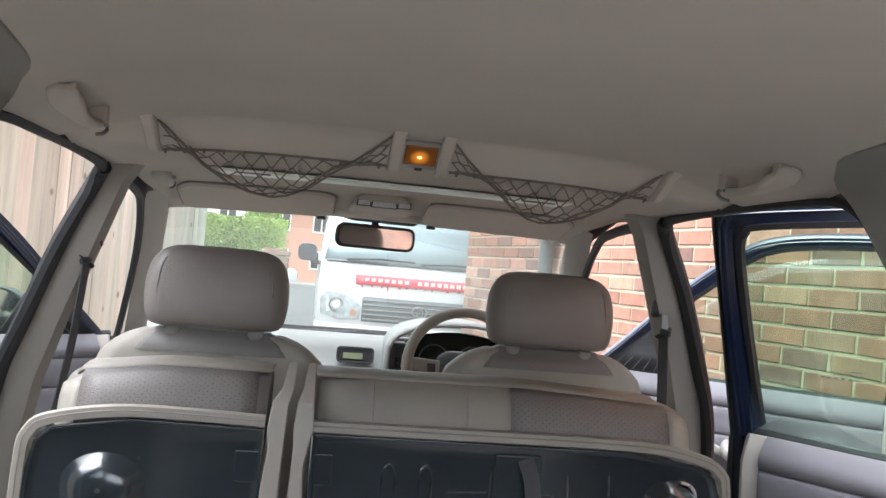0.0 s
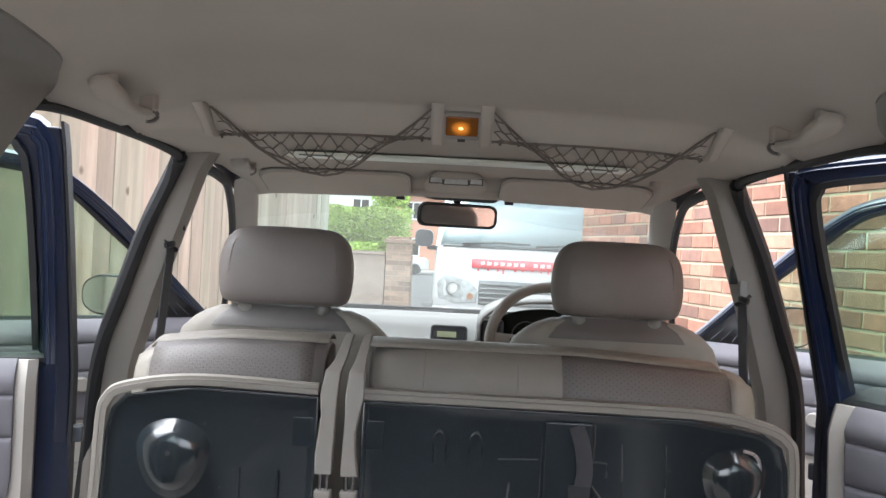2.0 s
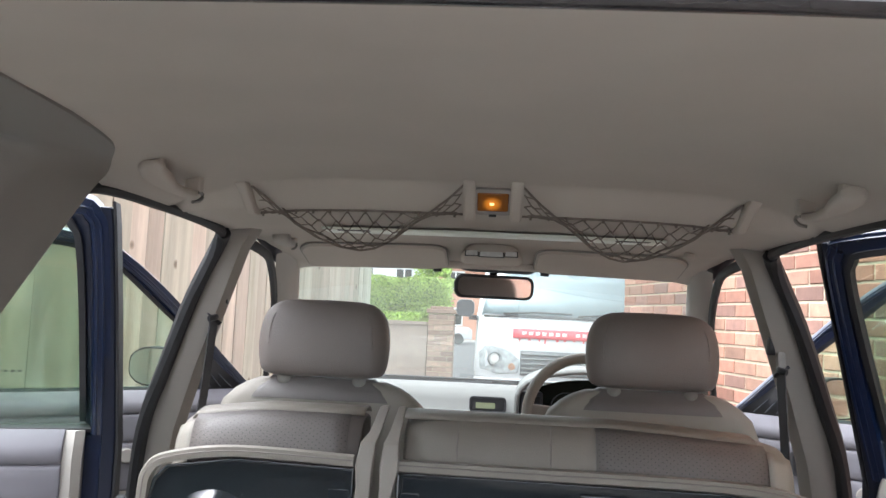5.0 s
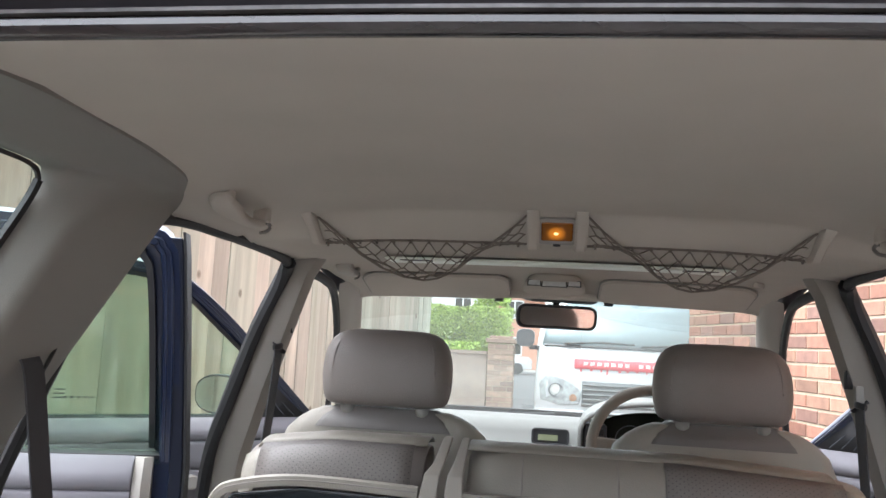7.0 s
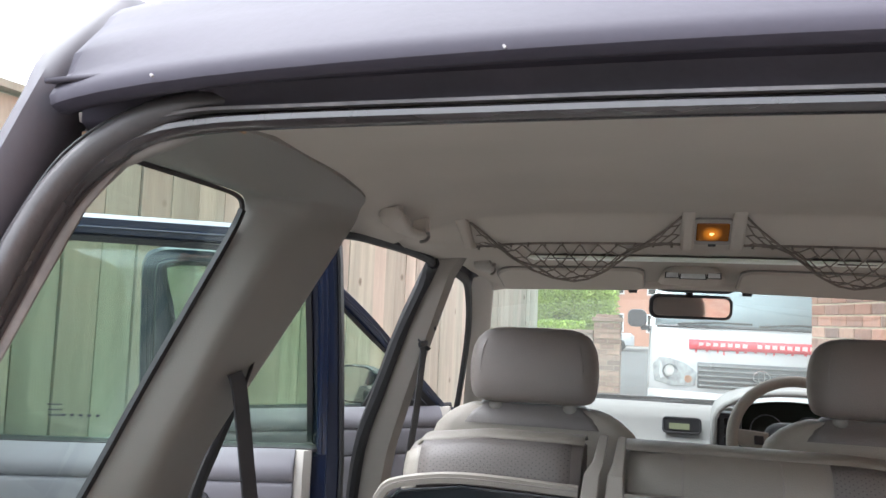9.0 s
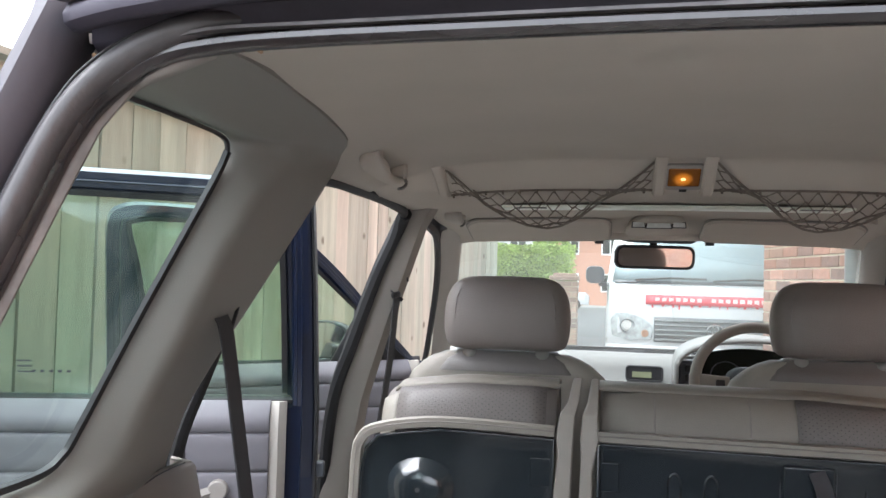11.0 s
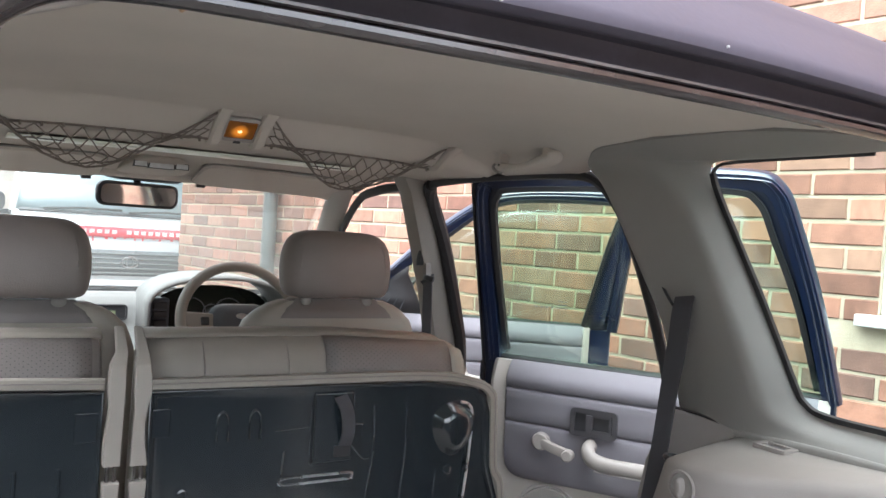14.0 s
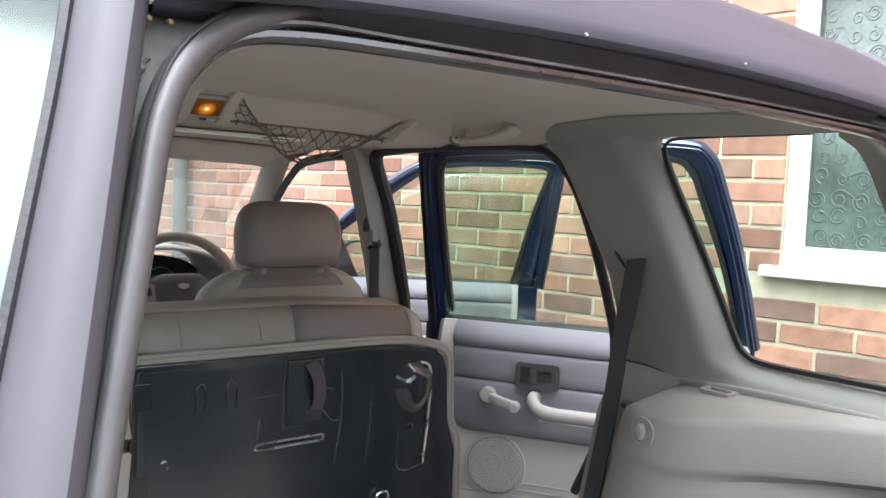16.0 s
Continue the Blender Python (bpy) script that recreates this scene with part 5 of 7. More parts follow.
    bm.faces.new(bm.verts[-len(outline):])
    pan = part("underside_pan", bm, "seat_metal", s, "glossy black pressed-steel underside", solid=0.003)
    edge = smooth_path([at(x + (0.010 if right else -0.010) * (z < 1.12), 1.244, z + 0.012 * (z > 1.05)) for x, z in top], 5)
    part("edge_trim", sweep(edge, [(-0.009, -0.008), (-0.002, -0.011), (0.008, -0.008), (0.011, 0.002), (0.008, 0.008), (-0.008, 0.008)], up=(0, -1, 0)), "leather_pale", s, "stone piped edge round the pan")
    part("edge_seam", sweep([p + Vector((0, -0.0115, 0.002)) for p in edge], ring(0.0012, 5)), "leather", s, "stitched line in the edge")
    ta, tb = (pb, 1.0) if right else (0.0, pa)
    rows = []
    for k in range(4):
        t = ta + (tb - ta) * k / 3
        x = lo + (hi - lo) * t
        e = min(t, 1 - t) * (hi - lo)
        pull = 0.02 * max(0, 1 - e / 0.05) ** 2
        drop = 0.018 * max(0, (t if right else 1 - t) - 0.55) / 0.45
        rows.append([at(x, y + pull - 0.004, z - drop - pull * 0.6) for y, z in [(1.2615, 1.12), (1.2605, 1.145), (1.2650, 1.172), (1.273, 1.199), (1.289, 1.219)]])
    part("end_panel", loft(rows), "leather_pale", cu, "stone leather end panel", solid=0.002)
    # headrest-cup pressing
    bx, bz = (0.478, 1.054) if right else (x0 + 0.11, 1.05)
    rows = []
    for r, up_ in ((0.068, -0.004), (0.062, 0.002), (0.056, 0.007), (0.051, 0.013), (0.045, 0.0185), (0.036, 0.0225), (0.025, 0.0245), (0.012, 0.0255)):
        r *= 0.86 if right else 1.0
        rows.append([at(bx + r * math.cos(q) * 0.95, 1.2465 - up_, bz + r * math.sin(q) * (1.35 if math.sin(q) < 0 else 0.72) - 0.2 * up_) for q in [2 * math.pi * j / 28 for j in range(28)]])
    part("pressed_dome", loft(rows, True, True), "seat_metal", pan, "shiny domed pressing")
    if not right:
        part("dome_rivet", cylinder(at(bx, 1.224, bz - 0.006), at(bx, 1.2195, bz - 0.006), 0.0045, 12), "chrome", pan)
    # ribs, slots, plates and rivets
    if right:
        for x in (x0 + 0.14, x0 + 0.20):
            part("pressed_rib", sweep(smooth_path([at(x - 0.010, 1.2455, 1.045), at(x - 0.010, 1.2455, 1.085), at(x, 1.2455, 1.098), at(x + 0.010, 1.2455, 1.085), at(x + 0.010, 1.2455, 1.045)], 4), ring(0.0022, 6)), "seat_metal", pan)
        def ridge(pts, r=0.0018, mat="glint_edge", label="pressed ridge"):
            part("pressed_rib", sweep(smooth_path([at(x, 1.2468, z) for x, z in pts], 4), ring(r, 6)), mat, pan, label)
        ridge([(0.291, 1.092), (0.293, 1.005), (0.278, 0.899)])
        ridge([(0.364, 1.094), (0.365, 0.996), (0.355, 0.889)])
        ridge([(0.244, 1.060), (0.266, 1.059), (0.267, 1.056), (0.267, 1.036)])
        ridge([(0.088, 1.057), (0.154, 1.060)], 0.0014)
        ridge([(0.236, 1.031), (0.268, 0.993), (0.285, 0.992)], 0.0022, "seat_metal")
        ridge([(0.159, 0.987), (0.160, 1.124), (0.164, 1.128), (0.242, 1.128), (0.246, 1.124), (0.244, 1.060)], 0.0016)
        ridge([(0.108, 1.019), (0.104, 0.975), (0.107, 0.962)], 0.0024)
        ridge([(0.44, 0.955), (0.44, 0.86), (0.50, 0.858)], 0.0016)
        for x, z in ((0.165, 0.985), (0.300, 1.118), (0.335, 1.112), (0.372, 1.052), (0.02, 1.062), (-0.03, 0.995), (0.425, 1.085), (0.10, 1.105)):
            part("spot_weld", cylinder(at(x, 1.2485, z), at(x, 1.2462, z), 0.0024, 8), "glint_edge", pan)
        part("latch_plate", B(at(0.163, 1.240, 0.990), at(0.243, 1.2475, 1.125)), "seat_metal", pan, bevel=0.004)
        part("pull_strap", sweep(smooth_path([at(0.214, 1.240, 1.118), at(0.222, 1.222, 1.09), at(0.228, 1.226, 1.05), at(0.228, 1.240, 1.022)], 5), [(-0.013, -0.002), (0.013, -0.002), (0.013, 0.002), (-0.013, 0.002)], up=(0, -1, 0)), "belt", s, "dark release strap")
        part("strap_slot", B(at(0.205, 1.2385, 1.000), at(0.240, 1.241, 1.022)), "rubber", pan)
        slot = [at(0.107 + u, 1.2455, 0.960 + v) for u, v in ((0.0, 0.005), (0.06, 0.0062), (0.137, 0.005), (0.142, -0.001), (0.137, -0.006), (0.06, -0.006), (0.0, -0.006))]
        part("pressed_slot", sweep(smooth_path(slot, 3, True), ring(0.0026, 6), True, up=(0, 1, 0)), "highlight_edge", pan, "worn slot edge with a bright highlight in its colour")
        for x, z in ((-0.075, 0.955), (0.468, 0.949)):
            part("rivet", sweep([at(x + 0.008 * math.cos(a), 1.246, z + 0.008 * math.sin(a)) for a in [2 * math.pi * k / 14 for k in range(14)]], ring(0.0025, 5), True, up=(0, 1, 0)), "seat_metal", pan)
        part("edge_rail", sweep(smooth_path([at(0.490, 1.242, 1.092), at(0.510, 1.240, 1.085), at(0.517, 1.238, 1.06), at(0.513, 1.238, 0.97), at(0.503, 1.240, 0.862)], 5), ring(0.0030, 8)), "highlight_edge", pan, "bent rod along the pan")
        part("wire_latch", sweep(smooth_path([at(0.378, 1.238, 0.785), at(0.382, 1.236, 0.815), at(0.408, 1.236, 0.817), at(0.413, 1.238, 0.785)], 4), ring(0.003, 6)), "chrome", pan, "bent wire latch")
    else:
        for x in (x0 + 0.22, x0 + 0.285):
            part("pressed_rib", sweep([at(x, 1.247, 0.90), at(x, 1.247, 1.02)], ring(0.004, 6)), "seat_metal", pan)
        for x, z in ((x0 + 0.16, 1.09), (x0 + 0.25, 1.10), (x0 + 0.33, 1.02), (x0 + 0.19, 0.985)):
            part("spot_weld", cylinder(at(x, 1.2485, z), at(x, 1.2462, z), 0.0024, 8), "glint_edge", pan)
    ex = x0 + 0.03 if right else x1 - 0.032
    part("hinge_bracket", B(at(ex - 0.018, 1.2435, 1.06), at(ex + 0.018, 1.247, 1.11)), "seat_metal", pan, bevel=0.004)
    part("hinge_bracket", B(at(ex - 0.014, 1.2435, 0.90), at(ex + 0.014, 1.247, 0.945)), "seat_metal", pan, bevel=0.004)
    # beige plastic cover strip down the inner edge
    q = 1 if right else -1
    strip = [(1.335, 1.240, -0.152, -0.138), (1.262, 1.205, -0.158, -0.139), (1.240, 1.188, -0.165, -0.139), (1.226, 1.150, -0.168, -0.137), (1.222, 1.12, -0.166, -0.143), (1.222, 1.09, -0.167, -0.148), (1.222, 1.055, -0.168, -0.146), (1.222, 1.020, -0.169, -0.140)] if right else \
            [(1.335, 1.240, -0.185, -0.169), (1.262, 1.205, -0.192, -0.173), (1.240, 1.188, -0.204, -0.178), (1.226, 1.150, -0.209, -0.180), (1.222, 1.12, -0.205, -0.181), (1.222, 1.09, -0.208, -0.182), (1.222, 1.055, -0.212, -0.183), (1.222, 1.022, -0.211, -0.183)]
    a = part("side_cover", loft([[at(u, y + v, z) for u, v in ((xa, 0.0), (xb, 0.0), (xb, 0.022), (xa, 0.022))] for y, z, xa, xb in strip], True, True), "pillar_trim", s, "beige plastic hinge cover", bevel=0.003)
    xa, xb = strip[-1][2:]
    part("lower_cover", loft([[at(u, y + v, z) for u, v in ((xa + e, 0.0), (xb - e, 0.0), (xb - e, 0.022), (xa + e, 0.022))] for y, z, e in ((1.222, 0.995, 0.0), (1.222, 0.935, 0.004), (1.224, 0.915, 0.006))], True, True), "pillar_trim", a, bevel=0.003)
    for k in (0.3, 0.7):
        xr = xa + (xb - xa) * k
        part("hinge_rod", cylinder(at(xr, 1.232, 1.03), at(xr, 1.232, 0.60), 0.0035, 8), "chrome", a)
    for xx in (x0 + 0.08, x1 - 0.08):
        part("floor_leg", B(at(xx - 0.02, 1.30, 0.56), at(xx + 0.02, 1.36, 0.70)), "black", s, bevel=0.004)
    part("folded_back", loft([[at(a_, y, z) for a_ in (x0 + 0.02, x1 - 0.02)] for y, z in ((1.44, 1.18), (1.46, 0.9), (1.46, 0.62), (1.27, 0.62), (1.262, 0.9))]), "leather_pale", s, solid=0.03)
    return s


rear_seat(-0.560, -0.205, "narrow rear seat tipped forward, black steel underside showing", False)
rear_seat(-0.150, 0.565, "wide rear seat tipped forward, black steel underside showing", True)


# ---- dashboard and cabin fittings ----
dash = thing("dashboard", "pale grey dashboard with a recessed clock", "dashboard", (0, 2.75, 0.9))
rows = []
for x in [-0.72 + 0.08 * k for k in range(19)]:
    z = -0.006 * (x / 0.7) ** 2
    rows.append([(x, y - 2.75, zz + z - 0.9) for y, zz in ((2.92, 1.155), (2.84, 1.170), (2.79, 1.168), (2.765, 1.155), (2.75, 1.12), (2.735, 1.07), (2.70, 1.02), (2.66, 0.98), (2.66, 0.80))])
part("dash_moulding", loft(rows), "dash", dash, "pale grey grained dash moulding", solid=0.008)
clock = part("clock_bezel", prism([(0.008 + a, 1.112 + b - 0.9) for a, b in rrect(0.116, 0.044, 0.008)], "y", -0.028, -0.004), "black", dash, "recessed clock bezel", bevel=0.003)
part("clock_rim", sweep([(0.008 + a, -0.029, 1.112 + b - 0.9) for a, b in rrect(0.122, 0.050, 0.012)], ring(0.003, 6), True, up=(0, 1, 0)), "bezel", clock)
part("clock_display", B((-0.033, -0.0305, 1.098 - 0.9), (0.033, -0.0285, 1.118 - 0.9)), "lcd", clock, "grey-green clock display")
# instrument hood over the steering column
rows = []
for k, y in enumerate((2.82, 2.70, 2.60, 2.52)):
    rows.append([(0.345 + a * (1 + 0.02 * k), y - 2.75, 1.115 + b - 0.9) for a, b in [(0.235 * math.cos(t), 0.135 * max(math.sin(t), 0) ** 0.6 - 0.10 * (math.sin(t) < 0.01)) for t in [math.pi * j / 18 for j in range(19)]]])
part("instrument_hood", loft(rows), "dash", dash, "pale instrument hood", solid=0.014)
rows = [[(0.345 + 0.20 * math.cos(t), 2.68 - 2.75, 1.10 + 0.115 * max(math.sin(t), 0) ** 0.6 - 0.9 - (0.1 if math.sin(t) < 0.01 else 0)) for t in [math.pi * j / 18 for j in range(19)]],
        [(0.345, 2.69 - 2.75, 1.06 - 0.9)] * 19]
part("instrument_panel", loft(rows), "dark_screen", dash, "dark instrument panel", solid=0.002)
for cx, r in ((0.27, 0.05), (0.40, 0.05), (0.34, 0.028)):
    part("dial_ring", sweep([(cx + r * math.cos(a), 2.67 - 2.75, 1.12 + r * math.sin(a) - 0.9) for a in [2 * math.pi * k / 24 for k in range(24)]], ring(0.002, 5), True, up=(0, 1, 0)), "grille", dash)
for k in range(3):
    part("switch", B((0.135, 2.62 - 2.75, 1.135 - 0.03 * k - 0.9), (0.180, 2.64 - 2.75, 1.157 - 0.03 * k - 0.9)), "black", dash, "dark blue-grey switch", bevel=0.003)
part("switch_pod", B((0.115, 2.63 - 2.75, 1.045 - 0.9), (0.190, 2.72 - 2.75, 1.170 - 0.9)), "grille", dash, bevel=0.008)
for x in (-0.55, 0.62):
    part("side_vent", B((x - 0.05, 2.72 - 2.75, 1.06 - 0.9), (x + 0.05, 2.74 - 2.75, 1.12 - 0.9)), "black", dash, bevel=0.005)

sw = thing("steering_wheel", "beige leather-rimmed steering wheel with grey hub", "steering wheel", (0.288, 2.15, 1.150))
sw.rotation_euler = (radians(-24), 0, 0)
part("rim", sweep([(0.172 * math.cos(a), 0, 0.172 * math.sin(a)) for a in [2 * math.pi * k / 48 for k in range(48)]], ring(0.0155, 10), True, up=(0, 1, 0)), "leather_pale", sw, "beige leather rim")
rows = []
for y, k in ((-0.012, 0.55), (-0.006, 0.85), (0.01, 1.0), (0.04, 0.95)):
    rows.append([(a * k, y, b * k - 0.012) for a, b in rrect(0.19, 0.14, 0.05)])
hub = part("hub_pad", loft(rows, True, True), "hub_grey", sw, "blue-grey airbag pad")
part("hub_badge", prism([(a, b + 0.012) for a, b in ring(0.017, 20, 0.009)], "y", -0.016, -0.010), "chrome", hub, "small oval metallic badge")
for u in (-1, 1):
    part("spoke", loft([[(u * 0.08, 0.005 + b, a - 0.005) for a, b in rrect(0.06, 0.02, 0.008)], [(u * 0.165, 0.0 + b, a + 0.01) for a, b in rrect(0.04, 0.018, 0.008)]], True, True), "leather_pale", sw, "beige spoke")
    part("spoke_switch", B((u * 0.105 - 0.012, -0.012, -0.012), (u * 0.105 + 0.012, 0.0, 0.012)), "black", sw, bevel=0.003)
part("lower_spoke", loft([[(a, 0.005 + b, -0.07) for a, b in rrect(0.05, 0.02, 0.008)], [(a, b, -0.165) for a, b in rrect(0.04, 0.018, 0.008)]], True, True), "leather_pale", sw)
part("column", cylinder((0, 0.04, -0.01), (0, 0.5, -0.01), 0.04, 16), "black", sw, "steering column shroud")
part("stalk", cylinder((-0.03, 0.06, 0.0), (-0.17, 0.05, 0.03), 0.007, 8), "black", sw)

mir = thing("rear_view_mirror", "black-framed interior mirror hanging at the windscreen", "mirror", (0.012, 2.30, 1.501))
rows = []
for y, k in ((0.030, 0.75), (0.022, 0.95), (0.0, 1.0), (-0.004, 0.98)):
    rows.append([(a * k, y, b * k) for a, b in rrect(0.226, 0.066, 0.022)])
part("housing", loft(rows, True, True), "black", mir, "black mirror housing")
bm = bmesh.new()
bm.faces.new([bm.verts.new((a, -0.0062, b)) for a, b in rrect(0.206, 0.050, 0.016)])
part("mirror_glass", bm, "mirror", mir, "silvered mirror glass", smooth=False, solid=0.001)
mir.rotation_euler = (radians(5.4), 0, radians(14))
mir.scale = (1.08, 1.0, 1.08)
part("stem", sweep(smooth_path([(0.0, 0.02, 0.025), (-0.004, 0.0, 0.055), (-0.004, -0.03, 0.085)], 4), ring(0.010, 8)), "black", mir, "black mirror stem")
part("stalk_base", loft([[(x, y, z) for x, z in ((-w, 0.076), (-w * 0.96, 0.048), (-w * 0.8, 0.041), (w * 0.8, 0.041), (w * 0.96, 0.048), (w, 0.076))] for y, w in ((-0.062, 0.092), (-0.055, 0.102), (0.03, 0.104))], True, True), "mirror_base", mir, "dark grey base above the mirror", bevel=0.006)


def visor(s):
    x0, x1 = 0.118, 0.505
    v = thing("sun_visor", "padded taupe sun visor folded up against the headliner", "sun visor", (s * 0.31, 2.07, 1.585), "sun visors")
    hw, hv = (x1 - x0) / 2, 0.094
    along, out_ = Vector((0, 0.9708, -0.2400)), Vector((0, 0.2400, 0.9708))
    rows = []
    for inset, lift in ((0.016, 0.0085), (0.005, 0.0070), (0.0, 0.0), (0.005, -0.0075), (0.016, -0.0095), (0.045, -0.0105)):
        row = []
        for u, v_ in rrect(2 * hw, 2 * hv, 0.040, 6):
            u, v_ = u * (1 - inset / hw), v_ * (1 - inset / hv)
            t = max(0, u / hw)
            row.append(Vector(((x0 + hw + u - 0.31) * s, -0.005 - 0.018 * t ** 4, -0.0185 - 0.014 * t ** 3)) + along * v_ + out_ * lift)
        rows.append(row)
    part("pad", loft(rows, True, True), "headliner", v, "padded visor with rounded ends")
    part("visor_piping", sweep(rows[2], ring(0.0022, 6), True, up=(0, 0, 1)), "trim_dark", v, "dark piped rim")
    part("clip", B((s * (0.15 - 0.31) - 0.012, 0.07, -0.054), (s * (0.15 - 0.31) + 0.012, 0.09, -0.040)), "black", v, "dark visor clip", bevel=0.003)
    part("pivot", cylinder((s * (0.505 - 0.31), -0.04, 0.006), (s * (0.545 - 0.31), -0.035, -0.004), 0.008, 10), "trim_light", v)
    return v


visor(-1)
visor(1)

con = thing("map_light_console", "small beige overhead console with clear map lights", "map light", (0.0, 2.07, 1.575))
rows = []
for y, z0, z1, w0, w1 in ((-0.135, 0.010, 0.022, 0.095, 0.080), (-0.128, -0.008, 0.024, 0.150, 0.115), (-0.10, -0.016, 0.024, 0.166, 0.135), (0.0, -0.020, 0.022, 0.172, 0.145), (0.09, -0.024, 0.016, 0.168, 0.140)):
    rows.append([(x, y, z) for x, z in ((-w0 / 2, z0 + 0.004), (-w0 / 2 + 0.006, z0), (0.0, z0 - 0.002), (w0 / 2 - 0.006, z0), (w0 / 2, z0 + 0.004), (w1 / 2, z1 - 0.008), (w1 / 2 - 0.014, z1), (-w1 / 2 + 0.014, z1), (-w1 / 2, z1 - 0.008))])
part("console_shell", loft(rows, True, True), "headliner", con, "beige console shell", sub=1)
for u, w, tilt in ((-0.050, 0.030, -0.004), (0.0, 0.060, 0.0), (0.050, 0.030, 0.004)):
    base = part("lens_surround", prism([(u + a * (w + 0.006) / 2, b + (0.002 if tilt else 0)) for a, b in ((-1, -0.013), (1, -0.013), (0.94, 0.002), (-0.94, 0.002))], "y", -0.1305, -0.112), "bezel", con, "dark lens surround")
    part("map_lens", prism([(u + a * w / 2, b + (0.002 if tilt else 0)) for a, b in ((-1, -0.0115), (1, -0.0115), (0.94, 0.0005), (-0.94, 0.0005))], "y", -0.1335, -0.120), "lamp_clear", base, "clear map-light lens", bevel=0.001)
for u in (-0.022, 0.0, 0.022):
    part("console_button", cylinder((u, -0.126, 0.012), (u, -0.134, 0.011), 0.005, 10), "headliner", con, bevel=0.002)

lamp = thing("courtesy_lamp", "lit amber courtesy lamp in a grey surround", "ceiling lamp", (0.0, 1.271, 1.6085))
lamp.rotation_euler = (radians(-38), 0, 0)
lamp.scale = (0.80, 0.80, 0.80)
part("lamp_frame", sweep([(a, b, 0) for a, b in rrect(0.078, 0.066, 0.010)], [(-0.005, -0.005), (0.005, -0.005), (0.005, 0.005), (-0.005, 0.005)], True, up=(0, 0, 1)), "trim", lamp, "grey lamp surround")
part("lamp_lens", B((-0.034, -0.028, -0.006), (0.034, 0.028, 0.006)), "lamp_lens", lamp, "glowing amber lens", bevel=0.004)
part("lamp_bulb", loft([[(-0.002 + 0.0055 * math.sin(a) * math.cos(q), 0.004 + 0.0045 * math.sin(a) * math.sin(q), -0.0055 - 0.003 * math.cos(a)) for q in [0.524 * j for j in range(12)]] for a in (0.12, 0.5, 0.9, 1.3, 1.55)], True, True), "bulb", lamp, "lit bulb")
part("lamp_switch", B((-0.008, 0.036, -0.006), (0.008, 0.043, 0.0)), "black", lamp)


def net(s):
    """Elastic storage net slung under the step of the headliner."""
    g = thing("overhead_net", "taupe elastic storage net slung from the headliner", "storage net", (0, 1.313, 1.603), "overhead nets")
    x0, x1 = 0.051, 0.433

    def at(x, y, z):
        return Vector((s * x, y - 1.28, z - 1.60))
    # end cheeks moulded into the lining, standing proud of the step
    for xa, w, far in ((x0 - 0.010, 0.0105, 1.288), (x1 - 0.002, 0.0095, 1.292)):
        rows = []
        for y, proud in ((1.178, -0.002), (1.182, 0.006), (1.200, 0.014), (1.232, 0.018), (1.258, 0.016), (far - 0.008, 0.010), (far, -0.002)):
            top = roof_z(xa, y + 0.033) - 0.003
            rows.append([at(xa - w, y, top + 0.004), at(xa - w * 0.92, y, top - proud * 0.75), at(xa - w * 0.6, y, top - proud), at(xa + w * 0.6, y, top - proud), at(xa + w * 0.92, y, top - proud * 0.75), at(xa + w, y, top + 0.004)])
        part("net_cheek", loft(rows), "headliner", g, "moulded net mounting", solid=0.002)

    def low(t):   # fixed front line
        return at(x0 + (x1 - x0) * t, 1.266 + 0.030 * t ** 4, 1.5815 - 0.010 * t ** 4)

    def free(t):  # slack rear edge between the two cheeks, bunched at its ends
        x = x0 + (x1 - x0) * t
        sag = interp(t, [(0.0, 0.0), (0.06, 0.17), (0.14, 0.36), (0.24, 0.58), (0.34, 0.82), (0.43, 0.96), (0.50, 1.0), (0.60, 0.95), (0.70, 0.82), (0.80, 0.60), (0.88, 0.33), (0.94, 0.14), (1.0, 0.0)])
        return at(x, 1.206 + 0.130 * sag, 1.626 - 0.106 * sag - 0.006 * t)

    def mesh_point(t, v):
        w = 0.010 * math.sin(9 * t + 2 * v) * v * (1 - v)
        return low(t) * (1 - v) + free(t) * v + Vector((0, w, -0.010 * math.sin(math.pi * v) * (1 - abs(2 * t - 1) ** 2)))
    N = 30
    part("net_edge", sweep([free(k / N) for k in range(N + 1)], ring(0.0020, 6)), "net", g, "elastic edge cord")
    part("net_edge", sweep([free(k / N) + Vector((0, 0.006, 0.005 + 0.004 * math.sin(k))) for k in range(N + 1)], ring(0.0016, 6)), "net", g, "second strand of the edge")
    part("net_edge", sweep([low(k / N) + Vector((0, 0, 0.003)) for k in range(N + 1)], ring(0.0030, 6)), "net", g)
    for k in range(12):
        part("net_knot", cylinder(low((k + 0.5) / 12) + Vector((0, -0.004, 0.004)), low((k + 0.5) / 12) + Vector((0, -0.004, -0.004)), 0.0022, 6), "net", g)
    cords = bmesh.new()
    cols, rows_n = 11, 5
    # strands from end to end that run beside their neighbours for a third of each cell, leaving a honeycomb
    for j in range(rows_n):
        pts = []
        for i in range(cols):
            for f, up_ in ((0.0, 0), (0.13, 0), (0.5, 1), (0.63, 1)):
                t, v = (i + f + 0.06 * math.sin(5 * i + 2 * j)) / cols, (j + (up_ + j) % 2) / rows_n
                pts.append(mesh_point(min(max(t, 0.01), 0.99), min(max(v, 0.02), 0.98)))
        sweep(smooth_path(pts, 2), ring(0.0012, 5), bm=cords)
    part("net_mesh", cords, "net", g, "knotted cord mesh")
    return g


net(-1)
net(1)


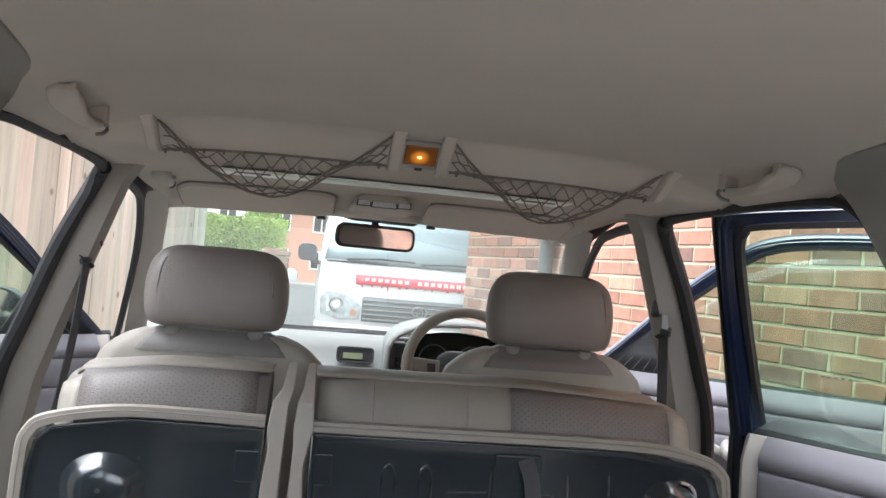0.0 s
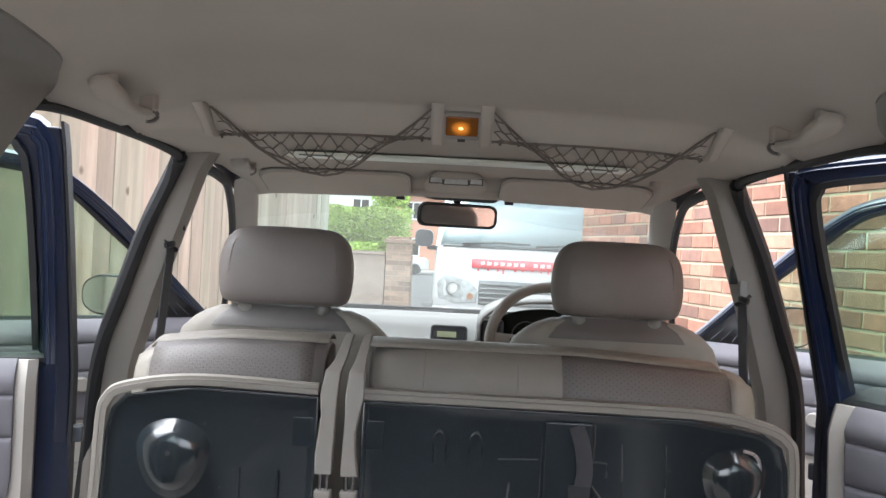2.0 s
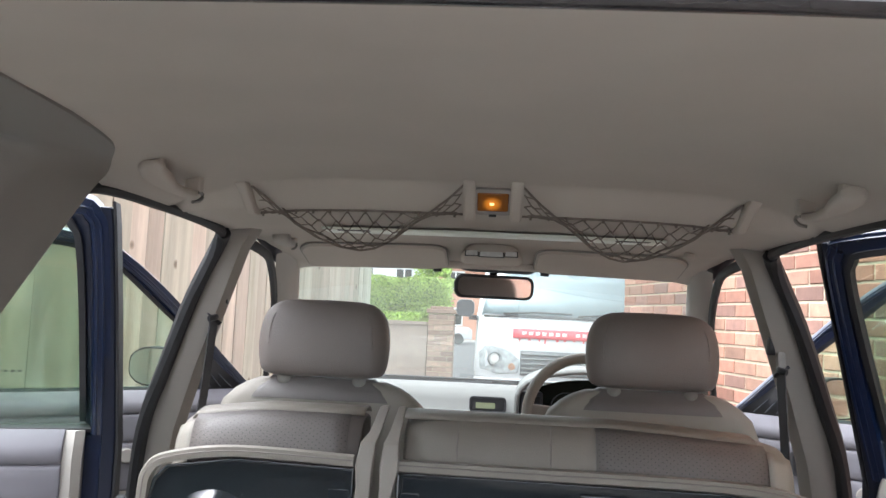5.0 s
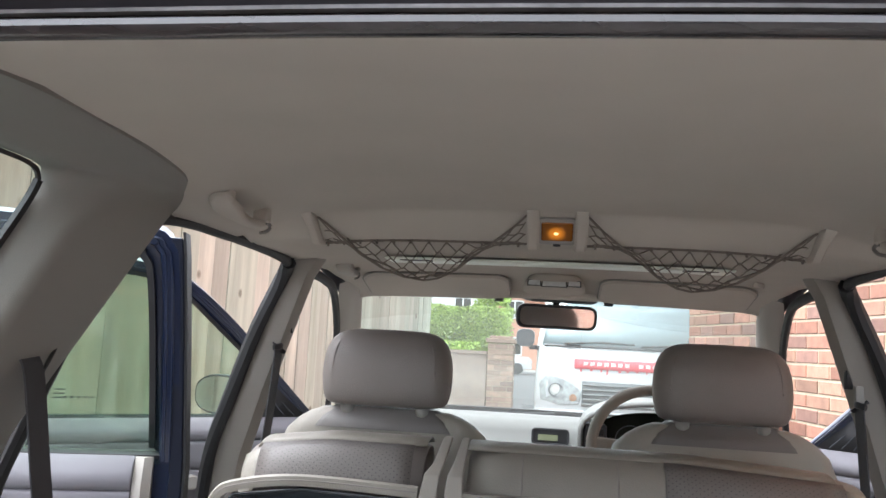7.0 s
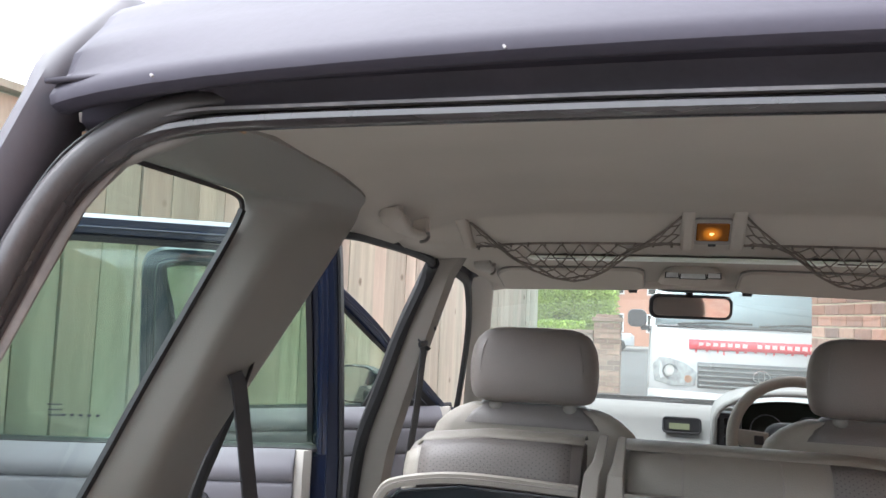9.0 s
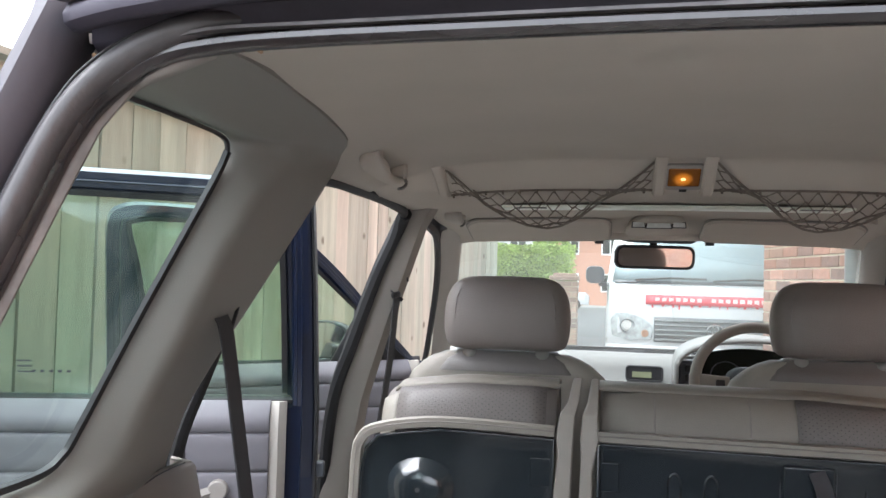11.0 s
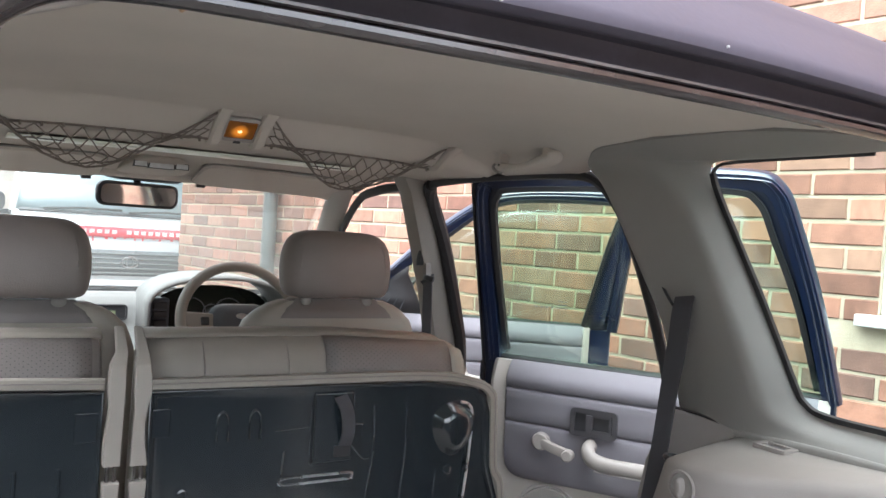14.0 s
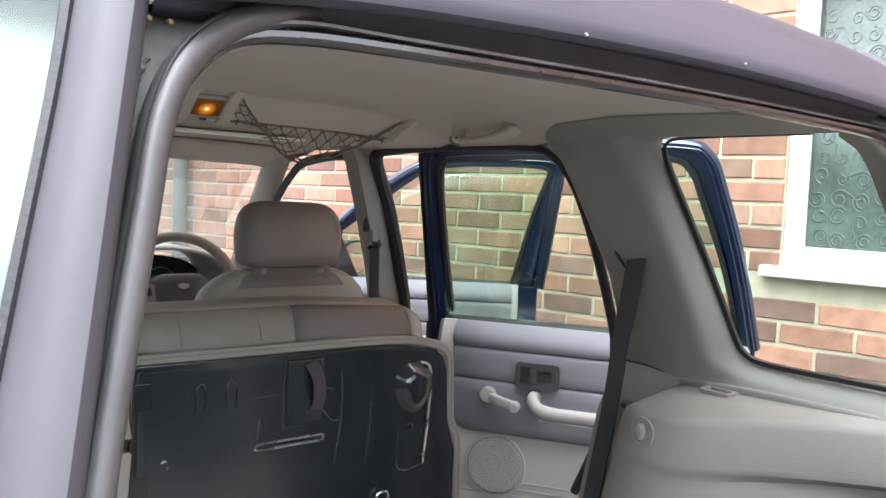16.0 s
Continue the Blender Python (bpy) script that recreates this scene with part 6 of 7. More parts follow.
def grip(s, y, x, z, small=False):
    """Folding roof handle: a flat paddle at its rear, a slim bar and a hooked pivot at its front."""
    k = 0.72 if small else 1.0
    g = thing("grab_handle", "folding beige grab handle on the roof lining" if not small else "small beige coat hook on the roof lining", "grab handle" if not small else "coat hook", (s * x, y, z), "grab handles")
    rows = []
    for yy, w, h, zo in ((-0.090, 0.010, 0.006, 0.012), (-0.086, 0.018, 0.012, 0.006), (-0.07, 0.021, 0.016, 0.0), (-0.045, 0.019, 0.016, -0.004), (-0.02, 0.013, 0.014, -0.008), (0.02, 0.0105, 0.013, -0.010), (0.055, 0.011, 0.013, -0.009), (0.072, 0.011, 0.012, -0.006), (0.076, 0.007, 0.008, -0.004)):
        rows.append([(s * a * 1.0, yy * k, zo * k + b) for a, b in rrect(2 * w * (1.05 if small else 1), h * (1.5 if small else 1), h * 0.4, 3)])
    part("handle_bar", loft(rows, True, True), "trim_light" if small else "headliner", g, "beige handle bar")
    for yy in (-0.072, 0.082):
        part("mount", B((-0.013, yy * k - 0.010, -0.002), (0.013, yy * k + 0.010, 0.024)), "headliner", g, bevel=0.004)
    part("hook", sweep(smooth_path([(-s * 0.002, 0.084 * k, 0.004), (-s * 0.010, 0.096 * k, -0.006), (-s * 0.008, 0.086 * k, -0.016), (-s * 0.002, 0.074 * k, -0.020)], 4), ring(0.003, 6)), "trim_dark", g)
    part("pivot_gap", B((-0.009, 0.078 * k, -0.006), (0.009, 0.081 * k, 0.006)), "black", g)
    return g


for s in (-1, 1):
    grip(s, 1.045, 0.476, 1.586)
grip(-1, 1.85, 0.508, 1.578, True)
part("visor_button", cylinder((0.475, 1.85, 1.585), (0.473, 1.85, 1.572), 0.013, 14), "headliner", car, "blanking button", bevel=0.003)


def belt(pts, label, width=0.046, buckle=None, up=(1, 0, 0)):
    b = thing("seat_belt", label, "seat belt", pts[-1], "seat belts")
    o = Vector(pts[-1])
    part("webbing", sweep([p - o for p in smooth_path(pts, 6)], [(-0.0012, -width / 2), (0.0012, -width / 2), (0.0012, width / 2), (-0.0012, width / 2)], up=up), "belt", b, "charcoal webbing")
    return b, o


for s in (-1, 1):
    # rear belts: out of a slot in the quarter pillar and down to the floor
    if s > 0:
        hang = [(0.606, 0.757, 1.362), (0.601, 0.757, 1.338), (0.625, 0.786, 1.270), (0.645, 0.814, 1.205), (0.648, 0.832, 1.08), (0.65, 0.862, 0.92), (0.66, 0.90, 0.75), (0.66, 0.91, 0.60)]
    else:
        hang = [(0.606, 0.757, 1.362), (0.598, 0.760, 1.335), (0.584, 0.772, 1.217), (0.575, 0.800, 1.08), (0.57, 0.845, 0.92), (0.58, 0.89, 0.75), (0.60, 0.90, 0.60)]
    b, o = belt([(s * x, y, z) for x, y, z in hang], "charcoal rear seat belt hanging from the pillar", 0.040, up=(0.05 * s, 1, 0))
    slit = [Vector((s * 0.611, 0.824, 1.390)), Vector((s * 0.6075, 0.803, 1.366)), Vector((s * 0.604, 0.785, 1.350)), Vector((s * 0.602, 0.779, 1.346))]
    part("slot", sweep([p - o for p in smooth_path(slit, 4)], ring(0.0026, 8)), "black", b, "belt slot")
    part("tongue", B(tuple(Vector((min(s * 0.60, s * 0.65), 0.885, 0.74)) - o), tuple(Vector((max(s * 0.60, s * 0.65), 0.905, 0.80)) - o)), "black", b, bevel=0.004)
    # front belts on the centre pillar: webbing through a looped guide below a teardrop height adjuster
    gx, gy, gz = (0.624, 1.648, 1.318) if s > 0 else (0.610, 1.655, 1.372)
    b, o = belt([(s * (gx + 0.004), gy + 0.012, gz + 0.006), (s * gx, gy, gz - 0.010), (s * (gx + 0.010), gy + 0.012, gz - 0.10), (s * (gx + 0.026), gy + 0.035, gz - 0.20), (s * (gx + 0.07), gy + 0.09, gz - 0.40), (s * 0.72, 1.79, 0.80), (s * 0.74, 1.81, 0.62)], "charcoal front seat belt on the centre pillar", 0.040, up=(-0.08 * s, 0.997, 0))
    place_ = lambda x, y, z: Vector((s * x, y, z)) - o
    part("guide_slot", loft([[place_(gx - 0.016 + d_ + 0.016 * dz_, gy + 0.020 + 0.012 * u_ * k_ - 0.2 * dz_, gz + 0.062 + dz_) for u_, dz_ in [(math.cos(q) * (0.75 - 0.25 * math.sin(q)), 0.024 * math.sin(q)) for q in [0.3927 * j for j in range(16)]]] for d_, k_ in ((0.010, 1.0), (-0.004, 1.0), (-0.006, 0.7))], True, True), "black", b, "dark height-adjuster slot")
    part("guide", sweep(smooth_path([place_(gx + 0.004, gy - 0.022, gz + 0.004), place_(gx - 0.006, gy, gz + 0.008), place_(gx + 0.004, gy + 0.026, gz + 0.004), place_(gx + 0.008, gy + 0.024, gz - 0.022), place_(gx + 0.008, gy + 0.004, gz - 0.028)], 5), [(u * 0.004, v * 0.007) for u, v in ring(1, 8)]), "black", b, "black looped belt guide")
    part("guide_anchor", loft([[place_(gx + 0.002 + x_, gy + 0.014 + w_ * u_, z_) for x_, u_ in ((0.008, -1), (-0.006, -0.8), (-0.006, 0.8), (0.008, 1))] for z_, w_ in ((gz + 0.006, 0.012), (gz + 0.028, 0.010), (gz + 0.046, 0.007))], True, True), "trim_dark", b, "grey belt anchor")


# ---- ground, fence, house, street ----
bm = bmesh.new()
bm.faces.new([bm.verts.new(p) for p in ((-400, -400, 0), (400, -400, 0), (400, 400, 0), (-400, 400, 0))])
tagged(part("ground", bm, "concrete", None), "grey concrete drive and ground", "ground", kind="structure")
bm = B((-90, 17.0, 0.004), (90, 50.0, 0.012))
tagged(part("road", bm, "asphalt", None), "dark asphalt street", "road", kind="structure")


def fence_x(y):
    return -2.02 + 0.10 * y


fence = thing("fence", "tall weathered close-boarded timber fence", "fence", (fence_x(2), 2, 0))
bd = bmesh.new()
prism([(-0.075, -0.006), (0.075, -0.010), (0.075, 0.010), (-0.075, 0.006)], "z", 0.05, 2.012, bd)
me = bpy.data.meshes.new("board")
bmesh.ops.recalc_face_normals(bd, faces=bd.faces[:])
bd.to_mesh(me)
bd.free()
me.materials.append(M["fence"])
yaw = math.atan(0.10)
y = -3.0
while y < 8.0:
    o = new("board", me)
    o.parent = fence
    jit = random.uniform(-0.004, 0.004)
    o.matrix_basis = Matrix.Translation((fence_x(y) - fence_x(2) + jit, y - 2, random.uniform(-0.010, 0.006))) @ Euler((0, random.uniform(-0.004, 0.004), math.pi / 2 - yaw + random.uniform(-0.03, 0.03))).to_matrix().to_4x4() @ Matrix.Diagonal((random.uniform(0.985, 1.0), 1, 1, 1))
    y += random.choice((0.152, 0.156, 0.160))
# added sheet behind the boards; it blocks light so the gaps stay dark
part("fence_backing", loft([[(fence_x(py) - fence_x(2) - 0.034 + a, py - 2, z) for a, z in ((-0.006, 0.05), (0.006, 0.05), (0.006, 2.0), (-0.006, 2.0))] for py in (-3, 8)], True, True), "fence", fence, "added back sheet that keeps the board gaps dark")
for py in (-1.0, 1.4, 3.8, 6.2, 8.0):
    part("fence_post", B((fence_x(py) - fence_x(2) - 0.14, py - 2.05, 0), (fence_x(py) - fence_x(2) - 0.04, py - 1.95, 2.1)), "fence", fence, "square timber post", bevel=0.006)
part("fence_cap", loft([[(fence_x(py) - fence_x(2) + a, py - 2, 2.026 + b) for a, b in ((-0.045, -0.008), (0.038, -0.008), (0.038, 0.014), (-0.045, 0.020))] for py in (-3, 8)], True, True), "fence", fence, "timber capping rail")
for z in (0.4, 1.1, 1.8):
    part("fence_rail", loft([[(fence_x(py) - fence_x(2) - 0.07 + a, py - 2, z + b) for a, b in ((-0.03, -0.04), (0.03, -0.04), (0.03, 0.04), (-0.03, 0.04))] for py in (-3, 8)], True, True), "fence", fence)

# house: wall line, window, pipe
WX, WK = 2.255, -0.19


def wall_x(y):
    return WX + WK * y


wyaw = math.atan(WK)
CORNER = 6.33
WALL_TOP = 2.62
win_y0, win_y1, win_z0, win_z1 = 0.10, 1.272, 1.275, 2.25
house = thing("house", "red-brown brick house side wall with a white window", "house", (wall_x(0), 0, 0), kind="structure")
house.rotation_euler = (0, 0, -wyaw)
wl_ = math.sqrt(1 + WK * WK)


def W(y, z, out=0.0):
    """Along the wall, in the house's own axes; out goes towards the car."""
    return (-out, y * wl_, z)


def wall_block(ya, yb, za, zb, name="wall"):
    return part(name, B((-0.004, ya * wl_, za), (0.25, yb * wl_, zb)), "mortar", house, "mortared backing of the wall", smooth=False)


part("house_body", B((0.25, -5.0 * wl_, 0), (5.0, CORNER * wl_, WALL_TOP - 0.02)), "brick_far", house, "plain remainder of the house", smooth=False)
wall_block(-5.0, win_y0, 0, WALL_TOP)
wall_block(win_y0, win_y1, 0, win_z0)
wall_block(win_y0, win_y1, win_z1, WALL_TOP)
wall_block(win_y1, CORNER, 0, WALL_TOP)
part("end_wall", B((0.25, CORNER * wl_ - 0.25, 0), (6.0, CORNER * wl_, WALL_TOP)), "brick_far", house, "return wall", smooth=False)
part("upper_wall", B((0.0, -5.0 * wl_, WALL_TOP), (6.0, CORNER * wl_, 5.2)), "brick_far", house, "upper storey", smooth=False)
part("house_roof", loft([[(-0.35, -5.3 * wl_, 5.2), (3.0, -5.3 * wl_, 7.0), (6.3, -5.3 * wl_, 5.2)], [(-0.35, CORNER * wl_ + 0.3, 5.2), (3.0, CORNER * wl_ + 0.3, 7.0), (6.3, CORNER * wl_ + 0.3, 5.2)]]), "roof_tile", house, "tiled roof", solid=0.1)
yw0, yw1 = win_y0 * wl_, win_y1 * wl_
wf = part("window", B((0.010, yw0, win_z0), (0.09, yw0 + 0.07, win_z1)), "white_upvc", house, "white plastic casement window", bevel=0.004)
part("window_stile", B((0.010, yw1 - 0.058, win_z0), (0.09, yw1, win_z1)), "white_upvc", wf, bevel=0.004)
part("window_rail", B((0.014, yw0 + 0.07, win_z0), (0.09, yw1 - 0.058, win_z0 + 0.058)), "white_upvc", wf, bevel=0.004)
part("window_rail", B((0.014, yw0 + 0.07, win_z1 - 0.07), (0.09, yw1 - 0.07, win_z1)), "white_upvc", wf, bevel=0.004)
part("bead", sweep([(0.022, yw1 - 0.062, win_z0 + 0.062), (0.022, yw1 - 0.062, win_z1 - 0.074), (0.022, yw0 + 0.074, win_z1 - 0.074), (0.022, yw0 + 0.074, win_z0 + 0.062)], ring(0.006, 6), True, up=(1, 0, 0)), "white_upvc", wf)
part("obscure_pane", B((0.052, yw0 + 0.05, win_z0 + 0.05), (0.06, yw1 - 0.05, win_z1 - 0.05)), "obscure", wf, "swirl-patterned obscure glass", smooth=False)
rc = random.Random(21)
curls = bmesh.new()
cell = 0.066
for a in range(int((yw1 - yw0 - 0.15) / cell) + 1):
    for b in range(int((win_z1 - win_z0 - 0.16) / cell) + 1):
        cy_, cz_ = yw1 - 0.098 - a * cell + rc.uniform(-0.012, 0.012), win_z0 + 0.098 + b * cell + rc.uniform(-0.012, 0.012)
        a0, turn_, r0, wind = rc.uniform(0, 6.3), rc.choice((-1, 1)), rc.uniform(0.018, 0.027), rc.uniform(1.1, 2.3)
        line_ = []
        for j in range(30):
            q = a0 + turn_ * wind * 2 * math.pi * j / 29
            r_ = r0 * (1.12 - 0.80 * j / 29)
            line_.append(Vector((0.0515, cy_ + r_ * math.cos(q), cz_ + 1.1 * r_ * math.sin(q))))
        if (a + b) % 2 and 0 < a < 15 and 0 < b < 11:   # tail that bends away to the next curl
            u_ = (line_[0] - line_[1]).normalized()
            w_ = Vector((0, -u_.z, u_.y)) * turn_
            tail = smooth_path([line_[0] + u_ * 0.052 + w_ * 0.020, line_[0] + u_ * 0.040 - w_ * 0.002, line_[0] + u_ * 0.016 + w_ * 0.001, line_[0]], 4)
            line_ = [p for p in tail[:-1]] + line_
        sweep(line_, [(-0.0024, 0.0004), (-0.0010, 0.0030), (0.0010, 0.0030), (0.0024, 0.0004), (0.0024, -0.001), (-0.0024, -0.001)], up=(-1, 0, 0), bm=curls)
part("raised_swirls", curls, "swirl", wf, "raised curling lines in the glass, highlight in their colour")
part("window_sill", B((-0.055, yw0 - 0.05, 1.237), (0.06, yw1 + 0.055, 1.274)), "white_upvc", wf, "projecting white sill", bevel=0.006)
pipe = part("drainpipe", cylinder(W(4.86, 0.0, 0.07), W(4.86, 3.0, 0.07), 0.045, 20), "pipe", house, "grey-green plastic drainpipe")
for z in (0.9, 1.66, 2.3):
    part("pipe_bracket", B((-0.115, 4.86 * wl_ - 0.072, z), (0.004, 4.86 * wl_ + 0.048, z + 0.022)), "pipe", pipe, bevel=0.004)

# ---- the van in front ----
van = thing("van", "white panel van with a red-streaked name panel", "van", (0.735, 6.62, 0))
half = 0.83
rows = []
for z, yo, h in ((0.36, 0.06, 0.80), (0.45, 0.0, 0.83), (0.75, 0.0, 0.84), (0.98, 0.01, 0.845), (1.22, 0.05, 0.84), (1.40, 0.13, 0.83), (1.44, 0.16, 0.825)):
    rows.append([(h * math.sin(a), yo + 0.16 * (1 - math.cos(a)) ** 1.2, z) for a in [radians(-90 + 9 * k) for k in range(21)]] )
front = part("front_panel", loft(rows), "van_white", van, "white bonnet and front panel", solid=0.01)
rows = []
for z, yo, h in ((1.44, 0.16, 0.80), (1.60, 0.30, 0.78), (1.76, 0.44, 0.75), (1.90, 0.56, 0.71)):
    rows.append([(h * math.sin(a), yo + 0.14 * (1 - math.cos(a)) ** 1.2, z) for a in [radians(-90 + 9 * k) for k in range(21)]])
ws = material("van_windscreen_glass", (0.17, 0.215, 0.23), 0.32, metal=0.25, var=0.08, scale=3, bump=0.0)
part("windscreen", loft(rows), ws, van, "reflective van windscreen", solid=0.006)
rows = []
for y, w, zt in ((0.32, 0.84, 1.44), (0.45, 0.84, 1.68), (0.60, 0.83, 1.90), (0.72, 0.82, 1.965), (1.2, 0.82, 2.0), (4.6, 0.82, 2.0)):
    rows.append([(-w, y, 0.45), (-w - 0.01, y, 1.0), (-w, y, min(1.40, zt)), (-w + 0.05, y, zt - 0.06), (-w + 0.14, y, zt), (0, y, zt + 0.03), (w - 0.14, y, zt), (w - 0.05, y, zt - 0.06), (w, y, min(1.40, zt)), (w + 0.01, y, 1.0), (w, y, 0.45)])
part("body", loft(rows), "van_white", van, "white van body", solid=0.01)
for s in (-1, 1):
    part("screen_pillar", sweep([(s * 0.815, 0.33, 1.42), (s * 0.78, 0.50, 1.68), (s * 0.74, 0.68, 1.92)], ring(0.035, 8)), "van_white", van, bevel=0.0)
part("roof_brow", loft([[(0.74 * u, 0.53 + 0.14 * u * u, 1.885), (0.74 * u, 0.60 + 0.14 * u * u, 1.95), (0.76 * u, 0.8, 1.99)] for u in [-1 + 0.2 * k for k in range(11)]]), "van_white", van, solid=0.01)


def curve_y(x, z):
    yo = interp(z, [(0.45, 0.0), (0.98, 0.01), (1.22, 0.05), (1.40, 0.13)])
    a = math.asin(max(min(x / 0.84, 1), -1))
    return yo + 0.16 * (1 - math.cos(a)) ** 1.2


def panel_on_front(x0, x1, z0, z1, off=0.012, n=8):
    rows = []
    for k in range(n + 1):
        x = x0 + (x1 - x0) * k / n
        rows.append([(x, curve_y(x, z) - off, z) for z in (z0, (z0 + z1) / 2, z1)])
    return loft(rows)


gr = part("grille", panel_on_front(-0.47, 0.47, 0.965, 1.165), "grille", van, "dark slatted grille", solid=0.008)
for k in range(5):
    z = 0.985 + 0.038 * k
    part("grille_bar", sweep([(x, curve_y(x, z) - 0.020, z) for x in [-0.46 + 0.115 * j for j in range(9)]], ring(0.009, 6)), "grille_bar", gr)
part("badge", sweep([(0.062 * math.cos(a), -0.03, 1.075 + 0.042 * math.sin(a)) for a in [2 * math.pi * k / 24 for k in range(24)]], ring(0.006, 6), True, up=(0, 1, 0)), "chrome", gr, "oval chrome badge")
part("badge", sweep([(0.024 * math.cos(a), -0.03, 1.075 + 0.040 * math.sin(a)) for a in [2 * math.pi * k / 24 for k in range(24)]], ring(0.005, 6), True, up=(0, 1, 0)), "chrome", gr)
for s in (-1, 1):
    hl = part("headlamp", loft([[(s * x, curve_y(x, z) - o, z) for x, z in ((0.49, 0.98), (0.47, 1.08), (0.55, 1.155), (0.66, 1.19), (0.76, 1.20), (0.815, 1.13), (0.80, 1.00), (0.66, 0.965))] for o in (-0.03, 0.016)], True, True), "van_lamp", van, "clear headlamp unit", bevel=0.006)
    part("indicator", cylinder((s * 0.54, curve_y(0.54, 1.03) - 0.014, 1.03), (s * 0.54, curve_y(0.54, 1.03) - 0.022, 1.03), 0.030, 16), "dull_amber", hl, "amber indicator")
    part("lamp_bowl", sweep([(s * (0.68 + 0.055 * math.cos(q)), curve_y(0.68, 1.09) - 0.020, 1.085 + 0.055 * math.sin(q)) for q in [0.2618 * j for j in range(24)]], ring(0.007, 6), True, up=(0, 1, 0)), "grille_bar", hl, "dark-rimmed lamp bowl")
    part("lamp_lens", cylinder((s * 0.68, curve_y(0.68, 1.09) - 0.010, 1.085), (s * 0.68, curve_y(0.68, 1.09) - 0.022, 1.085), 0.050, 20, 0.030), "white_upvc", hl, "bright reflector", bevel=0.004)
    m = part("door_mirror", loft([[(s * (0.95 + a), y, 1.50 + b) for a, b in rrect(0.16 * k, 0.15 * k, 0.05 * k)] for y, k in ((0.36, 0.95), (0.40, 1.0), (0.46, 0.8))], True, True), "grille", van, "dark door mirror")
    part("mirror_arm", B((min(s * 0.82, s * 0.92), 0.42, 1.40), (max(s * 0.82, s * 0.92), 0.46, 1.44)), "grille", m, bevel=0.008)
    for wy in (0.75, 3.3):
        part("wheel", cylinder((s * 0.66, wy, 0.33), (s * 0.84, wy, 0.33), 0.33, 28), "tyre", van, "black tyre", bevel=0.03)
part("bumper", loft([[(x, curve_y(x, 0.6) - 0.05 + o, z) for x in [-0.84 + 0.14 * j for j in range(13)]] for z, o in ((0.40, 0.02), (0.55, 0.0), (0.80, 0.0), (0.93, 0.035))]), "van_white", van, "white bumper", solid=0.03)
part("lower_intake", panel_on_front(-0.5, 0.5, 0.60, 0.78, 0.075), "grille", van, solid=0.01)
part("plate", B((-0.26, -0.085, 0.62), (0.26, -0.078, 0.73)), "white_upvc", van, "plain plate")
nm = part("name_panel", panel_on_front(-0.535, 0.46, 1.265, 1.343, 0.014, 14), "red", van, "red brush-stroke name panel", solid=0.002)
bars = bmesh.new()
for k in range(16):
    if k == 7:
        continue
    x = -0.46 + 0.055 * k
    box(bars, (x, curve_y(x, 1.30) - 0.0185, 1.285), (x + 0.036, curve_y(x, 1.30) - 0.016, 1.322))
part("lettering_bars", bars, "pink_bar", nm, "pale bars of lettering")
drips = bmesh.new()
for k in range(13):
    x = -0.48 + 0.072 * k + random.uniform(-0.02, 0.02)
    dl = random.uniform(0.015, 0.06)
    box(drips, (x, curve_y(x, 1.25) - 0.0155, 1.268 - dl * 0.7), (x + random.uniform(0.010, 0.022), curve_y(x, 1.26) - 0.013, 1.270))
part("paint_drips", drips, "red", nm, "red drips below the name")
part("scuttle", sweep([(x, curve_y(x, 1.40) + 0.03, 1.445) for x in [-0.78 + 0.13 * j for j in range(13)]], ring(0.016, 6)), "grille", van, "dark wiper scuttle")
for a, b in ((-0.62, -0.05), (0.0, 0.55)):
    part("wiper", sweep([(a, curve_y(a, 1.4) + 0.01, 1.465), ((a + b) / 2, 0.14, 1.485), (b, curve_y(b, 1.4) + 0.02, 1.48)], ring(0.009, 6)), "black", van, "black wiper")

# ---- garden wall, pillar and hedge ----
gw = thing("garden_wall", "low buff rendered garden wall with a brick gate pillar", "garden wall", (-2.5, 12.0, 0))
part("wall_run", loft([[(x, y + a, z) for a, z in ((0.0, 0), (0.0, 1.28), (-0.02, 1.29), (-0.02, 1.335), (0.22, 1.335), (0.22, 0))] for x, y in ((-9.0, -0.6), (1.58, 0.0))], True, True), "render", gw, "buff rendered wall")
part("wall_plinth", B((-9.0, -0.06, 0), (1.58, -0.01, 0.62)), "render", gw)
pil = part("gate_pillar", B((1.60, -0.10, 0), (1.97, 0.26, 1.46)), "mortar", gw, "brick gate pillar", smooth=False)
bm = bmesh.new()
for c in range(19):
    z = 0.01 + 0.076 * c
    off = 0.0 if c % 2 else -0.10
    for k in range(3):
        a, b = max(1.60, 1.60 + off + 0.2 * k), min(1.97, 1.60 + off + 0.2 * k + 0.19)
        if b - a > 0.03:
            box(bm, (a, -0.112, z), (b, -0.08, z + 0.064))
    for k in range(3):
        a, b = max(-0.10, -0.10 + off + 0.2 * k), min(0.26, -0.10 + off + 0.2 * k + 0.19)
        if b - a > 0.03:
            box(bm, (1.95, a, z), (1.982, b, z + 0.064))
part("pillar_brickwork", bm, "pillar_brick", pil, "red and grey pillar bricks", smooth=False)
part("pillar_cap", B((1.57, -0.13, 1.465), (2.0, 0.29, 1.53)), "pillar_brick", pil, "brick coping", bevel=0.01)
part("pillar_cap", B((1.62, -0.08, 1.53), (1.95, 0.24, 1.57)), "pillar_brick", pil, bevel=0.01)


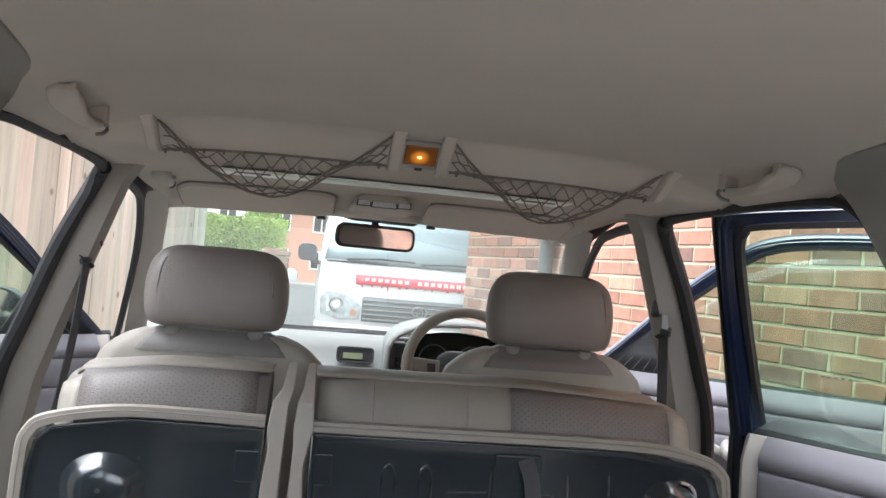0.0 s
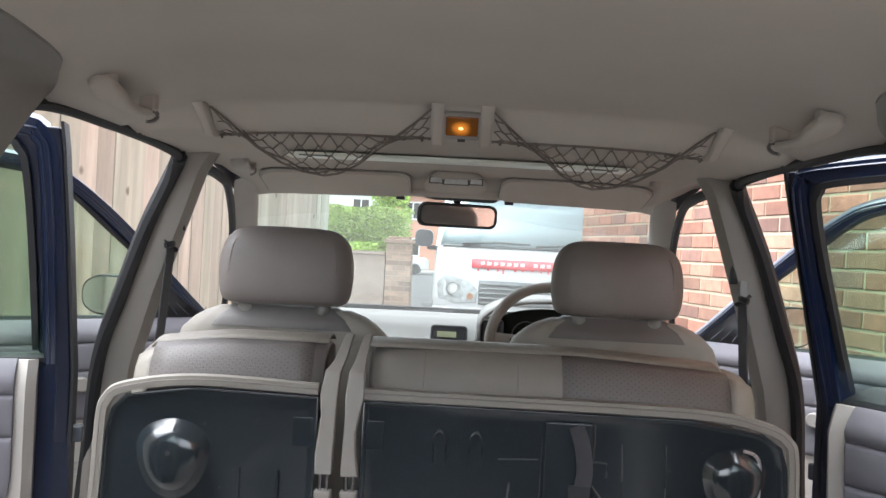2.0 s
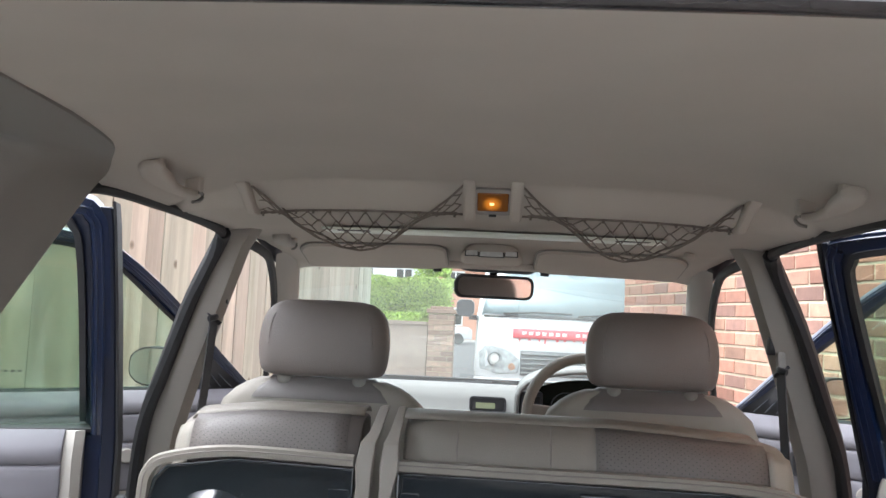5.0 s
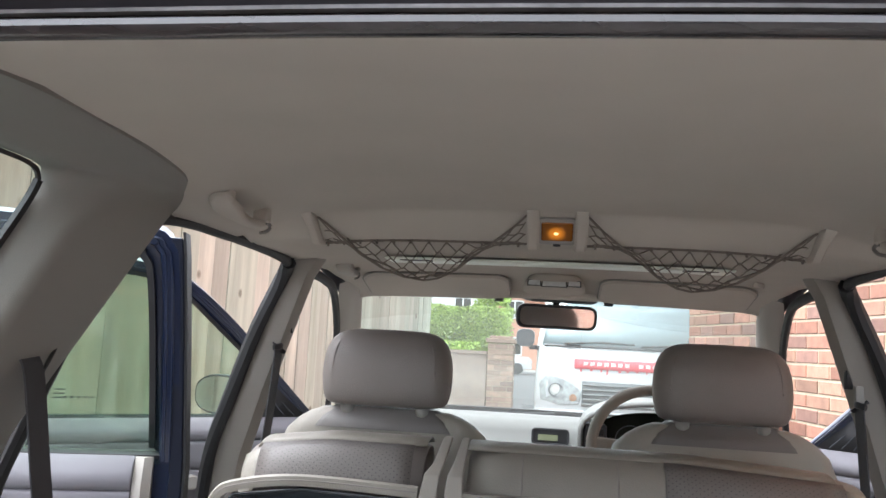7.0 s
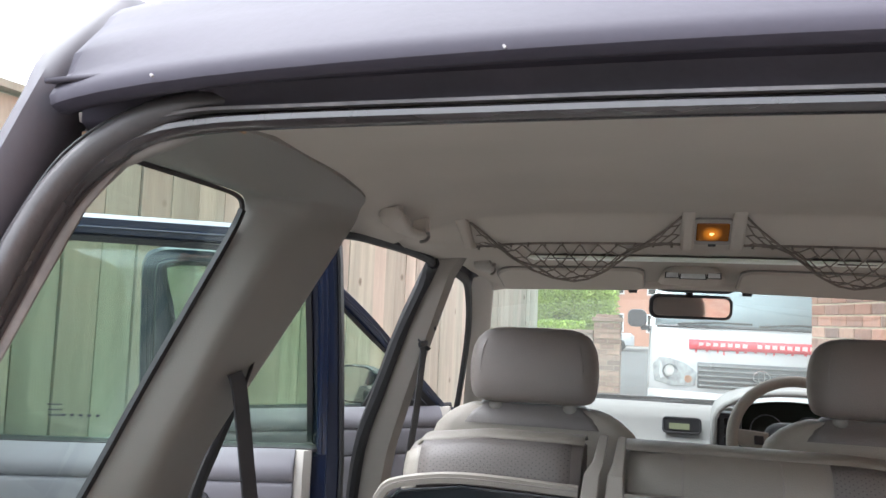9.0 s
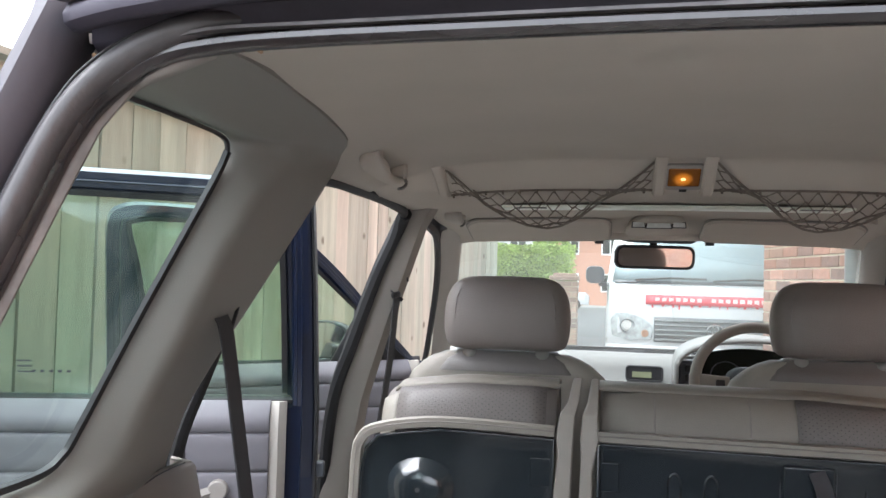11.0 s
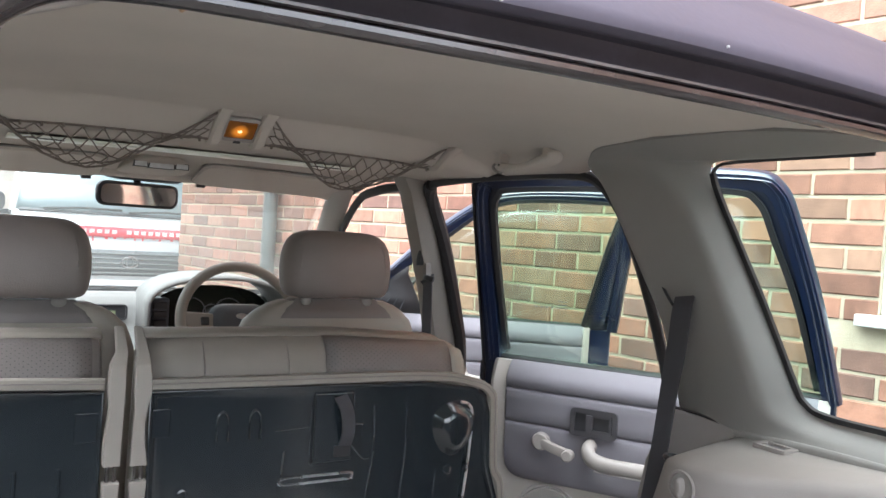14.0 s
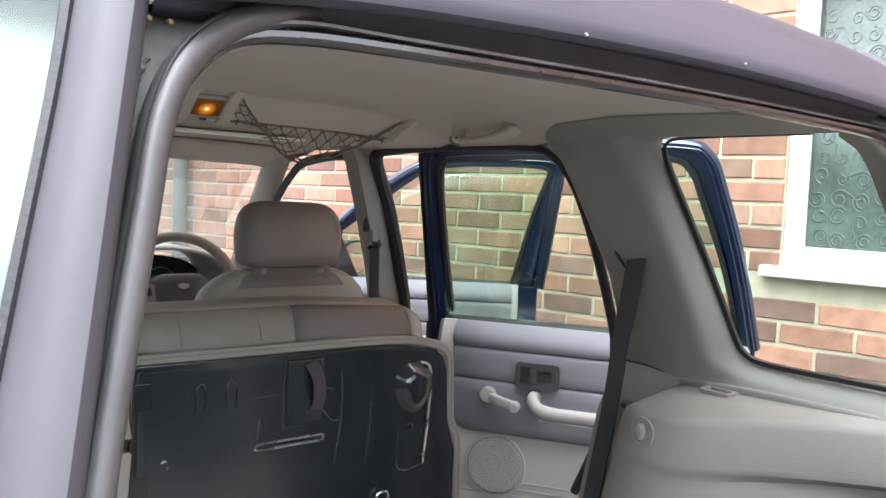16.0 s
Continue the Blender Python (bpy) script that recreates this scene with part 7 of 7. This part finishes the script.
def leaves(name, lo, hi, count, size, mat, parent, seed, lump=0.10):
    rng = random.Random(seed)
    verts, faces = [], []
    for _ in range(count):
        p = Vector([rng.uniform(a, b) for a, b in zip(lo, hi)])
        side = rng.random()
        if side < 0.6:
            p.y = lo[1] + rng.random() ** 2 * 0.25
        elif side < 0.85:
            p.z = hi[2] - rng.random() ** 2 * 0.2
        bump_ = noise.noise(p * 2.2) * lump
        p.y -= bump_
        p.z += bump_ * (1 if p.z > hi[2] - 0.3 else 0)
        q = Euler([rng.uniform(0, 6.3) for _ in range(3)]).to_matrix()
        s = size * rng.uniform(0.6, 1.3)
        base = len(verts)
        for u, v, w in ((0, -1, 0), (0.5, -0.1, 0.15), (0, 1, 0), (-0.5, -0.1, 0.15)):
            verts.append(p + q @ Vector((u * s, v * s, w * s)))
        faces.append((base, base + 1, base + 2, base + 3))
    me = bpy.data.meshes.new(name)
    me.from_pydata(verts, [], faces)
    me.materials.append(M[mat])
    o = new(name, me)
    o.parent = parent
    return o


hedge = thing("hedge", "clipped green privet hedge behind the garden wall", "hedge", (-2.5, 12.8, 0), kind="stuff")
leaves("foliage", (-4.0, -0.1, 1.38), (1.9, 1.0, 2.02), 34000, 0.024, "leaf", hedge, 3, 0.035)
leaves("new_growth", (-4.0, -0.70, 1.28), (1.45, -0.35, 1.46), 6000, 0.024, "leaf_light", hedge, 4, 0.06)
part("hedge_core", B((-4.0, 0.15, 0.0), (1.8, 0.9, 1.93)), "leaf", hedge, "dense dark hedge inside")
tree = thing("street_tree", "small leafy tree beyond the hedge", "tree", (-1.25, 17.5, 0))
part("trunk", cylinder((0, 0, 0), (0.1, 0, 1.7), 0.10, 10, 0.05), "fence", tree, "slim trunk")
for k in range(5):
    part("limb", cylinder((0.08, 0, 1.4), (0.4 * math.cos(k * 1.3), 0.4 * math.sin(k * 1.3), 2.2), 0.04, 8, 0.012), "fence", tree)
leaves("crown", (-0.38, -0.38, 1.5), (0.38, 0.38, 2.5), 2600, 0.05, "leaf_light", tree, 9, 0.4)


# far houses across the street
def far_house(x, y, w, h, wall, label):
    f = thing("far_house", label, "house", (x, y, 0), "far houses")
    part("wall", B((-w / 2, 0, 0), (w / 2, 6, h)), wall, f, smooth=False)
    part("roof", loft([[(-w / 2 - 0.3, -0.4, h), (-w / 2 - 0.3, 3, h + 2.2), (-w / 2 - 0.3, 6.4, h)], [(w / 2 + 0.3, -0.4, h), (w / 2 + 0.3, 3, h + 2.2), (w / 2 + 0.3, 6.4, h)]]), "roof_tile", f, "tiled roof", solid=0.12)
    for k in range(3):
        for z in (0.9, 3.4):
            wx = -w / 2 + w * (k + 0.5) / 3
            wnd = part("window", B((wx - 0.6, -0.05, z), (wx + 0.6, 0.02, z + 1.25)), "white_upvc", f, "white window frame")
            for q in (-0.28, 0.28):
                part("pane", B((wx + q - 0.23, -0.056, z + 0.1), (wx + q + 0.23, -0.052, z + 1.15)), "dark_screen", wnd)
    return f


far_house(-8.6, 55.0, 8.0, 5.2, "white_upvc", "white rendered house across the street")
far_house(0.2, 56.0, 8.0, 5.2, "brick_far", "red brick house across the street")
far_house(9.0, 55.5, 8.0, 5.2, "brick_far", "red brick house across the street")
far_house(-17.4, 55.5, 8.0, 5.2, "brick_far", "red brick house across the street")
for k, (x, y, col) in enumerate(((-2.95, 45.2, "van_white"), (-8.4, 47.6, "grille"))):
    pc = thing("parked_car", "white hatchback parked in the street" if k == 0 else "dark car parked across the street", "car", (x, y, 0), "parked cars")
    rows = []
    for t, w in ((-2.0, 0.75), (-1.9, 0.84), (-1.2, 0.86), (1.2, 0.86), (1.8, 0.84), (2.0, 0.72)):
        zt = 0.95 if abs(t) < 1.9 else 0.78
        rows.append([(t, -w, 0.3), (t, -w, 0.75), (t, -w + 0.08, zt), (t, w - 0.08, zt), (t, w, 0.75), (t, w, 0.3)])
    part("body", loft(rows, True, True), col, pc, bevel=0.03)
    part("cabin", loft([[(-1.5, -0.72, 0.94), (1.1, -0.72, 0.94), (1.1, 0.72, 0.94), (-1.5, 0.72, 0.94)], [(-1.1, -0.58, 1.44), (0.45, -0.58, 1.44), (0.45, 0.58, 1.44), (-1.1, 0.58, 1.44)]], True, True), "dark_screen", pc, "dark glass cabin", bevel=0.04)
    part("roof", B((-1.05, -0.55, 1.43), (0.4, 0.55, 1.47)), col, pc, bevel=0.02)
    for wx in (-1.3, 1.25):
        for s in (-1, 1):
            part("wheel", cylinder((wx, s * 0.70, 0.31), (wx, s * 0.87, 0.31), 0.31, 24), "tyre", pc, "black tyre", bevel=0.03)
    part("headlamp", B((-1.95, -0.80, 0.62), (-1.80, -0.55, 0.78)), "clear_lens", pc, bevel=0.02)

# ---- bricks of the house wall ----
BL, BH, PL, PH = 0.228, 0.0675, 0.240, 0.079
brick_mesh = []
rb = random.Random(7)
for k in range(6):
    bm = bmesh.new()
    j = lambda: rb.uniform(-0.0018, 0.0018)
    rows = []
    for x, g in ((0.014, 0.0), (-0.006, 0.0), (-0.010, 0.004)):
        rows.append([(x, a * (BL / 2 - g) + j(), b * (BH / 2 - g) + j()) for a, b in ((-1, -1), (0.1, -1), (1, -1), (1, 0), (1, 1), (-0.1, 1), (-1, 1), (-1, 0))])
    loft(rows, True, False, bm)
    bm.verts.ensure_lookup_table()
    bm.faces.new(bm.verts[-8:])
    bmesh.ops.recalc_face_normals(bm, faces=bm.faces[:])
    me = bpy.data.meshes.new("brick")
    bm.to_mesh(me)
    bm.free()
    me.materials.append(M[("brick", "brick_tan", "brick", "brick_dark", "brick", "brick_tan")[k]])
    brick_mesh.append(me)
Y0, Z0 = 1.263 * wl_, 1.205
rest = {"brick": [], "brick_tan": [], "brick_dark": []}
row0, row1 = -15, 17
count = 0
for r in range(row0, row1):
    z = Z0 + r * PH
    shift = 0.0 if r % 2 == 0 else PL / 2
    for k in range(-26, 24):
        y = Y0 + shift + PL / 2 + k * PL
        lo, hi = y - BL / 2, y + BL / 2
        if lo < -4.9 * wl_ or hi > CORNER * wl_ - 0.002:
            if not (lo < CORNER * wl_ - 0.1 and hi > CORNER * wl_):
                continue
            hi = CORNER * wl_ - 0.002
        if z + BH / 2 > 1.232 and z - BH / 2 < win_z1 and hi > yw0 and lo < yw1:
            if hi > yw1 + 0.03 and z > 1.24:
                lo = yw1 + 0.004
            elif lo < yw0 - 0.03 and z > 1.24:
                hi = yw0 - 0.006
            else:
                continue
        kind = rb.choices(range(6), (4, 4, 4, 3, 4, 4))[0]
        near = 0.55 * wl_ < y < 3.3 * wl_ and 0.72 < z < 1.86
        if near and count < 300:
            o = new("brick", brick_mesh[kind])
            o.parent = house
            o.location = (rb.uniform(-0.0015, 0.0015), (lo + hi) / 2, z)
            o.scale = (1, (hi - lo) / BL, 1)
            count += 1
        else:
            mname = ("brick", "brick_tan", "brick", "brick_dark", "brick", "brick_tan")[kind]
            rest[mname].append((lo, hi, z, rb.uniform(-0.0015, 0.0015)))
for mname, items in rest.items():
    v, f = [], []
    for lo, hi, z, dx in items:
        b = len(v)
        for x, g in ((0.014, 0.0), (-0.006, 0.0), (-0.010, 0.004)):
            v += [(x + dx, lo + g, z - BH / 2 + g), (x + dx, hi - g, z - BH / 2 + g), (x + dx, hi - g, z + BH / 2 - g), (x + dx, lo + g, z + BH / 2 - g)]
        for a in (0, 4):
            for q in range(4):
                f.append((b + a + q, b + a + (q + 1) % 4, b + a + 4 + (q + 1) % 4, b + a + 4 + q))
        f.append((b + 8, b + 9, b + 10, b + 11))
    me = bpy.data.meshes.new("brickwork")
    me.from_pydata(v, [], f)
    base = {"brick": (0.252, 0.121, 0.082), "brick_tan": (0.265, 0.150, 0.102), "brick_dark": (0.180, 0.100, 0.076)}[mname]
    me.materials.append(material(mname + "_joined", base, 0.9, var=0.22, scale=16, bump=0.7, bscale=140, island=0.3))
    o = new("brickwork", me)
    o.parent = house
    tagged(o, "run of " + mname.replace("_", " ") + " courses", kind="stuff")
